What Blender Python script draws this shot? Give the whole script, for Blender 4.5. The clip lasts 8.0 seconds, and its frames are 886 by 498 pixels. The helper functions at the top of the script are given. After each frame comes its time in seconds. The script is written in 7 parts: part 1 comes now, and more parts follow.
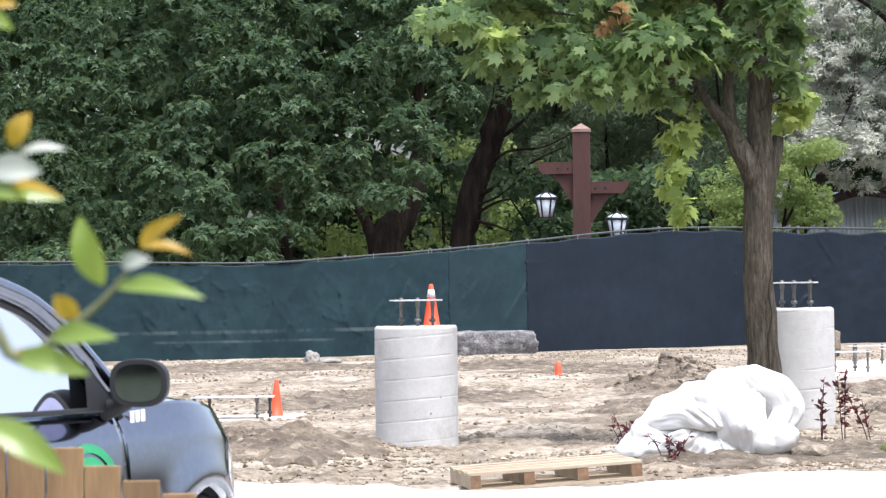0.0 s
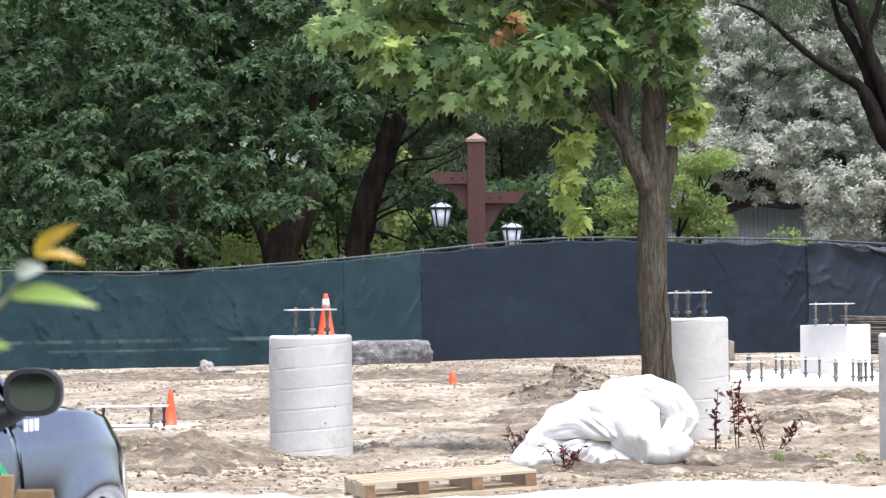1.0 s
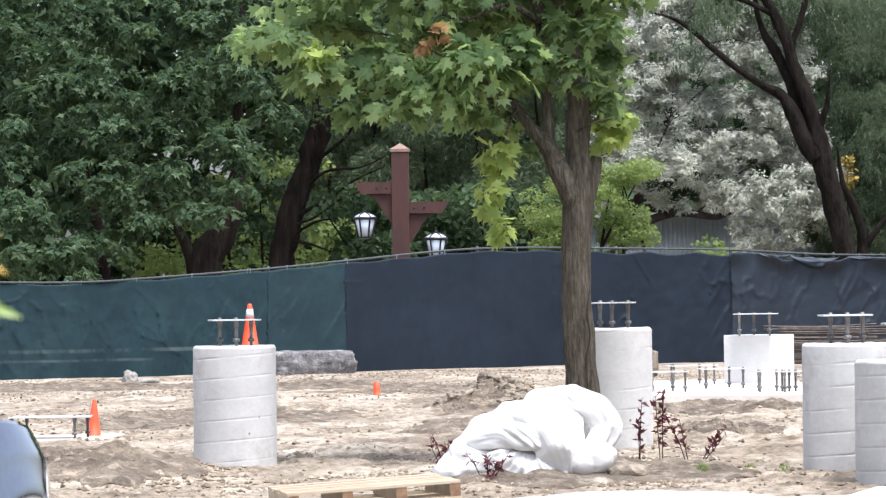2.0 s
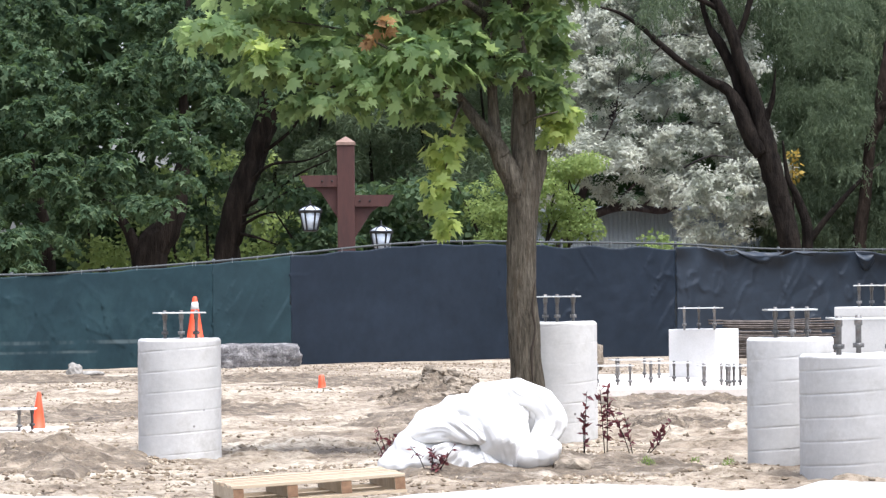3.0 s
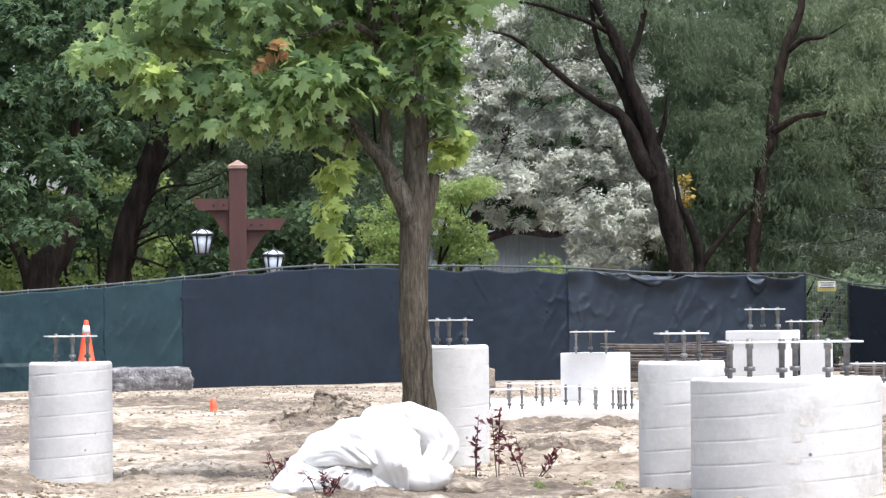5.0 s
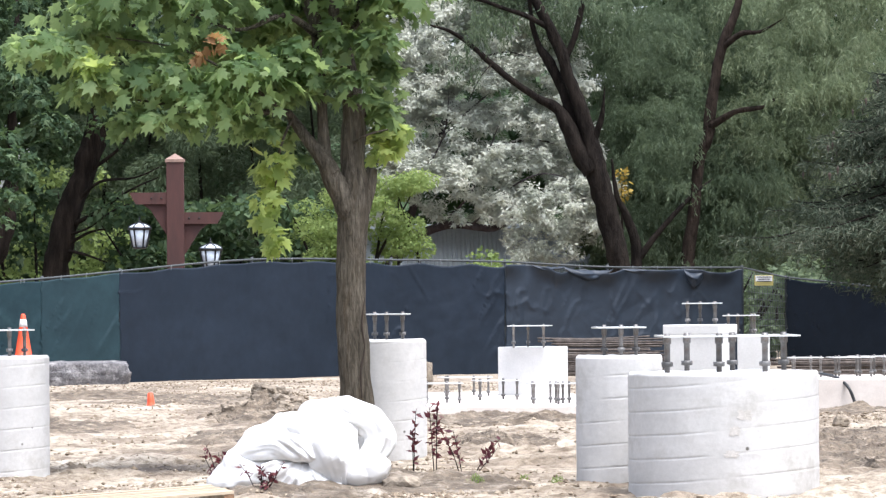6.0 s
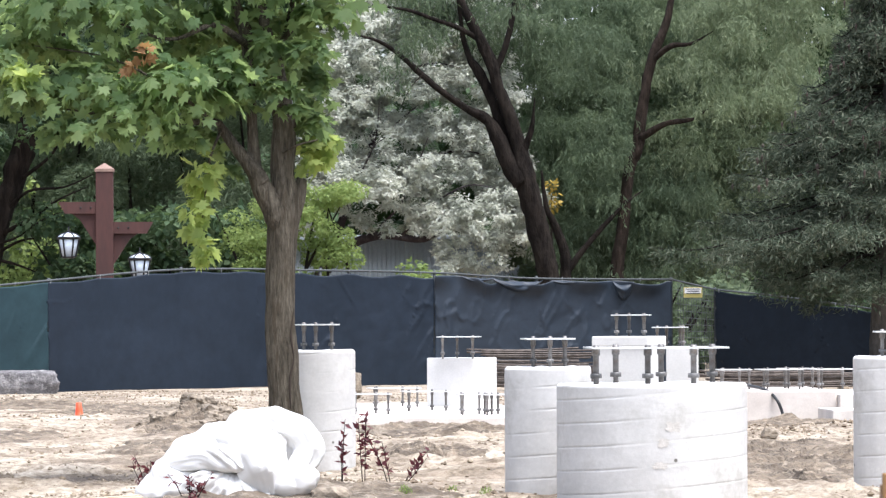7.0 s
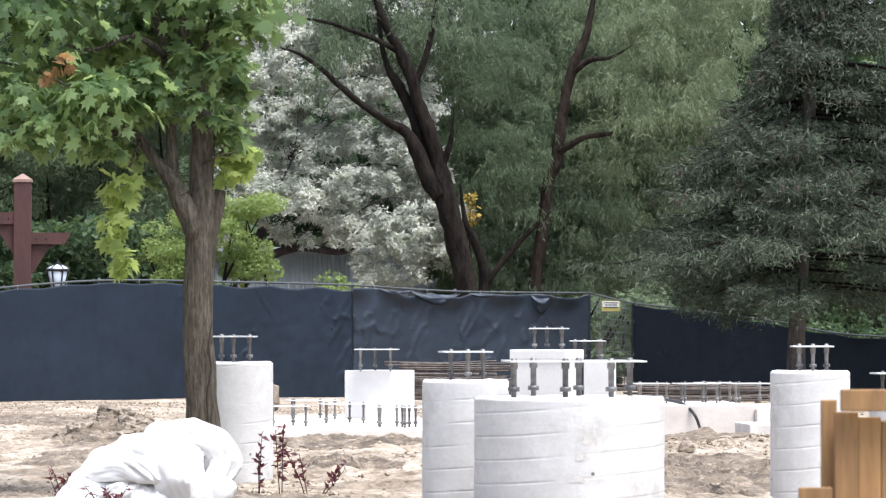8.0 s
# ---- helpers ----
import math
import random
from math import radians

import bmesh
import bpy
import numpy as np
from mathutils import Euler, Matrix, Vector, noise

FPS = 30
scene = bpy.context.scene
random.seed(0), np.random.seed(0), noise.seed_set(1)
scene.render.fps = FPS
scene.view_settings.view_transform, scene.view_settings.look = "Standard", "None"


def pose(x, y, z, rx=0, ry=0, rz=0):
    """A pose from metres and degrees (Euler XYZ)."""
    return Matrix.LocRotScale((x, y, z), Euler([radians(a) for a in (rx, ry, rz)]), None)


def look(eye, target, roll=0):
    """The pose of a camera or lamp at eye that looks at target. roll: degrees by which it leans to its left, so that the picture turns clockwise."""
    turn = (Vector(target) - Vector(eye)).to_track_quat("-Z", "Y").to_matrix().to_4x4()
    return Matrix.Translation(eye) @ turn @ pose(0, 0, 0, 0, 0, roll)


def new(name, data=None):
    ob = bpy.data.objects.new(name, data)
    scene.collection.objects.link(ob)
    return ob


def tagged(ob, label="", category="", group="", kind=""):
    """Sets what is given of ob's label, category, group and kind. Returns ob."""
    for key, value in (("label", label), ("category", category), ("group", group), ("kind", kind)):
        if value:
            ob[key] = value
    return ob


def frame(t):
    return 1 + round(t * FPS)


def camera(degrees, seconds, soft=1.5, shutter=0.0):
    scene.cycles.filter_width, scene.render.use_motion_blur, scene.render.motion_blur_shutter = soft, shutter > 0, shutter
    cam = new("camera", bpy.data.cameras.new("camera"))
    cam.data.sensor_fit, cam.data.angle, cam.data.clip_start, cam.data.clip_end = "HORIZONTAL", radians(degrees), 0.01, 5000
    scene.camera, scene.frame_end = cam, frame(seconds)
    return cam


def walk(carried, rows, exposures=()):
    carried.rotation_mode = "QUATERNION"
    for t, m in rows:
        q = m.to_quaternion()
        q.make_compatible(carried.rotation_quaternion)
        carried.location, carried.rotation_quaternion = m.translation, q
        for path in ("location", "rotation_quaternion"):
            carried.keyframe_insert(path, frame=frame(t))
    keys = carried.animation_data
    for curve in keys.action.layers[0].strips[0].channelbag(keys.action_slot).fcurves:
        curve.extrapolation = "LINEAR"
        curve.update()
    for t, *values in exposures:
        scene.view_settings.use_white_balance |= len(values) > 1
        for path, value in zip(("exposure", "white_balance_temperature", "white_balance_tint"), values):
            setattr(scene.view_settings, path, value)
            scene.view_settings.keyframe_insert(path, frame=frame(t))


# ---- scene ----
# ---- camera: stands at one spot and pans to the right through a long lens ----
EYE = 1.42
cam = camera(12.0, 8.0, soft=1.3)
cam.data.dof.use_dof = True
cam.data.dof.focus_distance = 50.0
cam.data.dof.aperture_fstop = 17.0
# seconds, yaw, pitch, roll in degrees
ROWS = [
    (0.0, 3.595, 0.335, -0.814),
    (0.5, 2.824, 0.382, -0.745),
    (1.0, 2.163, 0.446, -0.718),
    (1.5, 1.643, 0.533, -0.745),
    (2.0, 1.129, 0.571, -0.744),
    (2.2, 0.995, 0.568, -0.690),
    (3.3, 0.154, 0.453, -0.560),
    (3.5, 0.006, 0.504, -0.547),
    (4.0, -0.386, 0.679, -0.572),
    (4.5, -0.725, 0.811, -0.542),
    (6.0, -1.931, 0.690, -0.521),
    (6.5, -2.408, 0.785, -0.408),
    (7.0, -2.891, 0.831, -0.294),
    (7.5, -3.394, 0.846, -0.133),
    (8.0, -4.000, 1.000, 0.000),
]
walk(cam, [(t, pose(0, 0, EYE, 90 + pitch, 0, yaw) @ pose(0, 0, 0, 0, 0, roll)) for t, yaw, pitch, roll in ROWS], exposures=[(0.0, 0.76, 6000, 11), (8.0, 0.92, 6010, 11)])

# ---- light: hazy sun high overhead, a little to the right, bright sky ----
SUN_DIR = Vector((0.24, -0.27, 0.93)).normalized()
world = bpy.data.worlds.new("sky")
scene.world = world
world.use_nodes = True
sky = world.node_tree.nodes.new("ShaderNodeTexSky")
sky.sky_type = "NISHITA"
sky.sun_disc = False
sky.sun_elevation = math.asin(SUN_DIR.z)
sky.sun_rotation = math.atan2(SUN_DIR.x, SUN_DIR.y)
sky.air_density, sky.dust_density, sky.ozone_density = 1.0, 4.0, 1.0
haze = world.node_tree.nodes.new("ShaderNodeHueSaturation")
haze.inputs["Saturation"].default_value = 0.55
world.node_tree.links.new(sky.outputs[0], haze.inputs["Color"])
world.node_tree.links.new(haze.outputs[0], world.node_tree.nodes["Background"].inputs[0])
world.node_tree.nodes["Background"].inputs[1].default_value = 0.215
sun = new("sun", bpy.data.lights.new("sun", "SUN"))
sun.data.energy, sun.data.angle, sun.data.color = 2.7, radians(34), (1.0, 0.97, 0.92)
sun.matrix_world = look(SUN_DIR * 50, (0, 0, 0))

# ---- materials ----
def nodes_of(name):
    m = bpy.data.materials.new(name)
    m.use_nodes = True
    return m, m.node_tree.nodes, m.node_tree.links, m.node_tree.nodes["Principled BSDF"]


def ramp(nt, stops):
    r = nt.nodes.new("ShaderNodeValToRGB")
    while len(r.color_ramp.elements) < len(stops):
        r.color_ramp.elements.new(0.5)
    for e, (p, c) in zip(r.color_ramp.elements, stops):
        e.position, e.color = p, (*c, 1)
    return r


def noise_tex(nt, scale, detail=6, rough=0.6, stretch=(1, 1, 1), object_space=True):
    co = nt.nodes.new("ShaderNodeTexCoord")
    mp = nt.nodes.new("ShaderNodeMapping")
    mp.inputs["Scale"].default_value = stretch
    n = nt.nodes.new("ShaderNodeTexNoise")
    n.inputs["Scale"].default_value, n.inputs["Detail"].default_value, n.inputs["Roughness"].default_value = scale, detail, rough
    nt.links.new(co.outputs["Object"], mp.inputs[0])
    nt.links.new(mp.outputs[0], n.inputs["Vector"])
    return n


def mix_rgb(nt, kind, fac, a, b):
    m = nt.nodes.new("ShaderNodeMix")
    m.data_type, m.blend_type = "RGBA", kind
    for sock, v in ((m.inputs[0], fac), (m.inputs[6], a), (m.inputs[7], b)):
        if isinstance(v, (int, float)):
            sock.default_value = v
        elif isinstance(v, tuple):
            sock.default_value = (*v, 1)
        else:
            nt.links.new(v, sock)
    return m.outputs[2]


def surface(name, c1, c2, scale=3.0, rough=0.8, fine=40.0, fine_amount=0.35, bump=0.2, bump_dist=0.01, metal=0.0, stretch=(1, 1, 1), stain=None, stain_scale=1.2, vary=0.0, spec=0.5):
    """Two colours in broad patches, fine grain over them, stains, and fine relief."""
    m, nd, ln, bsdf = nodes_of(name)
    nt = m.node_tree
    broad = noise_tex(nt, scale, 5, 0.6, stretch)
    r = ramp(nt, [(0.32, c1), (0.68, c2)])
    ln.new(broad.outputs[0], r.inputs[0])
    grain = noise_tex(nt, fine, 4, 0.7, stretch)
    g = ramp(nt, [(0.3, (1 - fine_amount,) * 3), (0.7, (1 + 0 * fine_amount,) * 3)])
    ln.new(grain.outputs[0], g.inputs[0])
    col = mix_rgb(nt, "MULTIPLY", 1.0, r.outputs[0], g.outputs[0])
    if stain:
        s = noise_tex(nt, stain_scale, 8, 0.7, stretch)
        sr = ramp(nt, [(0.52, (0, 0, 0)), (0.66, (1, 1, 1))])
        ln.new(s.outputs[0], sr.inputs[0])
        col = mix_rgb(nt, "MIX", sr.outputs[0], col, stain)
    if vary:
        oi = nd.new("ShaderNodeObjectInfo")
        vr = ramp(nt, [(0.0, (1 - vary,) * 3), (1.0, (1, 1, 1))])
        ln.new(oi.outputs["Random"], vr.inputs[0])
        col = mix_rgb(nt, "MULTIPLY", 1.0, col, vr.outputs[0])
    ln.new(col, bsdf.inputs["Base Color"])
    bsdf.inputs["Roughness"].default_value, bsdf.inputs["Metallic"].default_value = rough, metal
    bsdf.inputs["Specular IOR Level"].default_value = spec
    b = nd.new("ShaderNodeBump")
    b.inputs["Strength"].default_value, b.inputs["Distance"].default_value = bump, bump_dist
    ln.new(grain.outputs[0], b.inputs["Height"])
    ln.new(b.outputs[0], bsdf.inputs["Normal"])
    return m


def leaf_material(name, dark, mid, light, through_light, rough=0.5, translucent=0.35, patch=0.7, spec=0.12):
    """Leaves: each leaf its own tone, light shining through."""
    m, nd, ln, bsdf = nodes_of(name)
    nt = m.node_tree
    geo = nd.new("ShaderNodeNewGeometry")
    r = ramp(nt, [(0.0, dark), (0.55, mid), (1.0, light)])
    ln.new(geo.outputs["Random Per Island"], r.inputs[0])
    big = noise_tex(nt, 0.6, 3, 0.6)
    br = ramp(nt, [(0.32, (patch, patch * 1.05, patch)), (0.66, (1.0, 1.0, 1.0))])
    ln.new(big.outputs[0], br.inputs[0])
    col = mix_rgb(nt, "MULTIPLY", 1.0, r.outputs[0], br.outputs[0])
    ln.new(col, bsdf.inputs["Base Color"])
    bsdf.inputs["Roughness"].default_value, bsdf.inputs["Specular IOR Level"].default_value = rough, spec
    tr = nd.new("ShaderNodeBsdfTranslucent")
    tcol = mix_rgb(nt, "MULTIPLY", 1.0, br.outputs[0], through_light)
    ln.new(tcol, tr.inputs[0])
    mx = nd.new("ShaderNodeMixShader")
    mx.inputs[0].default_value = translucent
    ln.new(bsdf.outputs[0], mx.inputs[1])
    ln.new(tr.outputs[0], mx.inputs[2])
    ln.new(mx.outputs[0], nd["Material Output"].inputs[0])
    return m


def plain(name, c, rough=0.5, metal=0.0, coat=0.0):
    m, nd, ln, bsdf = nodes_of(name)
    n = noise_tex(m.node_tree, 30, 4)
    r = ramp(m.node_tree, [(0.3, tuple(0.85 * v for v in c)), (0.7, c)])
    ln.new(n.outputs[0], r.inputs[0])
    ln.new(r.outputs[0], bsdf.inputs["Base Color"])
    bsdf.inputs["Roughness"].default_value, bsdf.inputs["Metallic"].default_value, bsdf.inputs["Coat Weight"].default_value = rough, metal, coat
    return m


CONCRETE = surface("pale_concrete", (0.53, 0.475, 0.43), (0.685, 0.625, 0.57), 2.5, 0.85, 60, 0.13, 0.25, 0.004, stain=(0.53, 0.485, 0.44), stain_scale=1.7)
CONCRETE_WHITE = surface("white_concrete", (0.60, 0.59, 0.57), (0.70, 0.69, 0.67), 2.0, 0.85, 60, 0.12, 0.2, 0.004)
STEEL = surface("weathered_steel", (0.17, 0.165, 0.16), (0.35, 0.34, 0.33), 9, 0.5, 80, 0.4, 0.2, 0.002, metal=0.35, stain=(0.16, 0.11, 0.08), stain_scale=14, vary=0.6)
PLATE = surface("galvanised_plate", (0.62, 0.62, 0.60), (0.78, 0.77, 0.74), 8, 0.45, 70, 0.2, 0.1, 0.002, metal=0.3)
BARK = surface("grey_brown_bark", (0.118, 0.101, 0.076), (0.238, 0.206, 0.158), 14, 0.95, 46, 0.78, 1.0, 0.06, stretch=(1, 1, 0.16), stain=(0.085, 0.066, 0.046), stain_scale=16, spec=0.1)
# Shade of the foliage above is put into these two near-black bark colours.
BARK_DARK = surface("shade_darkened_bark", (0.014, 0.011, 0.009), (0.044, 0.034, 0.028), 5, 0.95, 9, 0.6, 1.0, 0.10, stretch=(1, 1, 0.2), spec=0.1)
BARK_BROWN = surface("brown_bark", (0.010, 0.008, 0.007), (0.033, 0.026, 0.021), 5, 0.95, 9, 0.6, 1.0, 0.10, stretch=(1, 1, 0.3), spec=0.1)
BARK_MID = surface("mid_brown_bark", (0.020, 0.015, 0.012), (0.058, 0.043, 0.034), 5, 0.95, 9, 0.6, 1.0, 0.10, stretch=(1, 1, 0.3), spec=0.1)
BARK_PURPLE = surface("purplish_bark", (0.045, 0.034, 0.037), (0.11, 0.088, 0.092), 5, 0.95, 18, 0.5, 1.0, 0.03, stretch=(1, 1, 0.3), spec=0.1)
CONE_BROWN = plain("brown_cone_scales", (0.066, 0.049, 0.039), 0.9)
SPLIT = plain("dark_split_wood", (0.03, 0.02, 0.013), 0.95)
LEAF_MAPLE = leaf_material("maple_leaf", (0.046, 0.078, 0.040), (0.088, 0.143, 0.066), (0.175, 0.232, 0.112), (0.44, 0.57, 0.21), 0.6, 0.50, 0.52)
LEAF_DARK = leaf_material("dark_leaf", (0.030, 0.055, 0.030), (0.062, 0.102, 0.056), (0.140, 0.188, 0.105), (0.16, 0.24, 0.09), 0.8, 0.33, 0.52)
LEAF_SILVER = leaf_material("silver_leaf", (0.55, 0.56, 0.50), (0.67, 0.675, 0.61), (0.78, 0.77, 0.70), (0.74, 0.745, 0.655), 0.9, 0.5, 0.6)
LEAF_WILLOW = leaf_material("willow_leaf", (0.066, 0.089, 0.058), (0.100, 0.131, 0.084), (0.158, 0.194, 0.126), (0.185, 0.232, 0.13), 0.85, 0.5, 0.85)
# Second willow: paler yellow-green leaf, its sunlit brightness put into the colour too.
LEAF_WILLOW_PALE = leaf_material("pale_willow_leaf", (0.100, 0.126, 0.076), (0.150, 0.182, 0.112), (0.235, 0.268, 0.175), (0.27, 0.32, 0.18), 0.85, 0.45, 0.85)
LEAF_SPRUCE = leaf_material("spruce_needles", (0.040, 0.053, 0.037), (0.072, 0.088, 0.062), (0.150, 0.160, 0.118), (0.12, 0.15, 0.09), 0.95, 0.16, 0.8)
LEAF_YELLOW = leaf_material("yellow_green_leaf", (0.12, 0.17, 0.055), (0.18, 0.245, 0.085), (0.28, 0.35, 0.135), (0.40, 0.48, 0.16), 0.7, 0.45)
# Yellow-green hanging maple leaves, with their backlight put into brighter colours.
LEAF_SPRAY = leaf_material("backlit_maple_leaf", (0.13, 0.175, 0.055), (0.19, 0.25, 0.085), (0.28, 0.34, 0.14), (0.58, 0.66, 0.20), 0.6, 0.55, 0.85)
LEAF_DRY = leaf_material("withered_leaf", (0.16, 0.09, 0.045), (0.24, 0.14, 0.07), (0.34, 0.20, 0.10), (0.45, 0.25, 0.10), 0.7, 0.4, 0.85)
LEAF_RED = leaf_material("dark_red_leaf", (0.05, 0.02, 0.03), (0.105, 0.036, 0.046), (0.19, 0.066, 0.066), (0.26, 0.07, 0.08), 0.45, 0.3)
def worn_screen():
    """Green windscreen cloth, dusty, rubbed pale in two lines where a rail behind presses on it."""
    m = surface("green_screen_fabric", (0.0125, 0.029, 0.037), (0.0185, 0.042, 0.051), 1.0, 0.62, 3.5, 0.25, 0.15, 0.01, stain=(0.021, 0.045, 0.052), stain_scale=0.8, spec=0.15)
    nt = m.node_tree
    bsdf = nt.nodes["Principled BSDF"]
    col = bsdf.inputs["Base Color"].links[0].from_socket
    co = nt.nodes.new("ShaderNodeTexCoord")
    sp = nt.nodes.new("ShaderNodeSeparateXYZ")
    nt.links.new(co.outputs["Object"], sp.inputs[0])
    wob = noise_tex(nt, 1.5, 3)
    for z, half, scale, cut in ((0.439, 0.035, 0.35, 0.46), (0.267, 0.025, 0.31, 0.5), (1.578, 0.10, 0.5, 0.6)):
        h = nt.nodes.new("ShaderNodeMath")
        h.operation = "MULTIPLY_ADD"
        h.inputs[1].default_value, h.inputs[2].default_value = 0.03, -z - 0.015
        nt.links.new(wob.outputs[0], h.inputs[0])
        d = nt.nodes.new("ShaderNodeMath")
        d.operation = "ADD"
        nt.links.new(sp.outputs["Z"], d.inputs[0])
        nt.links.new(h.outputs[0], d.inputs[1])
        ab = nt.nodes.new("ShaderNodeMath")
        ab.operation = "ABSOLUTE"
        nt.links.new(d.outputs[0], ab.inputs[0])
        line = ramp(nt, [(half * 0.5, (1, 1, 1)), (half * 1.3, (0, 0, 0))])
        nt.links.new(ab.outputs[0], line.inputs[0])
        n = noise_tex(nt, scale, 6, 0.7, (1, 1, 0.4))
        br = ramp(nt, [(cut, (0, 0, 0)), (cut + 0.1, (0.8, 0.8, 0.8))])
        nt.links.new(n.outputs[0], br.inputs[0])
        k = mix_rgb(nt, "MULTIPLY", 1.0, line.outputs[0], br.outputs[0])
        col = mix_rgb(nt, "MIX", k, col, (0.075, 0.10, 0.105))
    nt.links.new(col, bsdf.inputs["Base Color"])
    return m


FABRIC_GREEN = worn_screen()
FABRIC_TEAL = surface("faded_green_screen_fabric", (0.0165, 0.034, 0.042), (0.0225, 0.047, 0.056), 1.0, 0.66, 3.5, 0.25, 0.15, 0.01, spec=0.15)
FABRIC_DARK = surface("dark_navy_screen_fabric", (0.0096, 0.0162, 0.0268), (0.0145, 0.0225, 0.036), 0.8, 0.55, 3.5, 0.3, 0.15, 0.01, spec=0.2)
# Loose panel: the navy again, sunlit sheen put into a lighter colour.
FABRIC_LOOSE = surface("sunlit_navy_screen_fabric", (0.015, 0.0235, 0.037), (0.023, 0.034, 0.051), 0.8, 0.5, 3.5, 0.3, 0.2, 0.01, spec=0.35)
# Far panels: a darker copy of the navy.
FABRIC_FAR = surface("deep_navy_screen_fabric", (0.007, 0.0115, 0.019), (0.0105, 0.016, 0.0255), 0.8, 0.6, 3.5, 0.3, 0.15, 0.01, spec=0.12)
POLE = plain("grey_fence_pole", (0.055, 0.062, 0.064), 0.7, 0.1)
ORANGE = plain("orange_plastic", (0.80, 0.085, 0.025), 0.5)
WHITE_BAND = plain("white_reflective_band", (0.85, 0.85, 0.85), 0.5)
BAG_WHITE = surface("white_woven_plastic", (0.68, 0.665, 0.64), (0.76, 0.745, 0.72), 2, 0.5, 7, 0.08, 0.4, 0.02, stretch=(1, 1, 1.8))
for node in BAG_WHITE.node_tree.nodes:
    if node.type == "TEX_NOISE" and node.inputs["Scale"].default_value > 5:
        node.noise_type = "RIDGED_MULTIFRACTAL"
        node.inputs["Detail"].default_value = 2.0
PALLET_WOOD = surface("pale_pine", (0.43, 0.325, 0.215), (0.60, 0.485, 0.345), 3, 0.8, 22, 0.3, 0.3, 0.004, stretch=(0.15, 1, 1), vary=0.25)
END_GRAIN = surface("brown_end_grain", (0.16, 0.085, 0.045), (0.27, 0.155, 0.085), 20, 0.85, 60, 0.3, 0.3, 0.002)
FENCE_WOOD = surface("stained_cedar", (0.23, 0.135, 0.060), (0.365, 0.228, 0.108), 4, 0.75, 25, 0.35, 0.4, 0.004, stretch=(1, 1, 0.12), vary=0.3)
FENCE_ORANGE = surface("orange_stained_cedar", (0.29, 0.15, 0.055), (0.46, 0.26, 0.105), 4, 0.75, 25, 0.4, 0.4, 0.004, stretch=(1, 1, 0.12), stain=(0.24, 0.12, 0.05), stain_scale=5, vary=0.3)
POST_RED = surface("red_brown_stained_timber", (0.046, 0.015, 0.0115), (0.078, 0.025, 0.019), 3, 0.7, 20, 0.3, 0.3, 0.006, stretch=(1, 1, 0.2))
LAMP_METAL = plain("black_lantern_metal", (0.03, 0.03, 0.032), 0.45, 0.6)
LAMP_GLASS = plain("frosted_lantern_glass", (0.66, 0.72, 0.80), 0.3)
ROCK = surface("grey_boulder", (0.125, 0.118, 0.122), (0.25, 0.235, 0.235), 3, 0.9, 18, 0.5, 0.8, 0.02, stain=(0.12, 0.105, 0.10), stain_scale=4)
BARK_GREY = surface("grey_spruce_bark", (0.06, 0.052, 0.045), (0.13, 0.115, 0.10), 6, 0.95, 25, 0.5, 0.8, 0.02, stretch=(1, 1, 0.4))
SPOIL = surface("dug_brown_soil", (0.10, 0.075, 0.052), (0.245, 0.192, 0.138), 2.6, 0.95, 11, 0.55, 1.0, 0.05, stain=(0.32, 0.262, 0.195), stain_scale=5)
MULCH = surface("dark_damp_soil", (0.10, 0.075, 0.05), (0.24, 0.19, 0.14), 4, 0.95, 14, 0.55, 1.0, 0.04, stain=(0.36, 0.31, 0.25), stain_scale=2.5)
CLOD = surface("dry_clod", (0.17, 0.135, 0.10), (0.36, 0.30, 0.228), 3, 0.95, 14, 0.5, 0.8, 0.02)
PAINT = plain("blue_grey_car_paint", (0.185, 0.20, 0.255), 0.10, 1.0, 1.0)
RUBBER = plain("black_plastic", (0.012, 0.012, 0.013), 0.5)
MIRROR = plain("mirror_glass", (0.45, 0.42, 0.53), 0.03, 1.0)
CABIN = plain("dark_cabin", (0.05, 0.055, 0.06), 0.7)
WHITE_PAINT = plain("white_lettering", (0.8, 0.8, 0.8), 0.5)
GREEN_PAINT = plain("green_decal", (0.03, 0.30, 0.12), 0.4)
SIDING = surface("grey_metal_siding", (0.35, 0.40, 0.455), (0.41, 0.46, 0.515), 1, 0.55, 12, 0.15, 0.1, 0.01)
REBAR = surface("rusty_rebar", (0.075, 0.06, 0.05), (0.18, 0.15, 0.13), 8, 0.8, 40, 0.4, 0.3, 0.003, metal=0.3)
YELLOW = plain("yellow_sign", (0.50, 0.43, 0.14), 0.6)
BLACK = plain("black_print", (0.02, 0.02, 0.02), 0.6)

# ---- building helpers ----
rng = np.random.default_rng(7)


def mesh_from(name, verts, faces, material, smooth=False):
    me = bpy.data.meshes.new(name)
    me.from_pydata([tuple(v) for v in verts], [], [tuple(f) for f in faces])
    me.materials.append(material)
    if smooth:
        me.polygons.foreach_set("use_smooth", [True] * len(me.polygons))
    me.update()
    return me


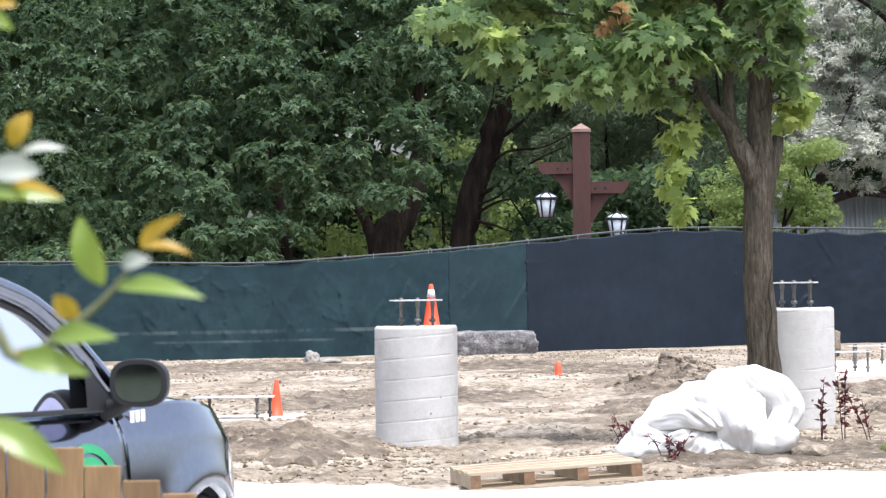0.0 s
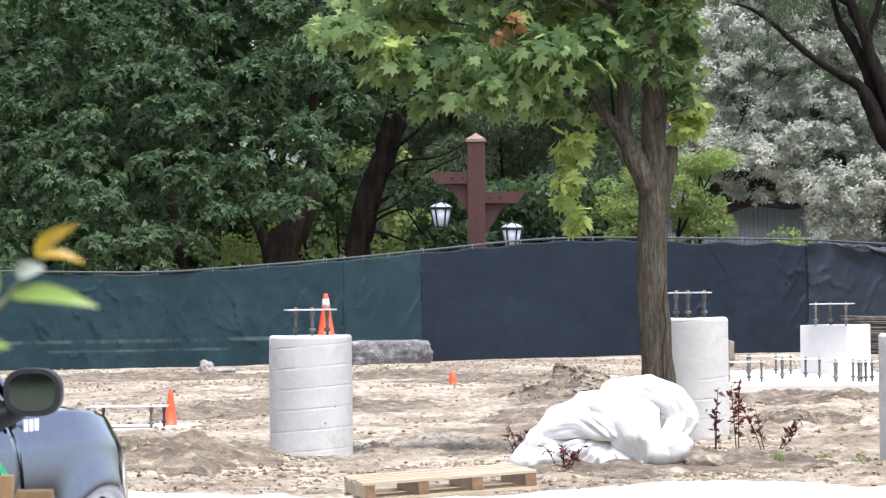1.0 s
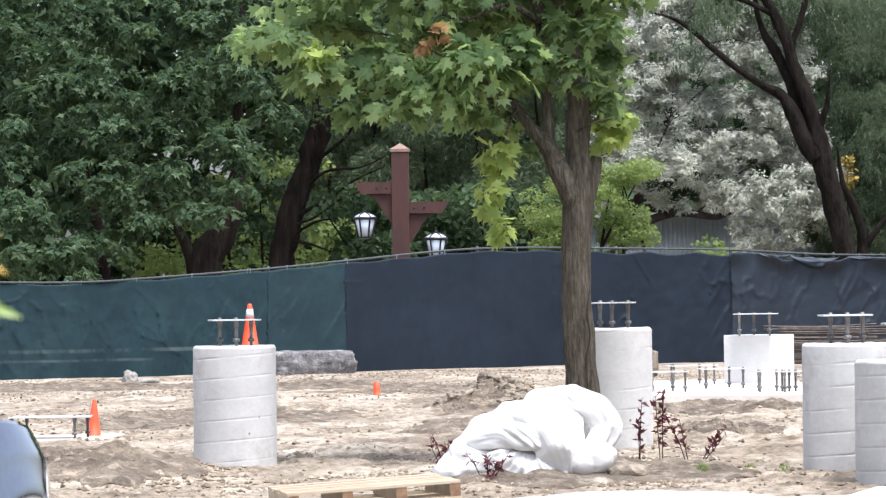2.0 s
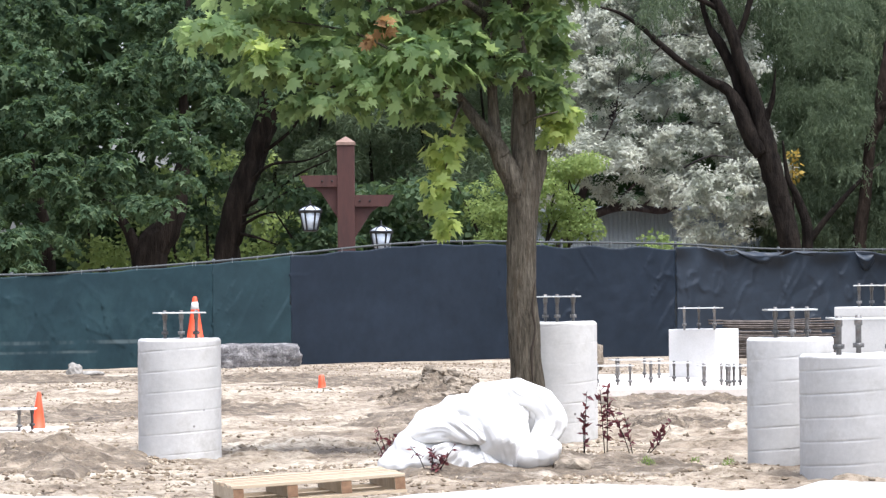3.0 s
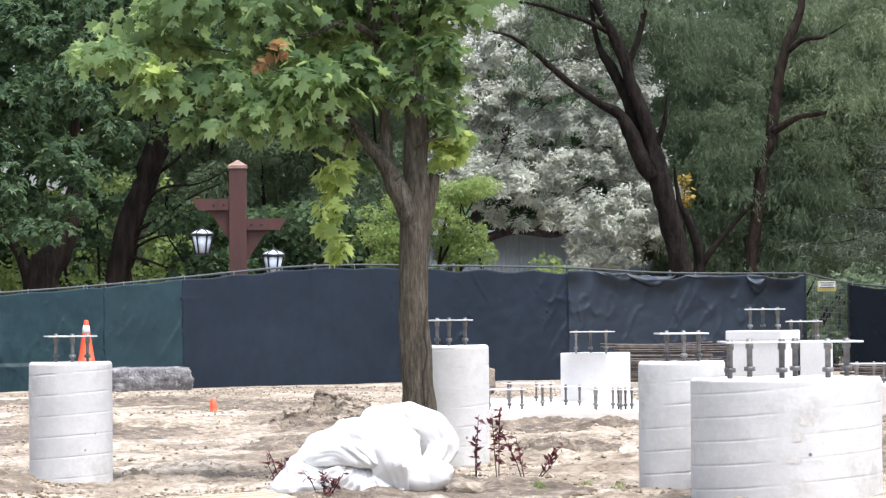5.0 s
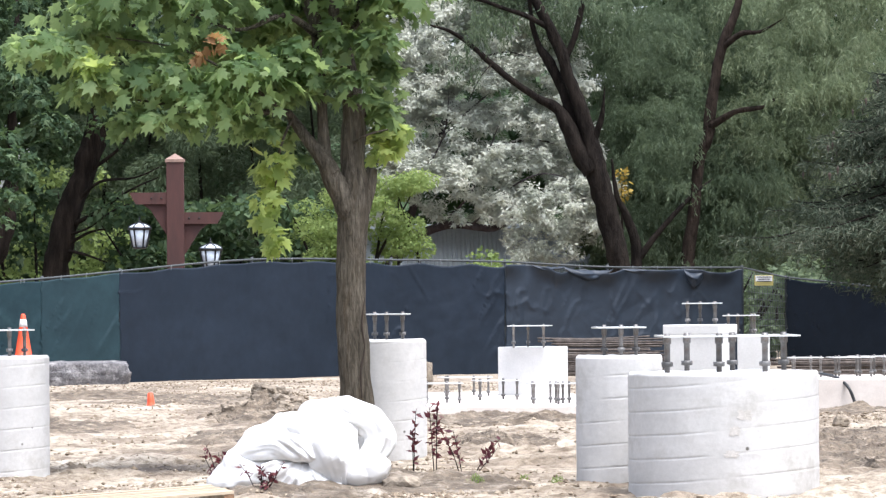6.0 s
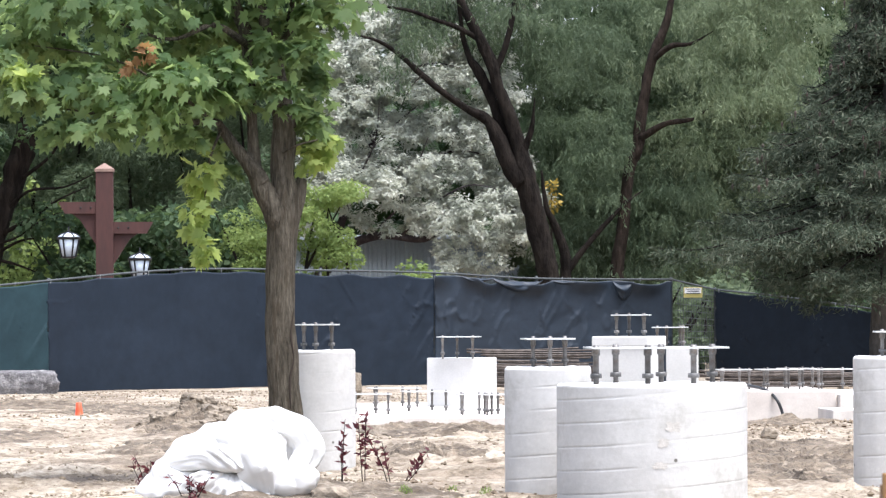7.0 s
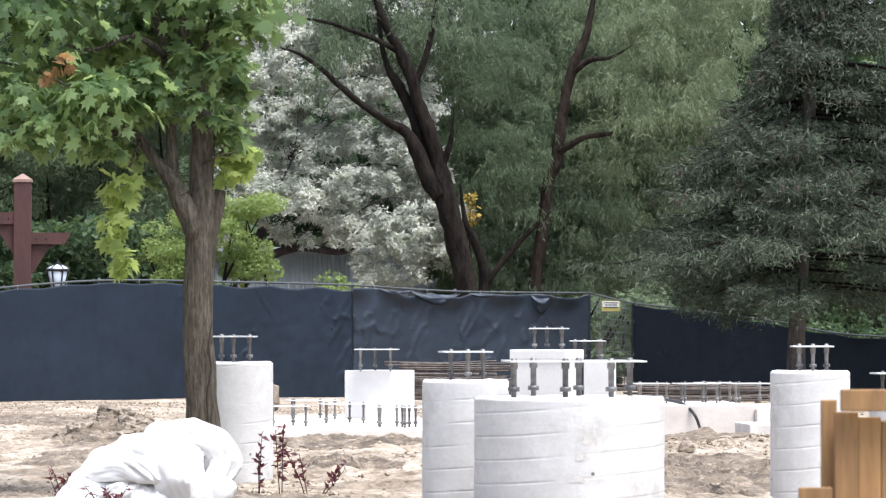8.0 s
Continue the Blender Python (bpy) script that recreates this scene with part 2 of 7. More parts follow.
def bulk(name, verts, tris, material, smooth=False):
    """A mesh from big numpy arrays of vertices and triangles (or quads)."""
    me = bpy.data.meshes.new(name)
    n = tris.shape[1]
    me.vertices.add(len(verts))
    me.vertices.foreach_set("co", np.asarray(verts, np.float32).ravel())
    me.loops.add(tris.size)
    me.loops.foreach_set("vertex_index", tris.astype(np.int32).ravel())
    me.polygons.add(len(tris))
    me.polygons.foreach_set("loop_start", np.arange(0, tris.size, n, dtype=np.int32))
    me.polygons.foreach_set("use_smooth", np.full(len(tris), smooth))
    me.materials.append(material)
    me.update(calc_edges=True)
    return me


def thing(name, at, label, category, group="", rz=0.0):
    ob = new(name)
    ob.matrix_world = pose(*at, 0, 0, rz)
    return tagged(ob, label, category, group)


def part(name, bm, material, parent=None, label=""):
    """One mesh object from a bmesh (or a ready mesh), under its thing."""
    if isinstance(bm, bmesh.types.BMesh):
        me = bpy.data.meshes.new(name)
        bm.to_mesh(me)
        bm.free()
    else:
        me = bm
    if not me.materials:
        me.materials.append(material)
    ob = new(name, me)
    ob.parent = parent
    return tagged(ob, label)


def structure(name, data, label, category):
    ob = new(name, data)
    return tagged(ob, label, category, kind="structure")


def box(bm, lo, hi, bevel=0.0, turn=None):
    lo, hi = Vector(lo), Vector(hi)
    m = Matrix.Translation((lo + hi) / 2) @ Matrix.Diagonal((*(hi - lo), 1))
    got = bmesh.ops.create_cube(bm, size=1, matrix=m)
    if bevel:
        edges = list({e for v in got["verts"] for e in v.link_edges})
        bmesh.ops.bevel(bm, geom=edges, offset=bevel, segments=2, affect="EDGES", profile=0.6)
    return bm


def boxed(lo, hi, bevel=0.0):
    return box(bmesh.new(), lo, hi, bevel)


def turned(profile, seg=24):
    """A lathed body: (radius, height) from below upward."""
    bm = bmesh.new()
    rings = []
    for r, z in profile:
        rings.append([bm.verts.new((r * math.cos(a * math.tau / seg), r * math.sin(a * math.tau / seg), z)) for a in range(seg)])
    for a, b in zip(rings, rings[1:]):
        for i in range(seg):
            f = bm.faces.new((a[i], a[(i + 1) % seg], b[(i + 1) % seg], b[i]))
            f.smooth = True
    bm.faces.new(rings[0][::-1])
    bm.faces.new(rings[-1])
    return bm


def tube(points, radii, seg=10, rough=0.0, seed=0):
    """Vertices and faces of a tapered, slightly uneven limb along points."""
    pts = [Vector(p) for p in points]
    # finer, rounded path
    fine, fr = [], []
    for i in range(len(pts) - 1):
        p0, p1, p2, p3 = pts[max(i - 1, 0)], pts[i], pts[i + 1], pts[min(i + 2, len(pts) - 1)]
        for k in range(6):
            u = k / 6
            fine.append(0.5 * ((2 * p1) + (p2 - p0) * u + (2 * p0 - 5 * p1 + 4 * p2 - p3) * u * u + (3 * p1 - p0 - 3 * p2 + p3) * u ** 3))
            fr.append(radii[i] * (1 - u) + radii[i + 1] * u)
    fine.append(pts[-1])
    fr.append(radii[-1])
    verts, faces = [], []
    side = Vector((1, 0.13, 0.07))
    for i, (p, r) in enumerate(zip(fine, fr)):
        d = (fine[min(i + 1, len(fine) - 1)] - fine[max(i - 1, 0)]).normalized()
        a = (side - d * side.dot(d)).normalized()
        b = d.cross(a)
        for j in range(seg):
            ang = math.tau * j / seg
            q = r * (1 + rough * noise.noise(Vector((3 * math.cos(ang) + seed, 3 * math.sin(ang), p.z * 2.5 + i * 0.11))))
            verts.append(p + a * math.cos(ang) * q + b * math.sin(ang) * q)
        if i:
            o = (i - 1) * seg
            faces += [(o + j, o + (j + 1) % seg, o + seg + (j + 1) % seg, o + seg + j) for j in range(seg)]
    faces.append(tuple(range(seg))[::-1])
    faces.append(tuple(len(verts) - seg + j for j in range(seg)))
    return verts, faces


def limbs(name, runs, material, seg=10, rough=0.15):
    """Several limbs joined into one mesh."""
    vs, fs = [], []
    for k, (pts, radii) in enumerate(runs):
        v, f = tube(pts, radii, seg, rough, 7.3 * k)
        o = len(vs)
        vs += v
        fs += [tuple(i + o for i in q) for q in f]
    return mesh_from(name, vs, fs, material, True)


def fbm(x, y, scale, octaves=4, seed=0):
    """Smooth value noise, about -1 to 1, over arrays."""
    r = np.random.default_rng(seed)
    table = r.uniform(-1, 1, (256, 256))
    out, amp, tot = np.zeros_like(x), 1.0, 0.0
    for _ in range(octaves):
        u, v = x * scale + 31.7, y * scale + 11.3
        i, j = np.floor(u).astype(int), np.floor(v).astype(int)
        fu, fv = u - i, v - j
        fu, fv = fu * fu * (3 - 2 * fu), fv * fv * (3 - 2 * fv)
        a, b = table[i % 256, j % 256], table[(i + 1) % 256, j % 256]
        c, d = table[i % 256, (j + 1) % 256], table[(i + 1) % 256, (j + 1) % 256]
        out += amp * ((a * (1 - fu) + b * fu) * (1 - fv) + (c * (1 - fu) + d * fu) * fv)
        tot += amp
        amp *= 0.55
        scale *= 2.03
    return out / tot


# ---- ground: one sheet, churned dry soil on the site ----
MOUNDS = [  # x, y, height, half width, half depth
    (-3.177, 33.00, 0.16, 0.62, 1.3),
    (-3.700, 35.00, 0.08, 0.5, 1.2),
    (-0.519, 51.50, 0.30, 0.42, 0.9),
    (-0.144, 53.00, 0.22, 0.3, 0.8),
    (-8.215, 66.00, 0.02, 1.6, 1.0),
    (-6.160, 66.00, 0.03, 1.4, 1.0),
    (-3.265, 65.00, 0.05, 1.5, 1.2),
    (-1.490, 72.00, 0.04, 2.5, 2.0),
    (-0.858, 74.00, 0.04, 2.5, 2.0),
    (-0.029, 32.30, 0.07, 1.3, 0.9),
    (0.983, 33.00, 0.06, 0.9, 0.7),
    (6.889, 49.30, 0.07, 1.2, 0.8),
    (6.121, 47.50, 0.08, 0.6, 0.7),
]


def ground_z(x, y):
    x, y = np.asarray(x, float), np.asarray(y, float)
    site = np.clip((y - 27.5) / 2.5, 0, 1) * np.clip((85 - y) / 5, 0, 1) * np.clip((17 - np.abs(x)) / 3, 0, 1)
    lumps = fbm(x, y, 1.1, 5, 3)
    rough_patch = np.clip(fbm(x, y, 0.35, 3, 17) * 3 + 0.5, 0, 1.3)
    z = site * (0.05 * lumps + 0.085 * np.maximum(fbm(x, y, 2.4, 5, 5), -0.03) + 0.06 * rough_patch * fbm(x, y, 5.5, 3, 6) + 0.035 * np.clip(rough_patch - 0.2, 0, 1) * (0.35 - np.abs(fbm(x, y, 4.2, 3, 8))) + 0.05 * np.maximum(fbm(x * 0.4, y, 0.55, 3, 9) - 0.1, 0) * 2)
    z = z * (1 - 0.75 * np.clip((y - 56) / 10, 0, 1)) - 0.03 * np.clip((y - 60) / 6, 0, 1)
    for mx, my, h, wx, wy in MOUNDS:
        q = ((x - mx) / wx) ** 2 + ((y - my) / wy) ** 2
        z = z + h * np.exp(-q) * (1 + 0.7 * fbm(x, y, 3.7, 3, 12))
    return z - 0.02


def ground_at(x, y):
    return float(ground_z(np.array([x]), np.array([y]))[0])


far = np.array([22, 30, 45, 70, 110, 180, 320, 600, 1200, 2500.0])
xs = np.concatenate([-far[::-1], np.arange(-16, -9, 0.2), np.arange(-9, 11, 0.085), np.arange(11, 16.01, 0.2), far])
ys = np.concatenate([[-2500, -800, -200, -60, -20, 0, 8, 14, 18, 21, 24, 26, 27], np.arange(27.6, 45, 0.085), np.arange(45, 60, 0.13), np.arange(60, 90, 0.25), [94, 100, 120, 160, 240, 400, 800, 1500, 3000]])
gx, gy = np.meshgrid(xs, ys)
gv = np.stack([gx.ravel(), gy.ravel(), ground_z(gx.ravel(), gy.ravel())], 1)
w = len(xs)
ii = (np.arange(len(ys) - 1)[:, None] * w + np.arange(w - 1)[None, :]).ravel()
quads = np.stack([ii, ii + 1, ii + w + 1, ii + w], 1)


def soil():
    m, nd, ln, bsdf = nodes_of("dry_sandy_soil")
    nt = m.node_tree
    a = noise_tex(nt, 0.7, 10, 0.78, (0.9, 0.7, 1))
    # Dark stops: brown soil, and shade of rough ground put into the colour.
    r = ramp(nt, [(0.36, (0.155, 0.119, 0.087)), (0.46, (0.285, 0.230, 0.170)), (0.54, (0.40, 0.340, 0.264)), (0.68, (0.555, 0.50, 0.415))])
    ln.new(a.outputs[0], r.inputs[0])
    b = noise_tex(nt, 7, 9, 0.8)
    g = ramp(nt, [(0.40, (0.42, 0.38, 0.33)), (0.56, (1, 1, 1))])
    ln.new(b.outputs[0], g.inputs[0])
    col = mix_rgb(nt, "MULTIPLY", 1.0, r.outputs[0], g.outputs[0])
    ln.new(col, bsdf.inputs["Base Color"])
    bsdf.inputs["Roughness"].default_value = 0.95
    bp = nd.new("ShaderNodeBump")
    bp.inputs["Strength"].default_value, bp.inputs["Distance"].default_value = 0.8, 0.03
    ln.new(b.outputs[0], bp.inputs["Height"])
    ln.new(bp.outputs[0], bsdf.inputs["Normal"])
    return m


SOIL = soil()
structure("ground", bulk("ground", gv, quads, SOIL, True), "churned dry sandy soil of a building site", "ground")

# Unseen and added: dark ground for the car mirror to reflect.
LAWN_UNSEEN = surface("unseen_lawn", (0.035, 0.06, 0.02), (0.06, 0.095, 0.03), 1.2, 0.95, 30, 0.5, 0.8, 0.03)
structure("lawn", mesh_from("lawn", [(-60, -60, 0.0), (60, -60, 0.0), (60, 9, 0.0), (-60, 9, 0.0)], [(0, 1, 2, 3)], LAWN_UNSEEN), "unseen lawn added behind the camera for reflections", "lawn")

# pale gravel lane in front of the site, with a crumbling edge
GRAVEL = surface("pale_limestone_gravel", (0.46, 0.45, 0.42), (0.70, 0.69, 0.66), 1.8, 0.95, 26, 0.35, 0.7, 0.02)
lx = np.arange(-12, 12.01, 0.09)
ly = np.array([0.0, 0.25, 0.5, 0.7, 0.8, 0.88, 0.93, 0.97, 1.0])
edge = 28.3 + 0.10 * lx + 0.35 * fbm(lx, lx * 0, 0.7, 4, 21) - 1.25 * np.exp(-((lx - -1.114) / 0.9) ** 4)
LX, LY = np.meshgrid(lx, ly)
py = 14 + (edge[None, :] - 14) * LY
pz = 0.03 + 0.03 * np.maximum(fbm(LX, py, 2.2, 4, 25), -0.3) + 0.05 * np.exp(-((LY - 0.97) / 0.03) ** 2) * (0.5 + fbm(LX, py, 1.3, 3, 28))
pz[-1] = ground_z(lx, edge) - 0.03
lane = np.stack([LX.ravel(), py.ravel(), pz.ravel()], 1)
w = len(lx)
ii = (np.arange(len(ly) - 1)[:, None] * w + np.arange(w - 1)[None, :]).ravel()
structure("road", bulk("road", lane, np.stack([ii, ii + 1, ii + w + 1, ii + w], 1), GRAVEL, True), "pale crushed limestone lane", "gravel lane")


def clod_material():
    """Clods, each its own tone of dry soil."""
    m, nd, ln, bsdf = nodes_of("loose_clods")
    geo = nd.new("ShaderNodeNewGeometry")
    r = ramp(m.node_tree, [(0.0, (0.15, 0.112, 0.078)), (0.6, (0.285, 0.226, 0.160)), (1.0, (0.48, 0.41, 0.315))])
    ln.new(geo.outputs["Random Per Island"], r.inputs[0])
    g = noise_tex(m.node_tree, 30, 5, 0.7)
    gr = ramp(m.node_tree, [(0.35, (0.6, 0.58, 0.55)), (0.65, (1, 1, 1))])
    ln.new(g.outputs[0], gr.inputs[0])
    ln.new(mix_rgb(m.node_tree, "MULTIPLY", 1.0, r.outputs[0], gr.outputs[0]), bsdf.inputs["Base Color"])
    bsdf.inputs["Roughness"].default_value = 0.95
    return m


def lumps_mesh(name, xy, sizes, material, seed, small=False):
    """Many small broken lumps, joined."""
    r = np.random.default_rng(seed)
    bm = bmesh.new()
    if small:
        for c in ((1, 0, 0), (0, 1, 0), (-1, 0, 0), (0, -1, 0), (0, 0, 1), (0, 0, -1)):
            bm.verts.new(c)
        bm.verts.ensure_lookup_table()
        bm.verts.index_update()
        for k in range(4):
            bm.faces.new((bm.verts[k], bm.verts[(k + 1) % 4], bm.verts[4]))
            bm.faces.new((bm.verts[(k + 1) % 4], bm.verts[k], bm.verts[5]))
    else:
        bmesh.ops.create_icosphere(bm, subdivisions=1, radius=1)
    bv = np.array([v.co for v in bm.verts])
    bf = np.array([[v.index for v in f.verts] for f in bm.faces])
    bm.free()
    n = len(xy)
    sc = sizes[:, None] * r.uniform(0.6, 1.3, (n, 3)) * np.array([1.1, 1.1, 0.75])
    jit = r.uniform(0.7, 1.25, (n, len(bv), 1))
    ang = r.uniform(0, math.tau, n)
    v = bv[None] * jit * sc[:, None]
    ca, sa = np.cos(ang)[:, None], np.sin(ang)[:, None]
    vx, vy = v[..., 0] * ca - v[..., 1] * sa, v[..., 0] * sa + v[..., 1] * ca
    z = ground_z(xy[:, 0], xy[:, 1]) + sizes * 0.25
    verts = np.stack([vx + xy[:, :1], vy + xy[:, 1:], v[..., 2] + z[:, None]], 2).reshape(-1, 3)
    tris = (bf[None] + (np.arange(n) * len(bv))[:, None, None]).reshape(-1, 3)
    return bulk(name, verts, tris, material)


CLOD_FINE = clod_material()
n = 4200
cx, cy = rng.uniform(-13, 14, n), 28.5 + 45 * rng.uniform(0, 1, n) ** 1.5
keep = np.abs(cx) < cy * 0.19 + 0.5
cxy = np.stack([cx, cy], 1)[keep]
keep2 = fbm(cxy[:, 0], cxy[:, 1], 0.5, 3, 44) > -0.15
cxy = cxy[keep2]
csz = 0.006 + 0.02 * rng.uniform(0, 1, len(cxy)) ** 3
extra = []
for mx, my, h, wx, wy in MOUNDS:
    k = 170 if h > 0.14 else 40
    extra.append(np.stack([rng.normal(mx, wx * 0.6, k), rng.normal(my, wy * 0.6, k)], 1))
extra = np.concatenate(extra)
clods = structure("clods", lumps_mesh("clods", np.concatenate([cxy, extra]), np.concatenate([csz, 0.008 + 0.032 * rng.uniform(0, 1, len(extra)) ** 2.5]), CLOD_FINE, 5), "dry clods and stones strewn over the soil", "clods")
clods["kind"] = "stuff"
n = 80000
fx_, fy_ = rng.uniform(-13, 14, n), 28.5 + 46 * rng.uniform(0, 1, n) ** 1.25
fxy = np.stack([fx_, fy_], 1)[np.abs(fx_) < fy_ * 0.18 + 0.4]
patch_ = fbm(fxy[:, 0], fxy[:, 1], 0.7, 4, 47)
fxy = fxy[patch_ + rng.uniform(-0.25, 0.25, len(fxy)) > 0.05]
soft = []
for mx, my, h, wx, wy in MOUNDS + [(-3.117, 32.60, 0.2, 0.5, 1.2), (-3.951, 36.00, 0.2, 0.45, 1.2), (0.137, 31.00, 0.2, 0.9, 0.5), (0.983, 31.60, 0.2, 0.6, 0.6)]:
    k = 1500 if h > 0.14 else 500
    soft.append(np.stack([rng.normal(mx, wx * 0.62, k), rng.normal(my, wy * 0.62, k)], 1))
fxy = np.concatenate([fxy] + soft)
crumbs = structure("crumbs", lumps_mesh("crumbs", fxy, 0.006 + 0.024 * rng.uniform(0, 1, len(fxy)) ** 2, CLOD_FINE, 6, True), "small crumbs of dry soil strewn over the site", "crumbs")
crumbs["kind"] = "stuff"


def boulder(label, x, y, sx, sy, sz, seed, sink=0.3, rz=0.0, material=ROCK, boxy=0.5, rough=0.22):
    """An uneven stone resting a little in the soil."""
    bm = bmesh.new()
    bmesh.ops.create_icosphere(bm, subdivisions=3 if material is CLOD else 4, radius=1)
    for v in bm.verts:
        c = v.co.copy()
        m = max(abs(c.x), abs(c.y), abs(c.z))
        c = c.lerp(c / m, boxy)
        e = Vector((c.x * sx, c.y * sy, c.z * sz)) / (sx * sy * sz) ** (1 / 3)
        k = 1 + rough * noise.fractal(e * 1.4 + Vector((seed, 0, 0)), 0.8, 2.1, 4) + 0.06 * noise.noise(e * 5 + Vector((seed, 3, 1)))
        v.co = Vector((c.x * k * sx, c.y * k * sy, c.z * k * sz))
    for f in bm.faces:
        f.smooth = material is not CLOD
    ob = part("boulder", bm, material)
    ob.matrix_world = pose(x, y, ground_at(x, y) + sz * (1 - sink), 0, 0, rz)
    return tagged(ob, label, "rock")


ROCK_MOTTLED = surface("mottled_grey_stone", (0.10, 0.094, 0.098), (0.27, 0.255, 0.255), 7, 0.9, 26, 0.55, 0.9, 0.03, stain=(0.36, 0.345, 0.335), stain_scale=6)
ROCK_PALE = surface("pale_boulder", (0.22, 0.205, 0.18), (0.40, 0.375, 0.34), 3, 0.9, 18, 0.4, 0.8, 0.02)
boulder("long flat grey stone slab beside the screen fence", -4.16, 75.3, 1.06, 0.40, 0.25, 23.0, 0.28, 2, ROCK_MOTTLED, boxy=0.75, rough=0.10)
boulder("small pale boulder at the foot of the fence", -6.420, 68, 0.13, 0.12, 0.13, 9.0, 0.1, 0, ROCK_PALE, 0.1, 0.35)
boulder("small pale stone at the foot of the fence", -6.300, 69, 0.26, 0.14, 0.05, 19.0, 0.1, 0, ROCK_PALE, 0.1)
boulder("broken lump of dry clay on the bare soil", 0.751, 31.6, 0.15, 0.15, 0.07, 4.0, 0.35, 0, CLOD, 0.05, 0.2)
boulder("brown boulder standing on its edge near the fence", 1.835, 62, 0.085, 0.10, 0.20, 6.0, -0.6, 0, CLOD)


def spoil_heap(x, y, wx, wy, h, seed, label, material):
    """A low uneven heap of loose soil lying on the ground, ragged at its rim."""
    nr, na = 36, 110
    rr_, aa = np.meshgrid(np.linspace(0, 1, nr), np.arange(na) * math.tau / na)
    rim = 1 + 0.45 * fbm(np.cos(aa) * 1.5 + seed, np.sin(aa) * 1.5, 1.2, 4, 200 + seed)
    px_, py_ = x + wx * rr_ * rim * np.cos(aa), y + wy * rr_ * rim * np.sin(aa)
    body = np.clip(1 - rr_ ** 2, 0, 1)
    rough = fbm(px_, py_, 3.2, 5, 210 + seed)
    z = ground_z(px_, py_) + 0.015 * np.clip((1 - rr_) * 12, -2, 1) + h * body * (0.75 + 0.9 * rough) + 0.05 * np.maximum(rough, 0) * np.clip((1 - rr_) * 5, 0, 1)
    z = np.where(rr_ > 0.985, ground_z(px_, py_) - 0.05, z)
    v = np.stack([px_, py_, z], 2).reshape(-1, 3)
    i = (np.arange(na)[:, None] * nr + np.arange(nr - 1)[None]).ravel()
    j = (((np.arange(na) + 1) % na)[:, None] * nr + np.arange(nr - 1)[None]).ravel()
    ob = new("soil_mound", bulk("soil_mound", v, np.stack([i, i + 1, j + 1, j], 1), material))
    return tagged(ob, label, "soil heap", "soil heaps")


spoil_heap(-3.117, 32.60, 0.62, 1.5, 0.07, 1, "low heap of crumbly brown soil beside a column", SPOIL)
spoil_heap(-3.951, 36.00, 0.5, 1.6, 0.05, 2, "low spread of crumbly brown soil", SPOIL)
spoil_heap(-0.514, 51.00, 0.75, 1.4, 0.04, 3, "heap of rough dug clay on the bare soil", SPOIL)
spoil_heap(-6.946, 65.00, 2.3, 1.8, 0.06, 4, "long low ridge of dug brown soil", SPOIL)
spoil_heap(-3.129, 64.00, 1.5, 1.6, 0.07, 5, "low ridge of dug brown soil", SPOIL)
spoil_heap(-1.566, 60.00, 1.1, 2.0, 0.04, 12, "thin spread of dug brown soil", SPOIL)
spoil_heap(0.139, 31.40, 1.05, 0.9, 0.02, 6, "bed of dark soil round the white sheeting", MULCH)
spoil_heap(0.996, 32.00, 0.75, 0.9, 0.03, 7, "bed of dark soil round a red shrub", MULCH)
spoil_heap(2.253, 49.00, 1.2, 1.6, 0.05, 8, "strip of rough brown soil before the footing slab", SPOIL)
spoil_heap(6.810, 50.00, 0.9, 1.0, 0.05, 9, "rough brown soil banked before the footing wall", SPOIL)
spoil_heap(5.527, 42.00, 0.6, 2.2, 0.04, 10, "thin spread of rough brown soil", SPOIL)
spoil_heap(4.75, 36.50, 0.8, 2.2, 0.035, 14, "patchy spread of rough brown soil", SPOIL)
spoil_heap(5.9, 39.50, 0.8, 2.0, 0.045, 15, "patchy spread of rough brown soil", SPOIL)
spoil_heap(1.9, 41.00, 0.6, 2.4, 0.035, 16, "patchy spread of rough brown soil", SPOIL)
spoil_heap(-3.578, 48.00, 1.5, 3.0, 0.03, 11, "thin spread of rough brown soil", SPOIL)
spoil_heap(-0.598, 44.00, 0.8, 3.0, 0.03, 13, "thin spread of rough brown soil", SPOIL)
heap = random.Random(14)
for k in range(60):
    hx, hy = -0.480 + heap.gauss(0, 0.3), 51.0 + heap.uniform(-0.8, 0.9)
    bs = 0.03 + 0.085 * heap.random() ** 1.5
    boulder("lump of dug clay in the spoil heap", hx, hy, bs * heap.uniform(0.9, 1.4), bs, bs * 0.7, 30.0 + 3 * k, 0.25, 40 * k, CLOD, 0.3, 0.42)
boulder("lone lump of dry clay on the bare soil", 5.769, 45.0, 0.09, 0.09, 0.07, 77.0, 0.25, 0, CLOD, 0.2)


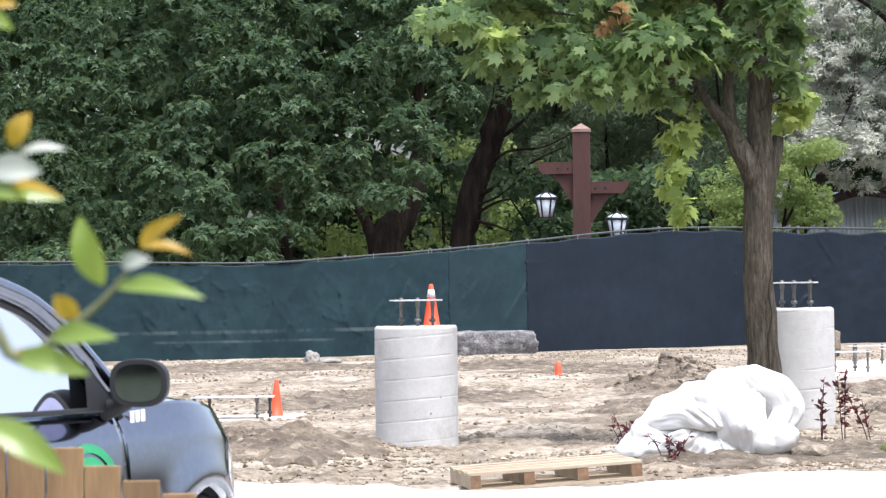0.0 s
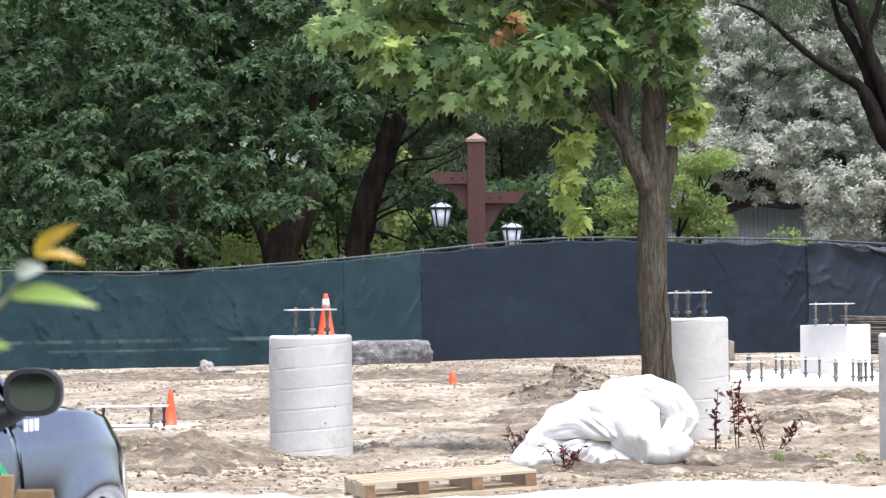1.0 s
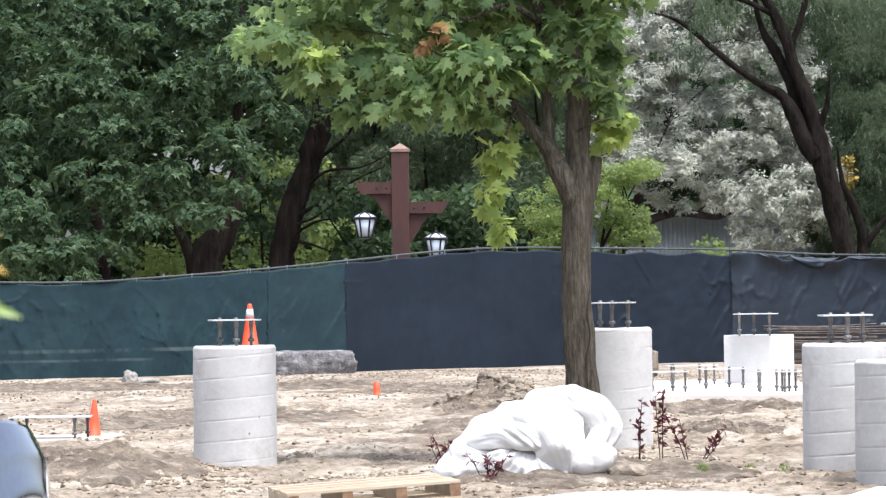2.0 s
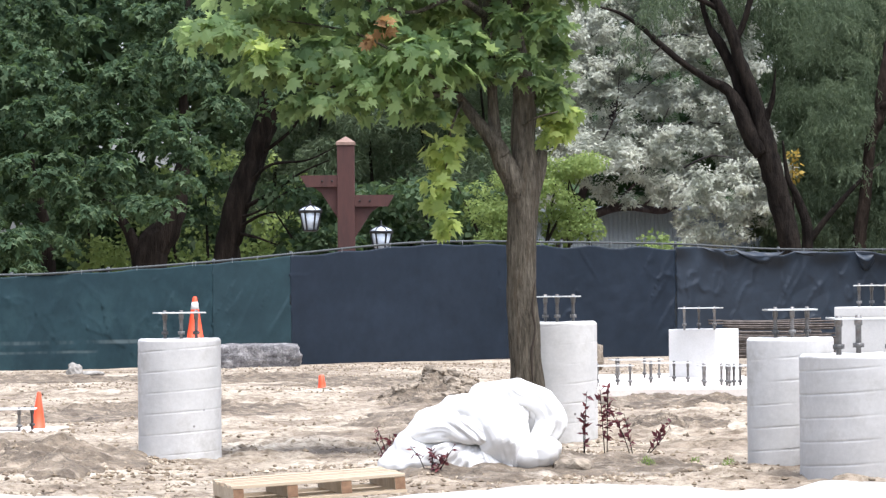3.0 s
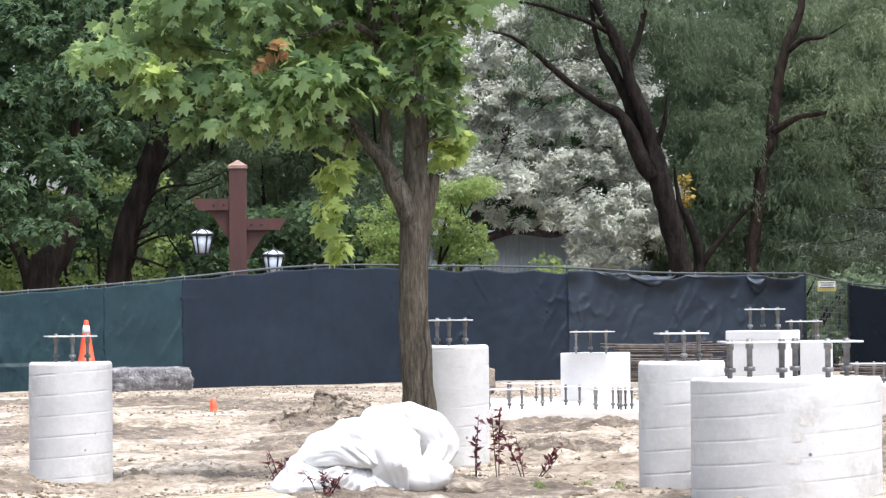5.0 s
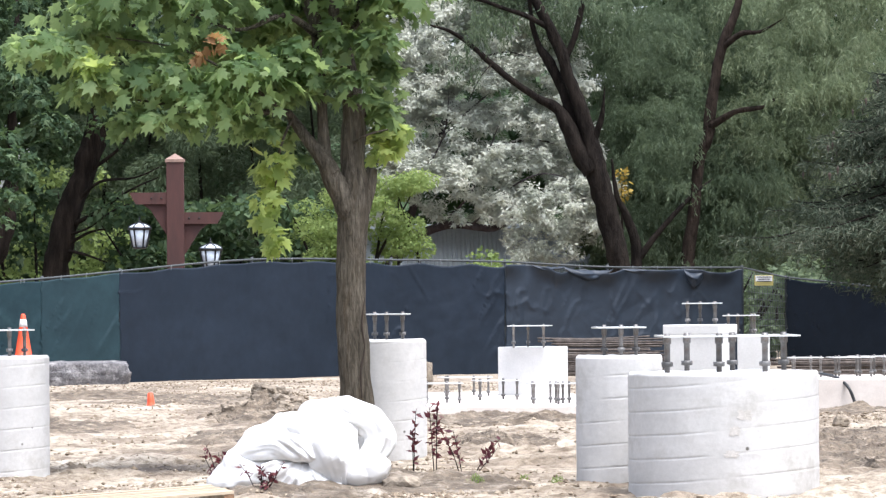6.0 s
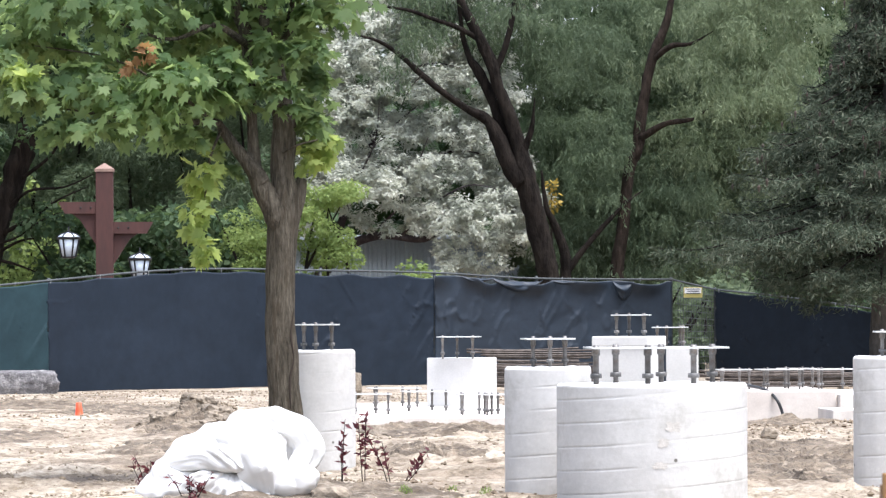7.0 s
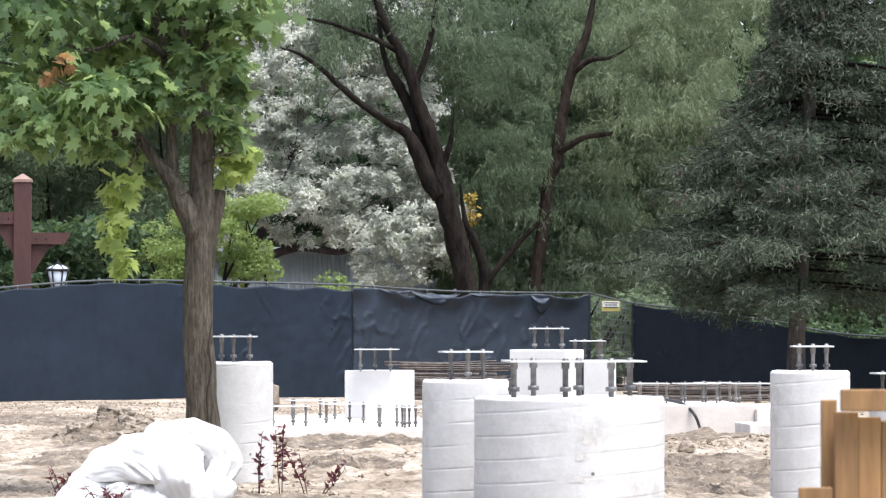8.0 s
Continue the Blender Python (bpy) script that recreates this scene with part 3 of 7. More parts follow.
# ---- concrete columns with spiral form marks ----
def groove_column(name, x, y, radius, top, label, pitch=0.172, seed=0, mat=None):
    base = -0.15
    h = top - base
    seg, rows_n = 80, int(h / 0.0065)
    th = np.arange(seg) * math.tau / seg
    zz = np.linspace(0, h, rows_n)
    T, Zg = np.meshgrid(th, zz)
    ph = ((Zg - 0.085 * radius * np.cos(T) + 0.006 * fbm(T * 2, Zg * 0, 1.0, 2, 55 + seed) + 0.12 + seed * 0.03) / pitch) % 1
    gr = np.exp(-(np.minimum(ph, 1 - ph) * pitch / 0.0038) ** 2) * np.clip(0.55 + 1.3 * fbm(T * 2, Zg * 3, 1.0, 3, 60 + seed), 0, 1.2)
    seam = np.exp(-(np.minimum(np.abs(T - 4.25), 9) * radius / 0.006) ** 2)
    R = radius - 0.0055 * gr - 0.003 * seam + 0.004 * fbm(T * 3, Zg * 4, 1.3, 4, 70 + seed)
    lip = np.clip((Zg - (h - 0.025)) / 0.025, 0, 1)
    R = R - 0.022 * lip ** 2 * (1 + 0.8 * fbm(T * 6, Zg * 0, 1.5, 3, 80 + seed))
    zt = base + Zg + lip * 0.008 * fbm(T * 5, Zg, 1.5, 3, 90 + seed)
    v = np.stack([R * np.cos(T), R * np.sin(T), zt], 2).reshape(-1, 3)
    i = (np.arange(rows_n - 1)[:, None] * seg + np.arange(seg)[None]).ravel()
    j = (np.arange(rows_n - 1)[:, None] * seg + (np.arange(seg)[None] + 1) % seg).ravel()
    q = np.stack([i, j, j + seg, i + seg], 1)
    me_v = [tuple(p) for p in v] + [(0, 0, top - 0.002)]
    last = (rows_n - 1) * seg
    faces = [tuple(f) for f in q] + [(last + k, last + (k + 1) % seg, len(me_v) - 1) for k in range(seg)]
    ob = new(name, mesh_from(name, me_v, faces, mat or CONCRETE_COL, True))
    ob.location = (x, y, 0)
    return tagged(ob, label, "concrete column", "columns of the new building")


def column_concrete():
    """Cast concrete: pale, blotched, small blow holes, patched spots."""
    m = surface("cast_concrete", (0.49, 0.475, 0.455), (0.625, 0.607, 0.585), 2.2, 0.85, 30, 0.10, 0.25, 0.004, stain=(0.43, 0.41, 0.38), stain_scale=2.4, vary=0.08)
    nt = m.node_tree
    bsdf = nt.nodes["Principled BSDF"]
    old = bsdf.inputs["Base Color"].links[0].from_socket
    holes = nt.nodes.new("ShaderNodeTexVoronoi")
    co = nt.nodes.new("ShaderNodeTexCoord")
    holes.inputs["Scale"].default_value = 5
    nt.links.new(co.outputs["Object"], holes.inputs["Vector"])
    r = ramp(nt, [(0.05, (0.25, 0.24, 0.22)), (0.085, (1, 1, 1))])
    nt.links.new(holes.outputs["Distance"], r.inputs[0])
    col = mix_rgb(nt, "MULTIPLY", 1.0, old, r.outputs[0])
    nt.links.new(col, bsdf.inputs["Base Color"])
    return m


CONCRETE_COL = column_concrete()
TAN_MORTAR = surface("tan_mortar", (0.46, 0.43, 0.39), (0.585, 0.55, 0.51), 12, 0.9, 60, 0.2, 0.3, 0.004)


def anchor_set(x, y, z, width, height, bolts, rz=0.0, depth=None, ring=False, label="anchor bolts under a thin steel template plate on a column", r=0.0135):
    """Template plate on anchor bolts with nuts; ring: a light frame in place of a whole plate."""
    depth = depth or width * 0.8
    ob = thing("anchor_bolt_set", (x, y, z - 0.01), label, "anchor bolts", "anchor bolt sets", rz)
    if ring:
        bm = bmesh.new()
        b = 0.035
        for lo, hi in (((-width / 2, -depth / 2, 0), (width / 2, -depth / 2 + b, 0.012)), ((-width / 2, depth / 2 - b, 0), (width / 2, depth / 2, 0.012)),
                       ((-width / 2, -depth / 2 + b, 0), (-width / 2 + b, depth / 2 - b, 0.012)), ((width / 2 - b, -depth / 2 + b, 0), (width / 2, depth / 2 - b, 0.012))):
            box(bm, (lo[0], lo[1], height + lo[2]), (hi[0], hi[1], height + hi[2]))
        part("template_frame", bm, PLATE, ob, "thin pale steel template frame")
    else:
        part("template_plate", boxed((-width / 2, -depth / 2, height), (width / 2, depth / 2, height + 0.012), 0.003), PLATE, ob, "thin pale steel template plate")
    prof = [(r, 0), (r, 0.08 * height / 0.25), (r * 1.1, 0.082 * height / 0.25), (r * 1.1, height - 0.05), (r * 1.5, height - 0.045), (r * 1.5, height - 0.003), (r, height + 0.028)]
    nut_me = bpy.data.meshes.new("nut")
    turned([(r * 1.05, 0.048 * height / 0.25), (r * 2.1, 0.05 * height / 0.25), (r * 2.1, 0.08 * height / 0.25), (r * 1.05, 0.082 * height / 0.25)], 6).to_mesh(nut_me)
    nut_me.materials.append(STEEL)
    me = bpy.data.meshes.new("bolt")
    turned(prof, 10).to_mesh(me)
    me.materials.append(STEEL)
    for bx, by in bolts:
        b = new("bolt", me)
        b.parent = ob
        b.location = (bx * width, by * depth, 0)
        nut = new("nut", nut_me)
        nut.parent = b
    return ob


FOUR = [(-0.36, -0.36), (0.36, -0.36), (-0.08, 0.36), (0.30, 0.36)]
THREE = [(-0.31, -0.1), (0.0, -0.36), (0.35, 0.0)]
groove_column("concrete_column", -2.426, 34.85, 0.343, 0.991, "round pale concrete column with slanting form marks", seed=1)
anchor_set(-2.423, 34.85, 0.991, 0.402, 0.215, THREE, 12)
groove_column("concrete_column", 0.750, 37.10, 0.346, 1.077, "round pale concrete column standing behind the young maple", seed=2)
anchor_set(0.761, 37.10, 1.077, 0.368, 0.224, THREE, -8)
groove_column("concrete_column", 2.410, 32.00, 0.330, 0.987, "round pale concrete column with a fine upright seam", seed=3)
anchor_set(2.410, 32.00, 0.987, 0.378, 0.214, THREE, 5)
groove_column("concrete_column", 3.082, 30.80, 0.698, 0.878, "very wide pale concrete column with patched spots", seed=4)
wide_column = bpy.data.objects["concrete_column.003"]
for pa, pz_, pw, phh, ps in ((3.165, 0.575, 0.055, 0.042, 1), (3.095, 0.46, 0.042, 0.034, 2), (3.075, 0.295, 0.055, 0.026, 3)):
    rad_ = 0.698 + 0.0015
    ang0 = math.asin((pa - wide_column.location.x) / rad_)
    bm = bmesh.new()
    mid_ = bm.verts.new((rad_ * math.sin(ang0), -rad_ * math.cos(ang0), pz_))
    ring_ = []
    for k in range(22):
        a_ = math.tau * k / 22
        q_ = 1 + 0.7 * noise.noise(Vector((2.4 * math.cos(a_) + 5 * ps, 2.4 * math.sin(a_), ps)))
        an = ang0 + pw * q_ * math.cos(a_) / rad_
        ring_.append(bm.verts.new((rad_ * math.sin(an), -rad_ * math.cos(an), pz_ + phh * q_ * math.sin(a_))))
    for k in range(22):
        bm.faces.new((mid_, ring_[k], ring_[(k + 1) % 22]))
    part("mortar_patch", bm, TAN_MORTAR, wide_column, "tan patch of mortar")
SIX = [(-0.466, -0.40), (-0.264, 0.40), (-0.093, -0.46), (0.079, 0.46), (0.247, -0.40), (0.457, 0.40)]
anchor_set(3.111, 30.80, 0.878, 0.997, 0.264, SIX, 0, ring=True, label="ring of tall anchor bolts under a steel template frame", r=0.02)
groove_column("concrete_column", 5.260, 33.30, 0.317, 1.038, "round pale concrete column beside the wooden fence", seed=5)
anchor_set(5.275, 33.30, 1.038, 0.330, 0.196, THREE, -4)
groove_column("concrete_column", 6.613, 36.50, 0.323, 0.784, "round pale concrete column partly behind the wooden fence", seed=6)
anchor_set(6.514, 36.50, 0.784, 0.382, 0.196, THREE, 4)


# ---- square piers and footings ----
def pier(x, y, side, lo, hi, rz, label, cap=0.0):
    ob = thing("concrete_pier", (x, y, 0), label, "concrete pier", "square piers", rz)
    h = side / 2
    bm = boxed((-h, -h, lo), (h, h, hi - (0.11 if cap else 0)), 0.012)
    part("pier_shaft", bm, CONCRETE_WHITE, ob)
    if cap:
        part("pier_cap", boxed((-h - cap, -h - cap, hi - 0.108), (h + cap, h + cap, hi), 0.014), CONCRETE_WHITE, ob)
    return ob


def footing(lo, hi, label, material=None):
    me = bpy.data.meshes.new("footing")
    bm = boxed(lo, hi, 0.015)
    bmesh.ops.subdivide_edges(bm, edges=bm.edges[:], cuts=6, use_grid_fill=True)
    for v in bm.verts:
        v.co += Vector((noise.noise(v.co * 2.1), noise.noise(v.co * 2.1 + Vector((5, 0, 0))), 0.7 * noise.noise(v.co * 1.3 + Vector((9, 0, 0))))) * 0.012
    bm.to_mesh(me)
    bm.free()
    me.materials.append(material or CONCRETE)
    ob = new("footing", me)
    return tagged(ob, label, "concrete footing", "footings")


footing((1.255, 51.2, -0.2), (3.712, 59.5, 0.12), "low pale concrete footing slab set with anchor bolts")
footing((5.785, 51.8, -0.2), (7.486, 54.5, 0.404), "pale concrete footing wall with a black hose over it")
footing((7.489, 51.6, -0.2), (8.541, 54.5, 0.361), "pale concrete footing wall stepping down behind a column")
footing((7.201, 50.2, -0.2), (7.668, 51.5, 0.200), "low block of rough concrete before the footing wall")
S4 = 0.711
pier(3.149, 57.4, S4, 0.11, 0.771, -30, "square white concrete pier on the footing slab")
anchor_set(3.089, 57.00, 0.771, 0.565, 0.290, FOUR, -10, label="anchor bolts under a steel template plate on a square pier")
pier(4.216, 44.5, 0.585, -0.1, 1.134, -24, "tall square white concrete pier with a thick cap", 0.02)
anchor_set(4.240, 44.50, 1.134, 0.406, 0.227, FOUR, -10, label="anchor bolts under a steel template plate on a square pier")
pier(5.210, 48.5, 0.312, -0.1, 0.990, -20, "slim square white concrete pier behind a taller one")
anchor_set(5.068, 48.50, 0.990, 0.416, 0.221, FOUR, -4, label="anchor bolts under a steel template plate on a square pier")
SLABSET = "anchor bolts under a thin steel frame on a low footing"
for ax, ad, aw in ((1.741, 53.0, 0.497), (2.202, 57.0, 0.688), (2.507, 54.5, 0.579), (3.034, 52.5, 0.436), (3.275, 52.2, 0.321)):
    anchor_set(ax, ad, 0.12, aw, 0.255, [(-0.42, -0.42), (0.42, -0.42), (-0.30, 0.42), (0.22, 0.42)], 6, 0.5, True, SLABSET)
BEAM_TOP = 0.404
for ax, ad, aw in ((6.917, 53.0, 0.540), (7.213, 53.6, 0.426), (7.608, 53.0, 0.540), (6.327, 53.0, 0.426)):
    anchor_set(ax, ad, BEAM_TOP, aw, 0.25, [(-0.42, -0.42), (0.42, -0.42), (-0.2, 0.42), (0.3, 0.42)], 4, 0.45, True, "anchor bolts under a thin steel frame on a footing wall")
hose = new("hose", limbs("hose", [([(6.493, 52.60, 0.450), (6.617, 52.00, 0.412), (6.721, 51.72, 0.298), (6.786, 51.68, 0.139), (6.804, 51.60, 0.023), (6.779, 51.20, -0.001)], [0.02] * 6)], RUBBER, 8, 0.0))
tagged(hose, "black rubber hose hanging over the footing wall", "hose")


# ---- stack of reinforcing bars before the fence ----
def bar_stack(x0, x1, y, top, count, label):
    ob = thing("rebar_stack", ((x0 + x1) / 2, y, 0), label, "rebar stack")
    r = random.Random(3)
    half = (x1 - x0) / 2
    for k in range(count):
        z = 0.05 + (top - 0.05) * k / (count - 1)
        yy = r.uniform(-0.35, 0.1) + 0.3 * z
        a, b = -half + r.uniform(-0.1, 0.5), half + r.uniform(-0.5, 0.2)
        v, f = tube([(a, yy, z), ((a + b) / 2, yy, z - r.uniform(0, 0.03)), (b, yy, z + r.uniform(-0.03, 0.02))], [0.016] * 3, 6)
        part("bar", mesh_from("bar", v, f, REBAR, True), REBAR, ob)
    for bx in (-half * 0.7, 0, half * 0.7):
        part("bearer", boxed((bx - 0.05, -0.45, -0.06), (bx + 0.05, 0.35, 0.04), 0.006), PALLET_WOOD, ob, "rough timber bearer")
    return ob


bar_stack(4.353, 6.759, 76, 0.708, 26, "long stack of rusty reinforcing bars before the fence")
bar_stack(8.233, 11.248, 74, 0.335, 20, "low stack of rusty reinforcing bars before the fence")


# ---- screen fence ----
TIE = plain("dull_grey_tie", (0.16, 0.17, 0.17), 0.6)
FENCE = [  # x, y, top
    (-14.099, 72.80, 1.739), (-11.290, 73.40, 1.719), (-8.153, 74.60, 1.656), (-6.541, 75.80, 1.737), (-4.723, 77.00, 1.870), (-3.346, 78.00, 2.001), (-0.931, 80.00, 2.215), (1.749, 82.00, 2.206), (4.029, 83.20, 2.158),
    (6.112, 84.00, 2.043), (8.896, 84.80, 2.016),
]


def along(path, u):
    """Point on a polyline at u metres."""
    for a, b in zip(path, path[1:]):
        n = (Vector(b[:2]) - Vector(a[:2])).length
        if u <= n or b is path[-1]:
            k = u / n
            return [a[i] + (b[i] - a[i]) * k for i in range(3)], (Vector(b[:2]) - Vector(a[:2])).normalized()
        u -= n


def screen(path, material, label, amp=0.03, sag=0.03, seed=0, drop=0.03, loose=0.0, low=-0.09):
    """A hanging sheet with folds, gently scalloped along the top between its ties."""
    n = sum((Vector(b[:2]) - Vector(a[:2])).length for a, b in zip(path, path[1:]))
    nu, nv = int(n / 0.04) + 1, 64
    verts = np.zeros((nv, nu, 3))
    U = np.linspace(0, n, nu)
    V = np.linspace(0, 1, nv)
    UU, VV = np.meshgrid(U, V)
    drape = 0.45 * fbm(UU, VV * 0.35, 0.9, 3, 100 + seed) + 0.22 * fbm(UU + 0.2 * VV, VV * 0.3, 3.0, 2, 130 + seed)
    crease = np.zeros_like(UU)
    for k, (a1, a2, sc, thin) in enumerate(((1.4, 0.25, 0.8, 0.022), (-1.2, -0.2, 1.0, 0.022), (0.5, 0.5, 1.5, 0.035), (-0.4, -0.7, 1.9, 0.04), (1.0, -0.6, 2.4, 0.05))):
        c = fbm(UU + VV * a1, VV * 0.9 - UU * a2, sc, 3, 160 + seed + 15 * k)
        here = np.clip(fbm(UU, VV * 1.5, 0.8, 2, 260 + seed + 7 * k) * 4, 0, 1)
        crease += np.exp(-np.abs(c) / thin) * here
    off = amp * (drape * 0.9 + 0.55 * crease + 0.16 * fbm(UU * 1.0 + VV, VV * 2.6, 4.5, 3, 145 + seed)) * (0.35 + 0.65 * np.sin(math.pi * np.clip(VV * 0.95 + 0.04, 0, 1)))
    tie = (np.abs(np.sin(U * math.pi / 1.15 + seed)) ** 1.5)
    sagline = sag * tie + loose * np.maximum(fbm(U, U * 0, 0.9, 3, 190 + seed), 0)
    for i, u in enumerate(U):
        p, d = along(path, u)
        top = p[2] - drop - sagline[i]
        verts[:, i, 0] = p[0] - d.y * off[:, i]
        verts[:, i, 1] = p[1] - 0.05 - np.abs(d.x) * off[:, i] - loose * 0.5 * np.exp(-(V / 0.08) ** 2) * tie[i]
        verts[:, i, 2] = top + (low + 0.03 * math.sin(u * 2.2 + seed) - top) * V
    i = (np.arange(nv - 1)[:, None] * nu + np.arange(nu - 1)[None]).ravel()
    root = thing("fence_screen", (0, 0, 0), label, "fence screen", "fence screens")
    ob = part("fabric", bulk("fabric", verts.reshape(-1, 3), np.stack([i, i + nu, i + nu + 1, i + 1], 1), material, True), material, root)
    md = ob.modifiers.new("cloth", "SOLIDIFY")
    md.thickness = 0.006
    for k in range(int(n / 1.15) + 1):
        p, d = along(path, min(max((k - seed / math.pi) % (n / 1.15), 0.03) * 1.15, n - 0.03))
        v, f = tube([(p[0], p[1] - 0.06, p[2] - drop - 0.03), (p[0], p[1] - 0.03, p[2] + 0.025), (p[0], p[1] + 0.03, p[2] - 0.02)], [0.006] * 3, 6)
        part("tie", mesh_from("tie", v, f, TIE, True), TIE, root, "grey cable tie")
    return root


screen(FENCE[:5], FABRIC_GREEN, "dark green windscreen fabric tied to a site fence", 0.075, 0.02, 1)
screen(FENCE[4:6], FABRIC_TEAL, "faded lighter green windscreen fabric on a site fence", 0.11, 0.02, 2)
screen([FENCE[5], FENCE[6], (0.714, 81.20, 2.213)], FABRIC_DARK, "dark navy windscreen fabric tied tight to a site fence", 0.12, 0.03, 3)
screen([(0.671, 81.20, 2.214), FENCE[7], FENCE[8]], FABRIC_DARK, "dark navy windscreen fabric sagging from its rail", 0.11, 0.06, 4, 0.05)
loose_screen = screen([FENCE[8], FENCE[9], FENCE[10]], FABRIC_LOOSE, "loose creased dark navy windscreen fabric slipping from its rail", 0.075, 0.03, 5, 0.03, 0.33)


def flap(root, path, u0, u1, fall, puff, seed):
    """A slack fold of cloth that has slipped off the rail and hangs forward over the screen."""
    nu, nv = 30, 14
    verts = []
    for j in range(nv):
        v = j / (nv - 1)
        for i in range(nu):
            w = math.sin(math.pi * i / (nu - 1)) ** 0.7
            p, d = along(path, u0 + (u1 - u0) * i / (nu - 1))
            k = noise.noise(Vector((5 * (u0 + (u1 - u0) * i / nu), 2.2 * v, seed)))
            verts.append((p[0], p[1] - 0.09 - puff * w * math.sin(math.pi * (0.12 + 0.8 * v)) * (1 + 0.7 * k), p[2] - 0.035 - fall * w * (0.25 + 0.9 * v) - 0.02 * k))
    faces = [(j * nu + i, (j + 1) * nu + i, (j + 1) * nu + i + 1, j * nu + i + 1) for j in range(nv - 1) for i in range(nu - 1)]
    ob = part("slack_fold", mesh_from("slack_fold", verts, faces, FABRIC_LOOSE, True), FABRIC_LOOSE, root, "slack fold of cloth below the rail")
    md = ob.modifiers.new("cloth", "SOLIDIFY")
    md.thickness = 0.006


for u0_, u1_, fall_, puff_ in ((0.55, 1.3, 0.10, 0.10), (1.25, 2.35, 0.22, 0.15), (2.5, 3.3, 0.08, 0.08), (3.85, 4.3, 0.34, 0.16)):
    flap(loose_screen, [FENCE[8], FENCE[9], FENCE[10]], u0_, u1_, fall_, puff_, u0_)
FENCE_TWO = [(10.495, 91.00, 1.839), (11.901, 89.50, 1.652), (13.558, 88.00, 1.387)]
FENCE_THREE = [(13.610, 87.80, 1.339), (14.530, 87.00, 1.175), (16.009, 86.00, 1.085)]
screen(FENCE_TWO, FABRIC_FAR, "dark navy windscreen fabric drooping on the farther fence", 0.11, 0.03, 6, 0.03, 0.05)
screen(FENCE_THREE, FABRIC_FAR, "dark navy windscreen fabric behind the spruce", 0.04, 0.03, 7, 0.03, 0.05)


def fence_frame(path, label, every=2.6):
    ob = thing("site_fence", (0, 0, 0), label, "fence", "site fences")
    v, f = tube([(p[0], p[1], p[2]) for p in path], [0.021] * len(path), 8)
    part("top_rail", mesh_from("top_rail", v, f, POLE, True), POLE, ob)
    for p in path:
        part("fence_post", mesh_from("fence_post", *tube([(p[0], p[1] + 0.03, -0.1), (p[0], p[1] + 0.03, p[2] + 0.05)], [0.03, 0.03], 10), POLE, True), POLE, ob)
    return ob


fence_frame(FENCE, "grey tubular steel site fence")
fence_frame([FENCE[10], (10.495, 91.00, 1.839)], "open gap of tubular site fence with wire mesh")
fence_frame(FENCE_TWO + FENCE_THREE, "grey tubular steel fence beyond the gap")
wire = []
a, b = Vector((9.018, 85.20, 1.950)), Vector((10.470, 91.00, 1.839))
for k in range(1, 15):
    p = a.lerp(b, k / 15)
    wire.append(([(p.x, p.y, 0), (p.x, p.y, p.z)], [0.006, 0.006]))
for k in range(1, 14):
    z = k / 14
    wire.append(([(a.x, a.y, a.z * z), (b.x, b.y, b.z * z)], [0.006, 0.006]))
tagged(new("wire_mesh", limbs("wire_mesh", wire, POLE, 5, 0)), "thin steel mesh in the fence gap", "wire mesh")
sg = thing("warning_sign", (9.354, 85.00, 1.754), "small yellow and white warning sign on the fence", "sign")
part("sign_board", boxed((-0.19, -0.02, -0.105), (0.19, 0, 0.105), 0.006), YELLOW, sg, "yellow board")
part("sign_panel", boxed((-0.17, -0.026, -0.02), (0.17, -0.021, 0.09), 0.002), WHITE_BAND, sg, "pale upper panel")
for k, bw in enumerate((0.15, 0.12, 0.14)):
    part("text_bar", boxed((-bw, -0.031, 0.06 - 0.045 * k), (bw, -0.027, 0.075 - 0.045 * k)), BLACK, sg)


# ---- traffic cones ----
def cone(x, y, z, height, band, label, lean=0.0, wide=0.2, tip=0.045):
    ob = thing("traffic_cone", (x, y, z), label, "traffic cone", "traffic cones")
    ob.rotation_euler = (0, radians(lean), 0)
    r = height * wide
    if tip < 0.1:
        part("cone_base", boxed((-r * 1.3, -r * 1.3, 0), (r * 1.3, r * 1.3, height * 0.04), 0.006), ORANGE, ob)
    def rad(u):
        return r * (1 - u) + tip * height * u
    part("cone_body", turned([(rad(0.03) * 1.15, height * 0.04), (rad(0.06), height * 0.06), (rad(0.5), height * 0.5), (rad(0.97), height * 0.97), (rad(1) * 0.7, height)], 24), ORANGE, ob)
    if band:
        part("reflective_band", turned([(rad(0.72) + 0.003, height * 0.72), (rad(0.88) + 0.003, height * 0.88)], 24), WHITE_BAND, ob, "white reflective collar")
    return ob


cone(-4.935, 75, 0.42, 1.238 - 0.42, True, "tall orange traffic cone with a white collar on the stone slab")
cone(-4.402, 42.6, ground_at(-4.402, 42.6), 0.370 - ground_at(-4.402, 42.6), False, "small plain orange cone on the bare soil", 2)
cone(-2.003, 56, ground_at(-2.003, 56), 0.224 - ground_at(-2.003, 56), False, "short flat-topped orange marker on the bare soil", -3, 0.29, 0.17)

# low pad with anchor bolts beside the small cone
footing((-5.296, 41.6, -0.2), (-4.12, 43.0, 0.004), "low pale concrete pad in the soil")
anchor_set(-4.755, 41.9, 0.01, 0.820, 0.212, [(-0.46, -0.4), (-0.30, 0.4), (0.30, -0.4), (0.44, 0.4)], 4, 0.5, False, "anchor bolts under a long steel template plate on a low pad")


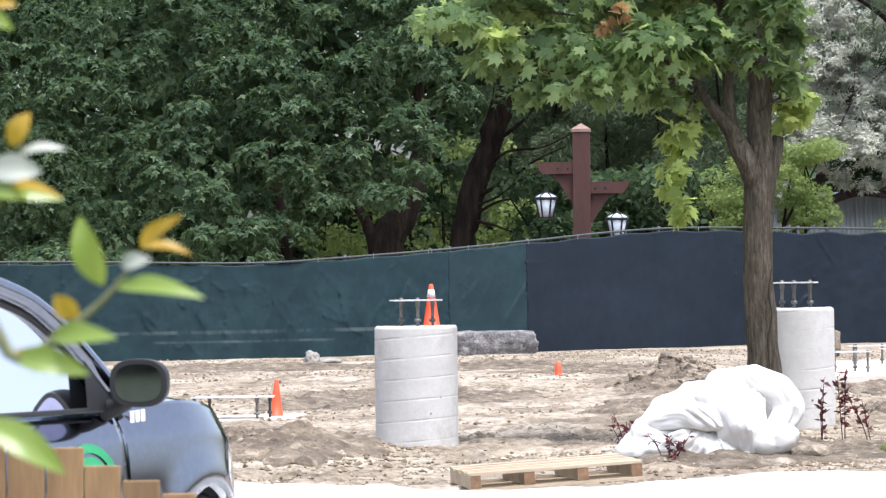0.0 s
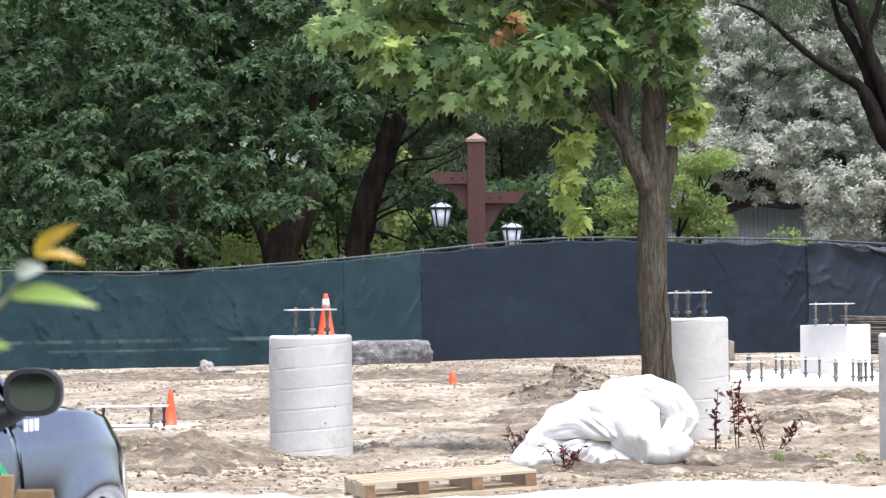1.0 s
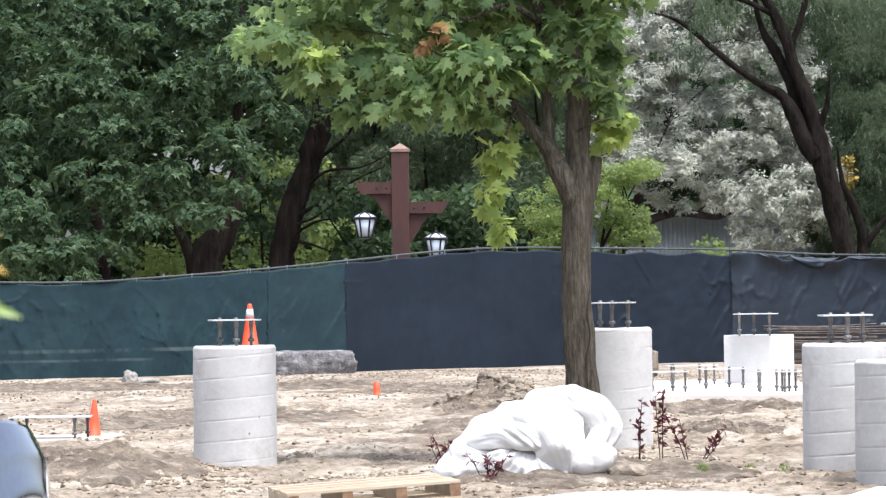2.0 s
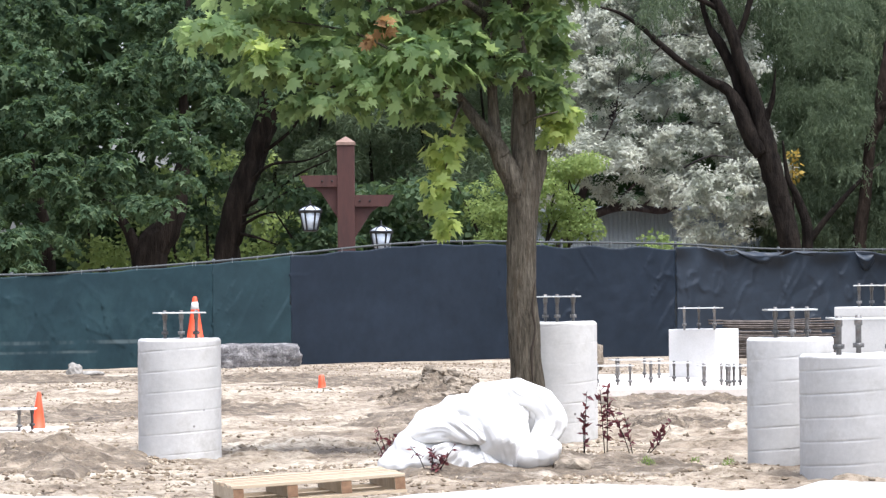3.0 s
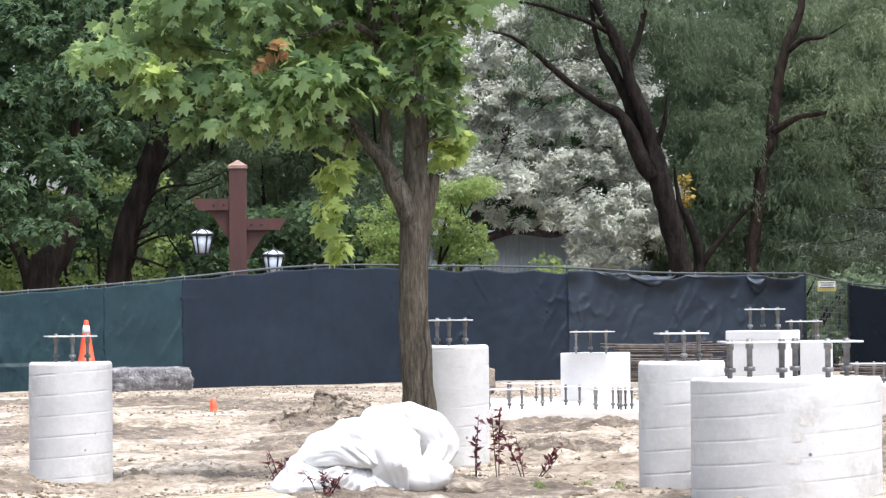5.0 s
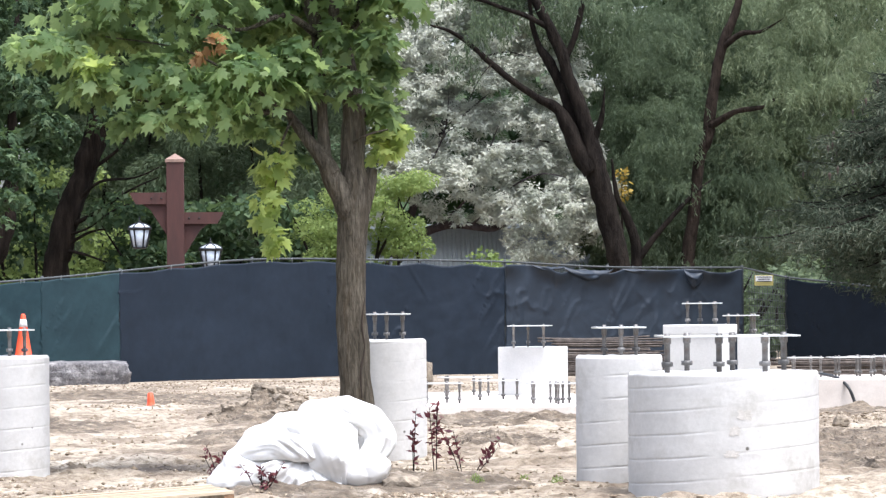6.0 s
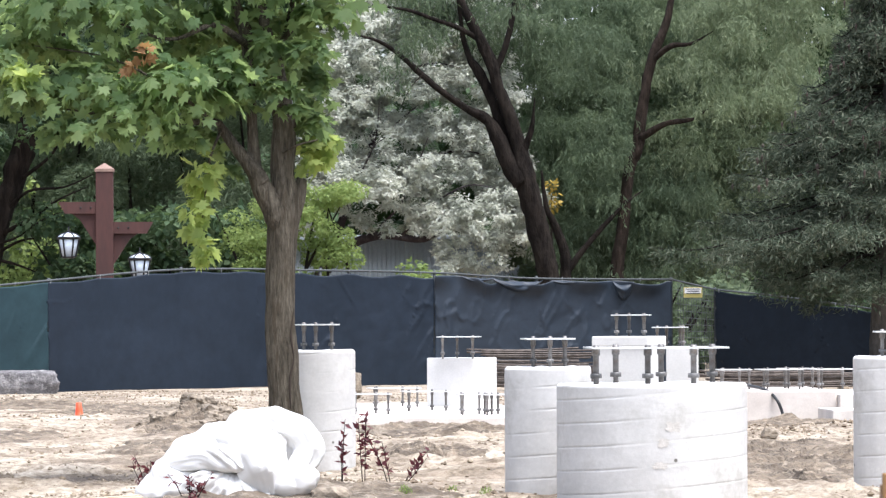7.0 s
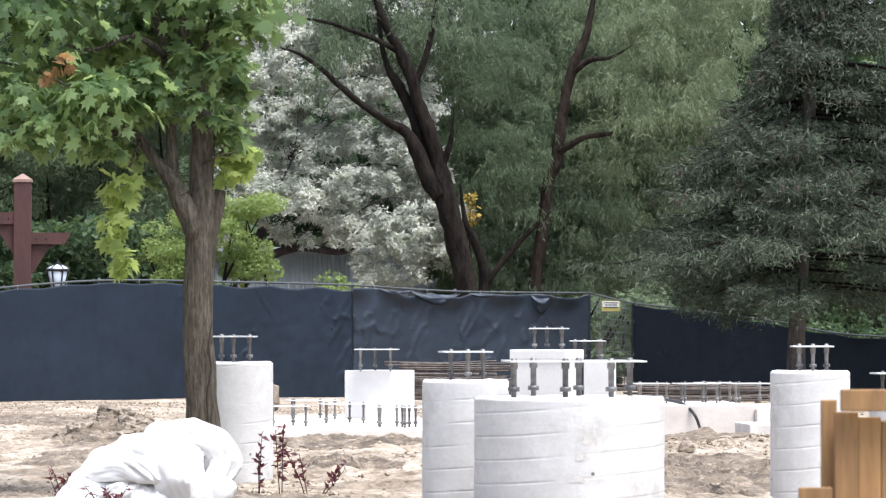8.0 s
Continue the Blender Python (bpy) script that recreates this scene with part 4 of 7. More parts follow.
# ---- lantern post ----
def lantern(x, y, z, parent_label):
    ob = thing("lantern", (x, y, z), parent_label, "lantern", "lanterns on the post")
    part("hanger", turned([(0.012, 0.0), (0.012, 0.14)], 8), LAMP_METAL, ob)
    part("hood", turned([(0.222, -0.075), (0.222, -0.066), (0.15, -0.022), (0.06, 0.012), (0.03, 0.02)], 6), LAMP_GLASS, ob, "pale lantern hood")
    part("finial", turned([(0.035, 0.018), (0.045, 0.03), (0.02, 0.06), (0.012, 0.07)], 8), LAMP_METAL, ob)
    part("hood_rim", turned([(0.215, -0.125), (0.24, -0.12), (0.24, -0.072), (0.22, -0.068)], 6), LAMP_METAL, ob)
    for k in range(6):
        a = math.tau * k / 6
        v, f = tube([(0.226 * math.cos(a), 0.226 * math.sin(a), -0.064), (0.155 * math.cos(a), 0.155 * math.sin(a), -0.018), (0.03 * math.cos(a), 0.03 * math.sin(a), 0.024)], [0.012] * 3, 6)
        part("hood_rib", mesh_from("hood_rib", v, f, LAMP_METAL, True), LAMP_METAL, ob)
    part("glass", turned([(0.125, -0.46), (0.205, -0.105)], 6), LAMP_GLASS, ob, "frosted white glass body")
    part("lantern_base", turned([(0.09, -0.50), (0.135, -0.49), (0.14, -0.462), (0.10, -0.455)], 8), LAMP_METAL, ob)
    for k in range(6):
        a = math.tau * (k + 0.5) / 6 + math.tau / 4
        v, f = tube([(0.137 * math.cos(a), 0.137 * math.sin(a), -0.47), (0.212 * math.cos(a), 0.212 * math.sin(a), -0.1)], [0.017, 0.017], 6)
        part("glazing_bar", mesh_from("glazing_bar", v, f, LAMP_METAL, True), LAMP_METAL, ob)
    return ob


def lamp_post():
    D = 84.0
    x, _, top = -2.488, 84.00, 4.361
    ob = thing("lamp_post", (x, D, 0), "red-brown timber lamp post with two staggered arms", "lamp post", rz=0)
    h = 0.172
    bm = boxed((-h, -h, -0.1), (h, h, top - 0.16), 0.012)
    part("post", bm, POST_RED, ob)
    cap = bmesh.new()
    base = [cap.verts.new((sx * (h + 0.02), sy * (h + 0.02), top - 0.158)) for sx, sy in ((-1, -1), (1, -1), (1, 1), (-1, 1))]
    mid = [cap.verts.new((sx * (h + 0.02), sy * (h + 0.02), top - 0.10)) for sx, sy in ((-1, -1), (1, -1), (1, 1), (-1, 1))]
    tip = cap.verts.new((0, 0, top + 0.02))
    cap.faces.new(base[::-1])
    for k in range(4):
        cap.faces.new((base[k], base[(k + 1) % 4], mid[(k + 1) % 4], mid[k]))
        cap.faces.new((mid[k], mid[(k + 1) % 4], tip))
    part("post_cap", cap, POST_CAP, ob, "weathered paler pyramid cap")
    for side, ytop, reach in ((-1, 3.603, 0.743), (1, 3.204, 0.788)):
        bm = bmesh.new()
        d = 0.14
        inner, outer, t = side * h, side * (h + reach), 0.23
        prof = [(inner, ytop), (outer, ytop), (outer - side * 0.07, ytop - t * 0.55), (outer - side * 0.13, ytop - t), (inner, ytop - t)]
        fr = [bm.verts.new((px, -d, pz)) for px, pz in prof]
        bk = [bm.verts.new((px, d, pz)) for px, pz in prof]
        bm.faces.new(fr)
        bm.faces.new(bk[::-1])
        for k in range(5):
            bm.faces.new((fr[k], bk[k], bk[(k + 1) % 5], fr[(k + 1) % 5]))
        bmesh.ops.recalc_face_normals(bm, faces=bm.faces[:])
        part("arm", bm, POST_RED, ob)
        bm = bmesh.new()
        prof = [(inner, ytop - t), (inner + side * 0.48, ytop - t), (inner + side * 0.32, ytop - t - 0.12), (inner, ytop - t - 0.62)]
        fr = [bm.verts.new((px, -0.06, pz)) for px, pz in prof]
        bk = [bm.verts.new((px, 0.06, pz)) for px, pz in prof]
        bm.faces.new(fr)
        bm.faces.new(bk[::-1])
        for k in range(4):
            bm.faces.new((fr[k], bk[k], bk[(k + 1) % 4], fr[(k + 1) % 4]))
        bmesh.ops.recalc_face_normals(bm, faces=bm.faces[:])
        part("brace", bm, POST_RED, ob)
        for q in (0.1, 0.3):
            b = part("bolt_head", turned([(0.02, 0), (0.02, 0.015), (0.01, 0.02)], 8), LAMP_METAL, ob)
            b.matrix_world = pose(x + inner + side * q, D - d, ytop - t * 0.5, 90)


POST_CAP = surface("weathered_timber_cap", (0.20, 0.13, 0.10), (0.29, 0.19, 0.15), 6, 0.8, 20, 0.3)
lamp_post()
lantern(-3.204, 84, 2.986, "black-framed lantern with frosted panes hanging from a timber arm")
lantern(-1.796, 84, 2.560, "black-framed lantern with frosted panes hanging from a lower timber arm")


# ---- pallet ----
def pallet(x, y, z, rz, tilt):
    """Stringer pallet: deck boards lengthwise on four cross stringers, bottom boards beneath."""
    L, W = 1.13, 1.0
    ob = thing("pallet", (x, y, z), "new pale pine pallet with brown stringer ends on the gravel edge", "pallet", rz=rz)
    ob.rotation_euler = (0, radians(-tilt), radians(rz))
    r = random.Random(4)
    for k in range(6):
        w_ = 0.13 if k in (0, 5) else 0.09
        yy = -W / 2 + k * (W - 0.12) / 5
        part("deck_board", boxed((-L / 2 + r.uniform(-0.008, 0.008), yy, 0.103), (L / 2 + r.uniform(-0.008, 0.008), yy + w_, 0.121 + r.uniform(0, 0.003)), 0.002), PALLET_WOOD, ob)
    for k in range(4):
        xx = -L / 2 + 0.006 + k * (L - 0.082) / 3
        st = part("stringer", boxed((xx, -W / 2 + 0.006, 0.02), (xx + 0.07, W / 2 - 0.006, 0.102), 0.003), PALLET_WOOD, ob)
        part("stringer_end", boxed((xx + 0.002, -W / 2 + 0.002, 0.022), (xx + 0.068, -W / 2 + 0.005, 0.100), 0.0005), END_GRAIN, st, "brown end grain")
    for yy in (-W / 2, -0.05, W / 2 - 0.1):
        part("bottom_board", boxed((-L / 2, yy, 0), (L / 2, yy + 0.1, 0.019), 0.002), PALLET_WOOD, ob)
    return ob


pallet(-0.982 - 0.095, 27.45, 0.053, 11, 3.3)


# ---- white sheeting ----
def sheeting():
    """A crumpled plastic sheet: a wrinkled skirt drawn out to one side, a puffed roll arching over a hollow, a heavy fold hanging in front."""
    cx_, cy_ = 0.022, 32.00
    z0 = ground_at(cx_, cy_) - 0.03
    s = 0.004
    root = thing("plastic_sheeting", (cx_, cy_, z0), "crumpled heap of white plastic sheeting on the soil", "plastic sheeting")

    def crumple(v, n, seed, amount):
        """Sharp small wrinkles, strongest where the sheet is slack."""
        q = Vector((v.x * 3.2, v.y * 3.2, v.z * 4.5)) + Vector((seed, 0.3 * seed, 0))
        f = abs(noise.noise(q)) * 1.6
        g = abs(noise.noise(q * 2.3 + Vector((4, 1, 7)))) * 1.2
        return v + n * amount * (0.55 - f + 0.4 * (0.5 - g))

    def finish(bm, name, seed, amount, voxel=0.008, label=""):
        bmesh.ops.recalc_face_normals(bm, faces=bm.faces[:])
        bm.normal_update()
        moved = [crumple(v.co, v.normal, seed, amount) for v in bm.verts]
        for v, c in zip(bm.verts, moved):
            v.co = c
        ob = part(name, bm, BAG_WHITE, root, label)
        md = ob.modifiers.new("one_skin", "REMESH")
        md.mode, md.voxel_size, md.use_smooth_shade = "VOXEL", voxel, True
        md = ob.modifiers.new("soft", "SMOOTH")
        md.factor, md.iterations = 0.5, 1

    def lump(bm, c, r, turn=0.0):
        got = bmesh.ops.create_icosphere(bm, subdivisions=5, radius=1)["verts"]
        m = Matrix.Translation((c[0] * s, c[1], c[2] * s)) @ Matrix.Rotation(radians(turn), 4, "Y") @ Matrix.Diagonal((r[0] * s, r[1], r[2] * s, 1))
        for v in got:
            v.co = m @ v.co

    def roll(bm, pts, rad, seed, rough=0.25):
        v, f = tube([(x * s, y, z * s) for x, y, z in pts], [q * s for q in rad], 36, rough, seed)
        made = [bm.verts.new(p) for p in v]
        for q in f:
            bm.faces.new([made[k] for k in q])

    def slope(bm, u0, u1, tops, halfs, mid, fold, seed, fan):
        """A long hump along u whose folds fan out from one point."""
        nu_, nv_ = 120, 90
        us = np.linspace(u0, u1, nu_)
        sheet = []
        for u_ in us:
            top, half = np.interp(u_, *tops), np.interp(u_, *halfs)
            col_ = []
            for b_ in range(nv_):
                w = math.pi * b_ / (nv_ - 1)
                c_, s_ = -math.cos(w), math.sin(w)
                y, z = half * math.copysign(abs(c_) ** 0.8, c_), top * s_ ** 0.9
                ang = math.atan2(z - fan[1] - 60 * y, u_ - fan[0])
                dist = math.hypot(z - fan[1], u_ - fan[0])
                k_ = fold * (0.4 - 1.7 * abs(noise.noise(Vector((ang * 3.2 + seed, dist * 0.006, seed))))) + 0.4 * fold * (0.4 - 1.7 * abs(noise.noise(Vector((ang * 8 + seed, dist * 0.012, 3 + seed)))))
                k_ *= min(1, dist / 60)
                col_.append(bm.verts.new((u_ * s, mid + y * (1 + k_ * 0.5), max(0, z * (1 + k_)) * s)))
            sheet.append(col_)
        for a_ in range(nu_ - 1):
            for b_ in range(nv_ - 1):
                bm.faces.new((sheet[a_][b_], sheet[a_ + 1][b_], sheet[a_ + 1][b_ + 1], sheet[a_][b_ + 1]))
            bm.faces.new((sheet[a_][nv_ - 1], sheet[a_ + 1][nv_ - 1], sheet[a_ + 1][0], sheet[a_][0]))
        bm.faces.new(sheet[0])
        bm.faces.new(sheet[-1][::-1])

    # back of the heap, and the skirt drawn out before it
    bm = bmesh.new()
    slope(bm, -172, 100, ([-172, -150, -105, -62, -14, 10, 60, 100], [10, 62, 101, 121, 133, 148, 150, 110]), ([-172, -120, 0, 100], [0.06, 0.22, 0.32, 0.28]), 0.06, 0.14, 3.0, (40, 100))
    roll(bm, [(-118, -0.16, 60), (-82, -0.25, 70), (-40, -0.32, 76), (0, -0.34, 68), (24, -0.32, 52)], [12, 20, 23, 20, 12], 8.0, 0.3)
    finish(bm, "back_fold", 1.0, 0.026)
    bm = bmesh.new()
    slope(bm, -186, 66, ([-186, -176, -150, -120, -80, -30, 10, 66], [4, 30, 52, 58, 55, 50, 40, 30]), ([-186, -150, -60, 66], [0.05, 0.16, 0.25, 0.2]), -0.17, 0.8, 7.0, (0, 60))
    finish(bm, "skirt", 4.0, 0.022, 0.008, "dull wrinkled skirt of the sheeting")
    # puffed roll arching over the hollow
    bm = bmesh.new()
    roll(bm, [(-8, 0.02, 112), (22, 0.0, 132), (58, -0.02, 138), (96, -0.02, 130), (126, -0.03, 113), (140, -0.03, 88), (132, -0.05, 64), (110, -0.06, 44)], [22, 27, 27, 26, 27, 27, 25, 20], 2.0, 0.3)
    finish(bm, "rolled_edge", 9.0, 0.030)
    bm = bmesh.new()
    lump(bm, (116, 0.02, 86), (40, 0.07, 44), 10)
    finish(bm, "inner_sheet", 12.0, 0.022, 0.009, "thin sheet in the hollow of the roll")
    # heavy fold hanging in front, and the bunched end
    bm = bmesh.new()
    roll(bm, [(-24, -0.06, 104), (10, -0.16, 96), (38, -0.24, 76), (56, -0.28, 52), (64, -0.28, 30), (66, -0.26, 10)], [20, 34, 42, 40, 32, 24], 5.0, 0.25)
    finish(bm, "front_fold", 15.0, 0.030)
    bm = bmesh.new()
    lump(bm, (122, -0.20, 28), (36, 0.20, 36), -12)
    lump(bm, (96, -0.24, 22), (34, 0.18, 26), 10)
    finish(bm, "bunched_end", 21.0, 0.034)


sheeting()

# ---- foliage ----
def outline(points, lift=0.08):
    """A leaf as a fan round its middle, tips bent."""
    v = [(0, 0.42, 0)] + [(x, y, -lift * (abs(x) * 1.2 + max(y - 0.5, 0) * 0.6)) for x, y in points]
    n = len(points)
    return np.array(v), np.array([(0, 1 + k, 1 + (k + 1) % n) for k in range(n)])


MAPLE = outline([(0.0, 0.0), (0.28, 0.08), (0.20, 0.22), (0.55, 0.38), (0.36, 0.46), (0.42, 0.78), (0.16, 0.62), (0.0, 1.0), (-0.16, 0.62), (-0.42, 0.78), (-0.36, 0.46), (-0.55, 0.38), (-0.20, 0.22), (-0.28, 0.08)])
BROAD = outline([(0.0, 0.0), (0.32, 0.25), (0.30, 0.6), (0.0, 1.0), (-0.30, 0.6), (-0.32, 0.25)])
def diamond(half):
    """A narrow leaf, folded along its middle."""
    return np.array([(0, 0, 0), (half, 0.42, 0.03), (0, 1, -0.05), (-half, 0.42, 0.03)]), np.array([(0, 1, 2), (0, 2, 3)])


LANCE2 = diamond(0.17)
LANCE = diamond(0.11)
LOBED = (np.array([(0, 0, 0), (0.46, 0.34, -0.05), (0.16, 0.52, 0.03), (0, 1, -0.08), (-0.16, 0.52, 0.03), (-0.46, 0.34, -0.05)]),
         np.array([(0, 1, 2), (0, 2, 3), (0, 3, 4), (0, 4, 5)]))
PATCH = outline([(0.0, 0.0), (0.42, 0.4), (0.0, 1.0), (-0.42, 0.4)])
NEEDLE = diamond(0.10)
OVAL = diamond(0.34)


def unit(a):
    return a / np.maximum(np.linalg.norm(a, axis=1, keepdims=True), 1e-6)


def leaves(name, pts, outward, size, shape, material, seed, up=0.8, droop=0.5, jitter=0.8, spread=0.35):
    """Leaves at points: faces turned up and outward, tips hanging."""
    r = np.random.default_rng(seed)
    n = len(pts)
    nrm = unit(outward * 0.7 + np.array([0, 0, up]) + r.normal(0, jitter, (n, 3)))
    tip = outward * 0.8 + np.array([0, 0, -droop]) + r.normal(0, 0.6, (n, 3))
    tip = unit(tip - nrm * (tip * nrm).sum(1, keepdims=True))
    side = np.cross(tip, nrm)
    sv, st = shape
    sc = size * (1 + spread * r.uniform(-1, 1, n))
    v = pts[:, None] + sc[:, None, None] * (sv[None, :, 0:1] * side[:, None] + sv[None, :, 1:2] * tip[:, None] + sv[None, :, 2:3] * nrm[:, None])
    t = st[None] + (np.arange(n) * len(sv))[:, None, None]
    return bulk(name, v.reshape(-1, 3), t.reshape(-1, 3), material)


def clump_points(clumps, per_area, seed, inner=0.55):
    """Points in the outer part of each ellipsoid clump (centre, radii)."""
    r = np.random.default_rng(seed)
    P, O = [], []
    for c, rad in clumps:
        c, rad = np.array(c, float), np.array(rad, float)
        k = max(int(per_area * (rad[0] * rad[2] + rad[0] * rad[1] + rad[1] * rad[2])), 8)
        d = unit(r.normal(0, 1, (k, 3)))
        q = r.uniform(inner, 1.0, (k, 1)) ** 0.7
        P.append(c + d * rad * q)
        O.append(d)
    return np.concatenate(P), np.concatenate(O)


def twig_points(clumps, per_area, each, seed, sag=0.3, flat=0.6, inner=0.15):
    """Leaf places in pairs along twigs that fan out of each clump and bend; with the way each leaf points."""
    r = np.random.default_rng(seed)
    P, O = [], []
    up = np.array([0, 0, 1.0])
    for c, rad in clumps:
        c, rad = np.array(c, float), np.array(rad, float)
        k = max(int(per_area * (rad[0] * rad[2] + rad[0] * rad[1] + rad[1] * rad[2])), 3)
        d = r.normal(0, 1, (k, 3))
        d[:, 2] = d[:, 2] * flat + 0.12
        d = unit(d)
        reach = r.uniform(0.65, 1.15, (k, 1))
        u = (np.arange(each)[None] + r.uniform(0.2, 0.8, (k, each))) / each
        w = inner + (reach - inner) * u
        p = c + d[:, None] * rad * w[:, :, None] - (sag * rad[2] * u ** 2)[:, :, None] * up
        side = unit(np.cross(d, up) + 1e-4)
        sgn = np.where(np.arange(each) % 2, 1.0, -1.0)[None, :, None] * r.uniform(0.3, 1.0, (k, each, 1))
        o = d[:, None] * 0.7 + side[:, None] * sgn
        P.append(p.reshape(-1, 3))
        O.append(unit(o.reshape(-1, 3)))
    return np.concatenate(P), np.concatenate(O)


def strand_points(clumps, per_area, seed, length=0.62, step=0.05):
    """Leaf places along thin shoots that arch out of each clump and hang."""
    r = np.random.default_rng(seed)
    P, O = [], []
    n = int(length / step)
    for c, rad in clumps:
        c, rad = np.array(c, float), np.array(rad, float)
        k = max(int(per_area * (rad[0] * rad[2] + rad[0] * rad[1] + rad[1] * rad[2])), 3)
        d = unit(r.normal(0, 1, (k, 3)) * np.array([1, 1, 0.5]))
        a = c + d * rad * r.uniform(0.1, 0.9, (k, 1))
        L = length * r.uniform(0.4, 1.15, (k, 1))
        u = (np.arange(n)[None] + r.uniform(0, 1, (k, n))) / n
        p = a[:, None] + (d * np.array([1, 1, 0.3]))[:, None] * (0.42 * L * np.sqrt(u))[:, :, None]
        p[:, :, 2] -= 0.8 * L * u ** 1.6
        side = unit(np.cross(d, np.array([0, 0, 1.0])) + 1e-4)
        sgn = r.choice([-1.0, 1.0], (k, n, 1))
        P.append(p.reshape(-1, 3))
        O.append(unit((d[:, None] * 0.5 + side[:, None] * sgn * 0.7 + np.array([0, 0, -0.2])).reshape(-1, 3)))
    return np.concatenate(P), np.concatenate(O)


def tree(name, base, label, runs, bark, clumps, density, size, shape, leaf, seed, seg=12, category="tree", grow=None, girth=1.0, rough=0.15, **kw):
    ob = thing(name, base, label, category)
    inv = Vector(base)
    for k, (pts, rad) in enumerate(runs):
        nm = "trunk" if k == 0 else "limb"
        part(nm, limbs(nm, [([Vector(p) - inv for p in pts], [girth * q for q in rad])], bark, seg, rough), bark, ob)
    if clumps:
        p, o = grow(clumps, density, seed) if grow else clump_points(clumps, density, seed)
        part("crown", leaves("crown", p - np.array(base), o, size, shape, leaf, seed + 1, **kw), leaf, ob)
    return ob


# young maple before the columns
bx, by = 0.469, 35.30
runs = [
    ([(bx, by, -0.1), (bx, by, 0.12), (0.454, by, 0.649), (0.425, by, 1.11), (0.415, by, 1.35), (0.42, by, 1.74), (0.435, by, 2.06), (0.45, by, 2.25), (0.45, by, 2.44), (0.44, by, 2.58), (0.45, by, 2.81), (0.46, by, 2.98), (0.43, by, 3.24), (0.38, by, 3.53), (0.29, by, 3.86), (0.25, by, 4.28), (0.23, by, 4.95)],
     [0.19, 0.150, 0.140, 0.132, 0.126, 0.122, 0.130, 0.122, 0.106, 0.099, 0.104, 0.102, 0.08, 0.057, 0.047, 0.033, 0.019]),
    ([(0.43, 35.29, 1.98), (0.385, 35.25, 2.2), (0.29, 35.22, 2.41), (0.21, 35.22, 2.58), (0.20, 35.25, 2.74), (0.19, 35.25, 2.93), (0.18, 35.25, 3.22), (0.16, 35.25, 3.48), (0.14, 35.25, 3.74), (0.05, 35.25, 3.97), (-0.03, 35.25, 4.28), (-0.17, 35.25, 4.75)],
     [0.05, 0.10, 0.090, 0.068, 0.052, 0.043, 0.04, 0.045, 0.057, 0.05, 0.038, 0.019]),
    ([(0.27, 35.2, 2.48), (0.22, 35.2, 2.57), (0.14, 35.2, 2.67), (0.03, 35.2, 2.81), (-0.07, 35.2, 2.95), (-0.12, 35.1, 2.99), (-0.32, 35.0, 2.99), (-0.60, 34.9, 2.98), (-0.92, 34.7, 3.02), (-1.33, 34.6, 3.08)], [0.075, 0.07, 0.06, 0.047, 0.038, 0.031, 0.023, 0.019, 0.014, 0.007]),
    ([(0.44, 35.31, 1.98), (0.50, 35.33, 2.18), (0.57, 35.35, 2.37), (0.605, 35.35, 2.53)], [0.05, 0.088, 0.064, 0.042]),
    ([(0.43, 35.5, 3.16), (0.40, 35.6, 3.47), (0.44, 35.7, 3.65), (0.52, 35.9, 3.95), (0.59, 36.1, 4.35)], [0.057, 0.043, 0.031, 0.024, 0.015]),
    ([(0.14, 35.2, 3.65), (-0.13, 34.8, 3.78), (-0.50, 34.9, 3.67), (-1.0, 35.0, 3.85)], [0.034, 0.024, 0.015, 0.008]),
    ([(0.40, 35.4, 3.50), (0.46, 35.4, 3.71), (0.68, 35.5, 3.92), (0.92, 35.7, 4.12)], [0.03, 0.024, 0.019, 0.012]),
    ([(0.19, 35.2, 3.32), (0.31, 35.0, 3.2), (0.45, 34.95, 3.13)], [0.011, 0.007, 0.004]),
    ([(0.45, 35.2, 2.74), (0.57, 35.0, 2.80), (0.73, 35.0, 2.84)], [0.012, 0.008, 0.005]),
    ([(-0.07, 35.15, 2.93), (-0.16, 35.0, 2.70), (-0.20, 34.95, 2.42), (-0.24, 34.95, 2.1)], [0.013, 0.01, 0.007, 0.003]),
    ([(-0.12, 35.1, 2.99), (-0.45, 34.6, 3.22), (-0.95, 34.8, 3.50), (-1.6, 34.9, 3.62)], [0.018, 0.013, 0.010, 0.004]),
]


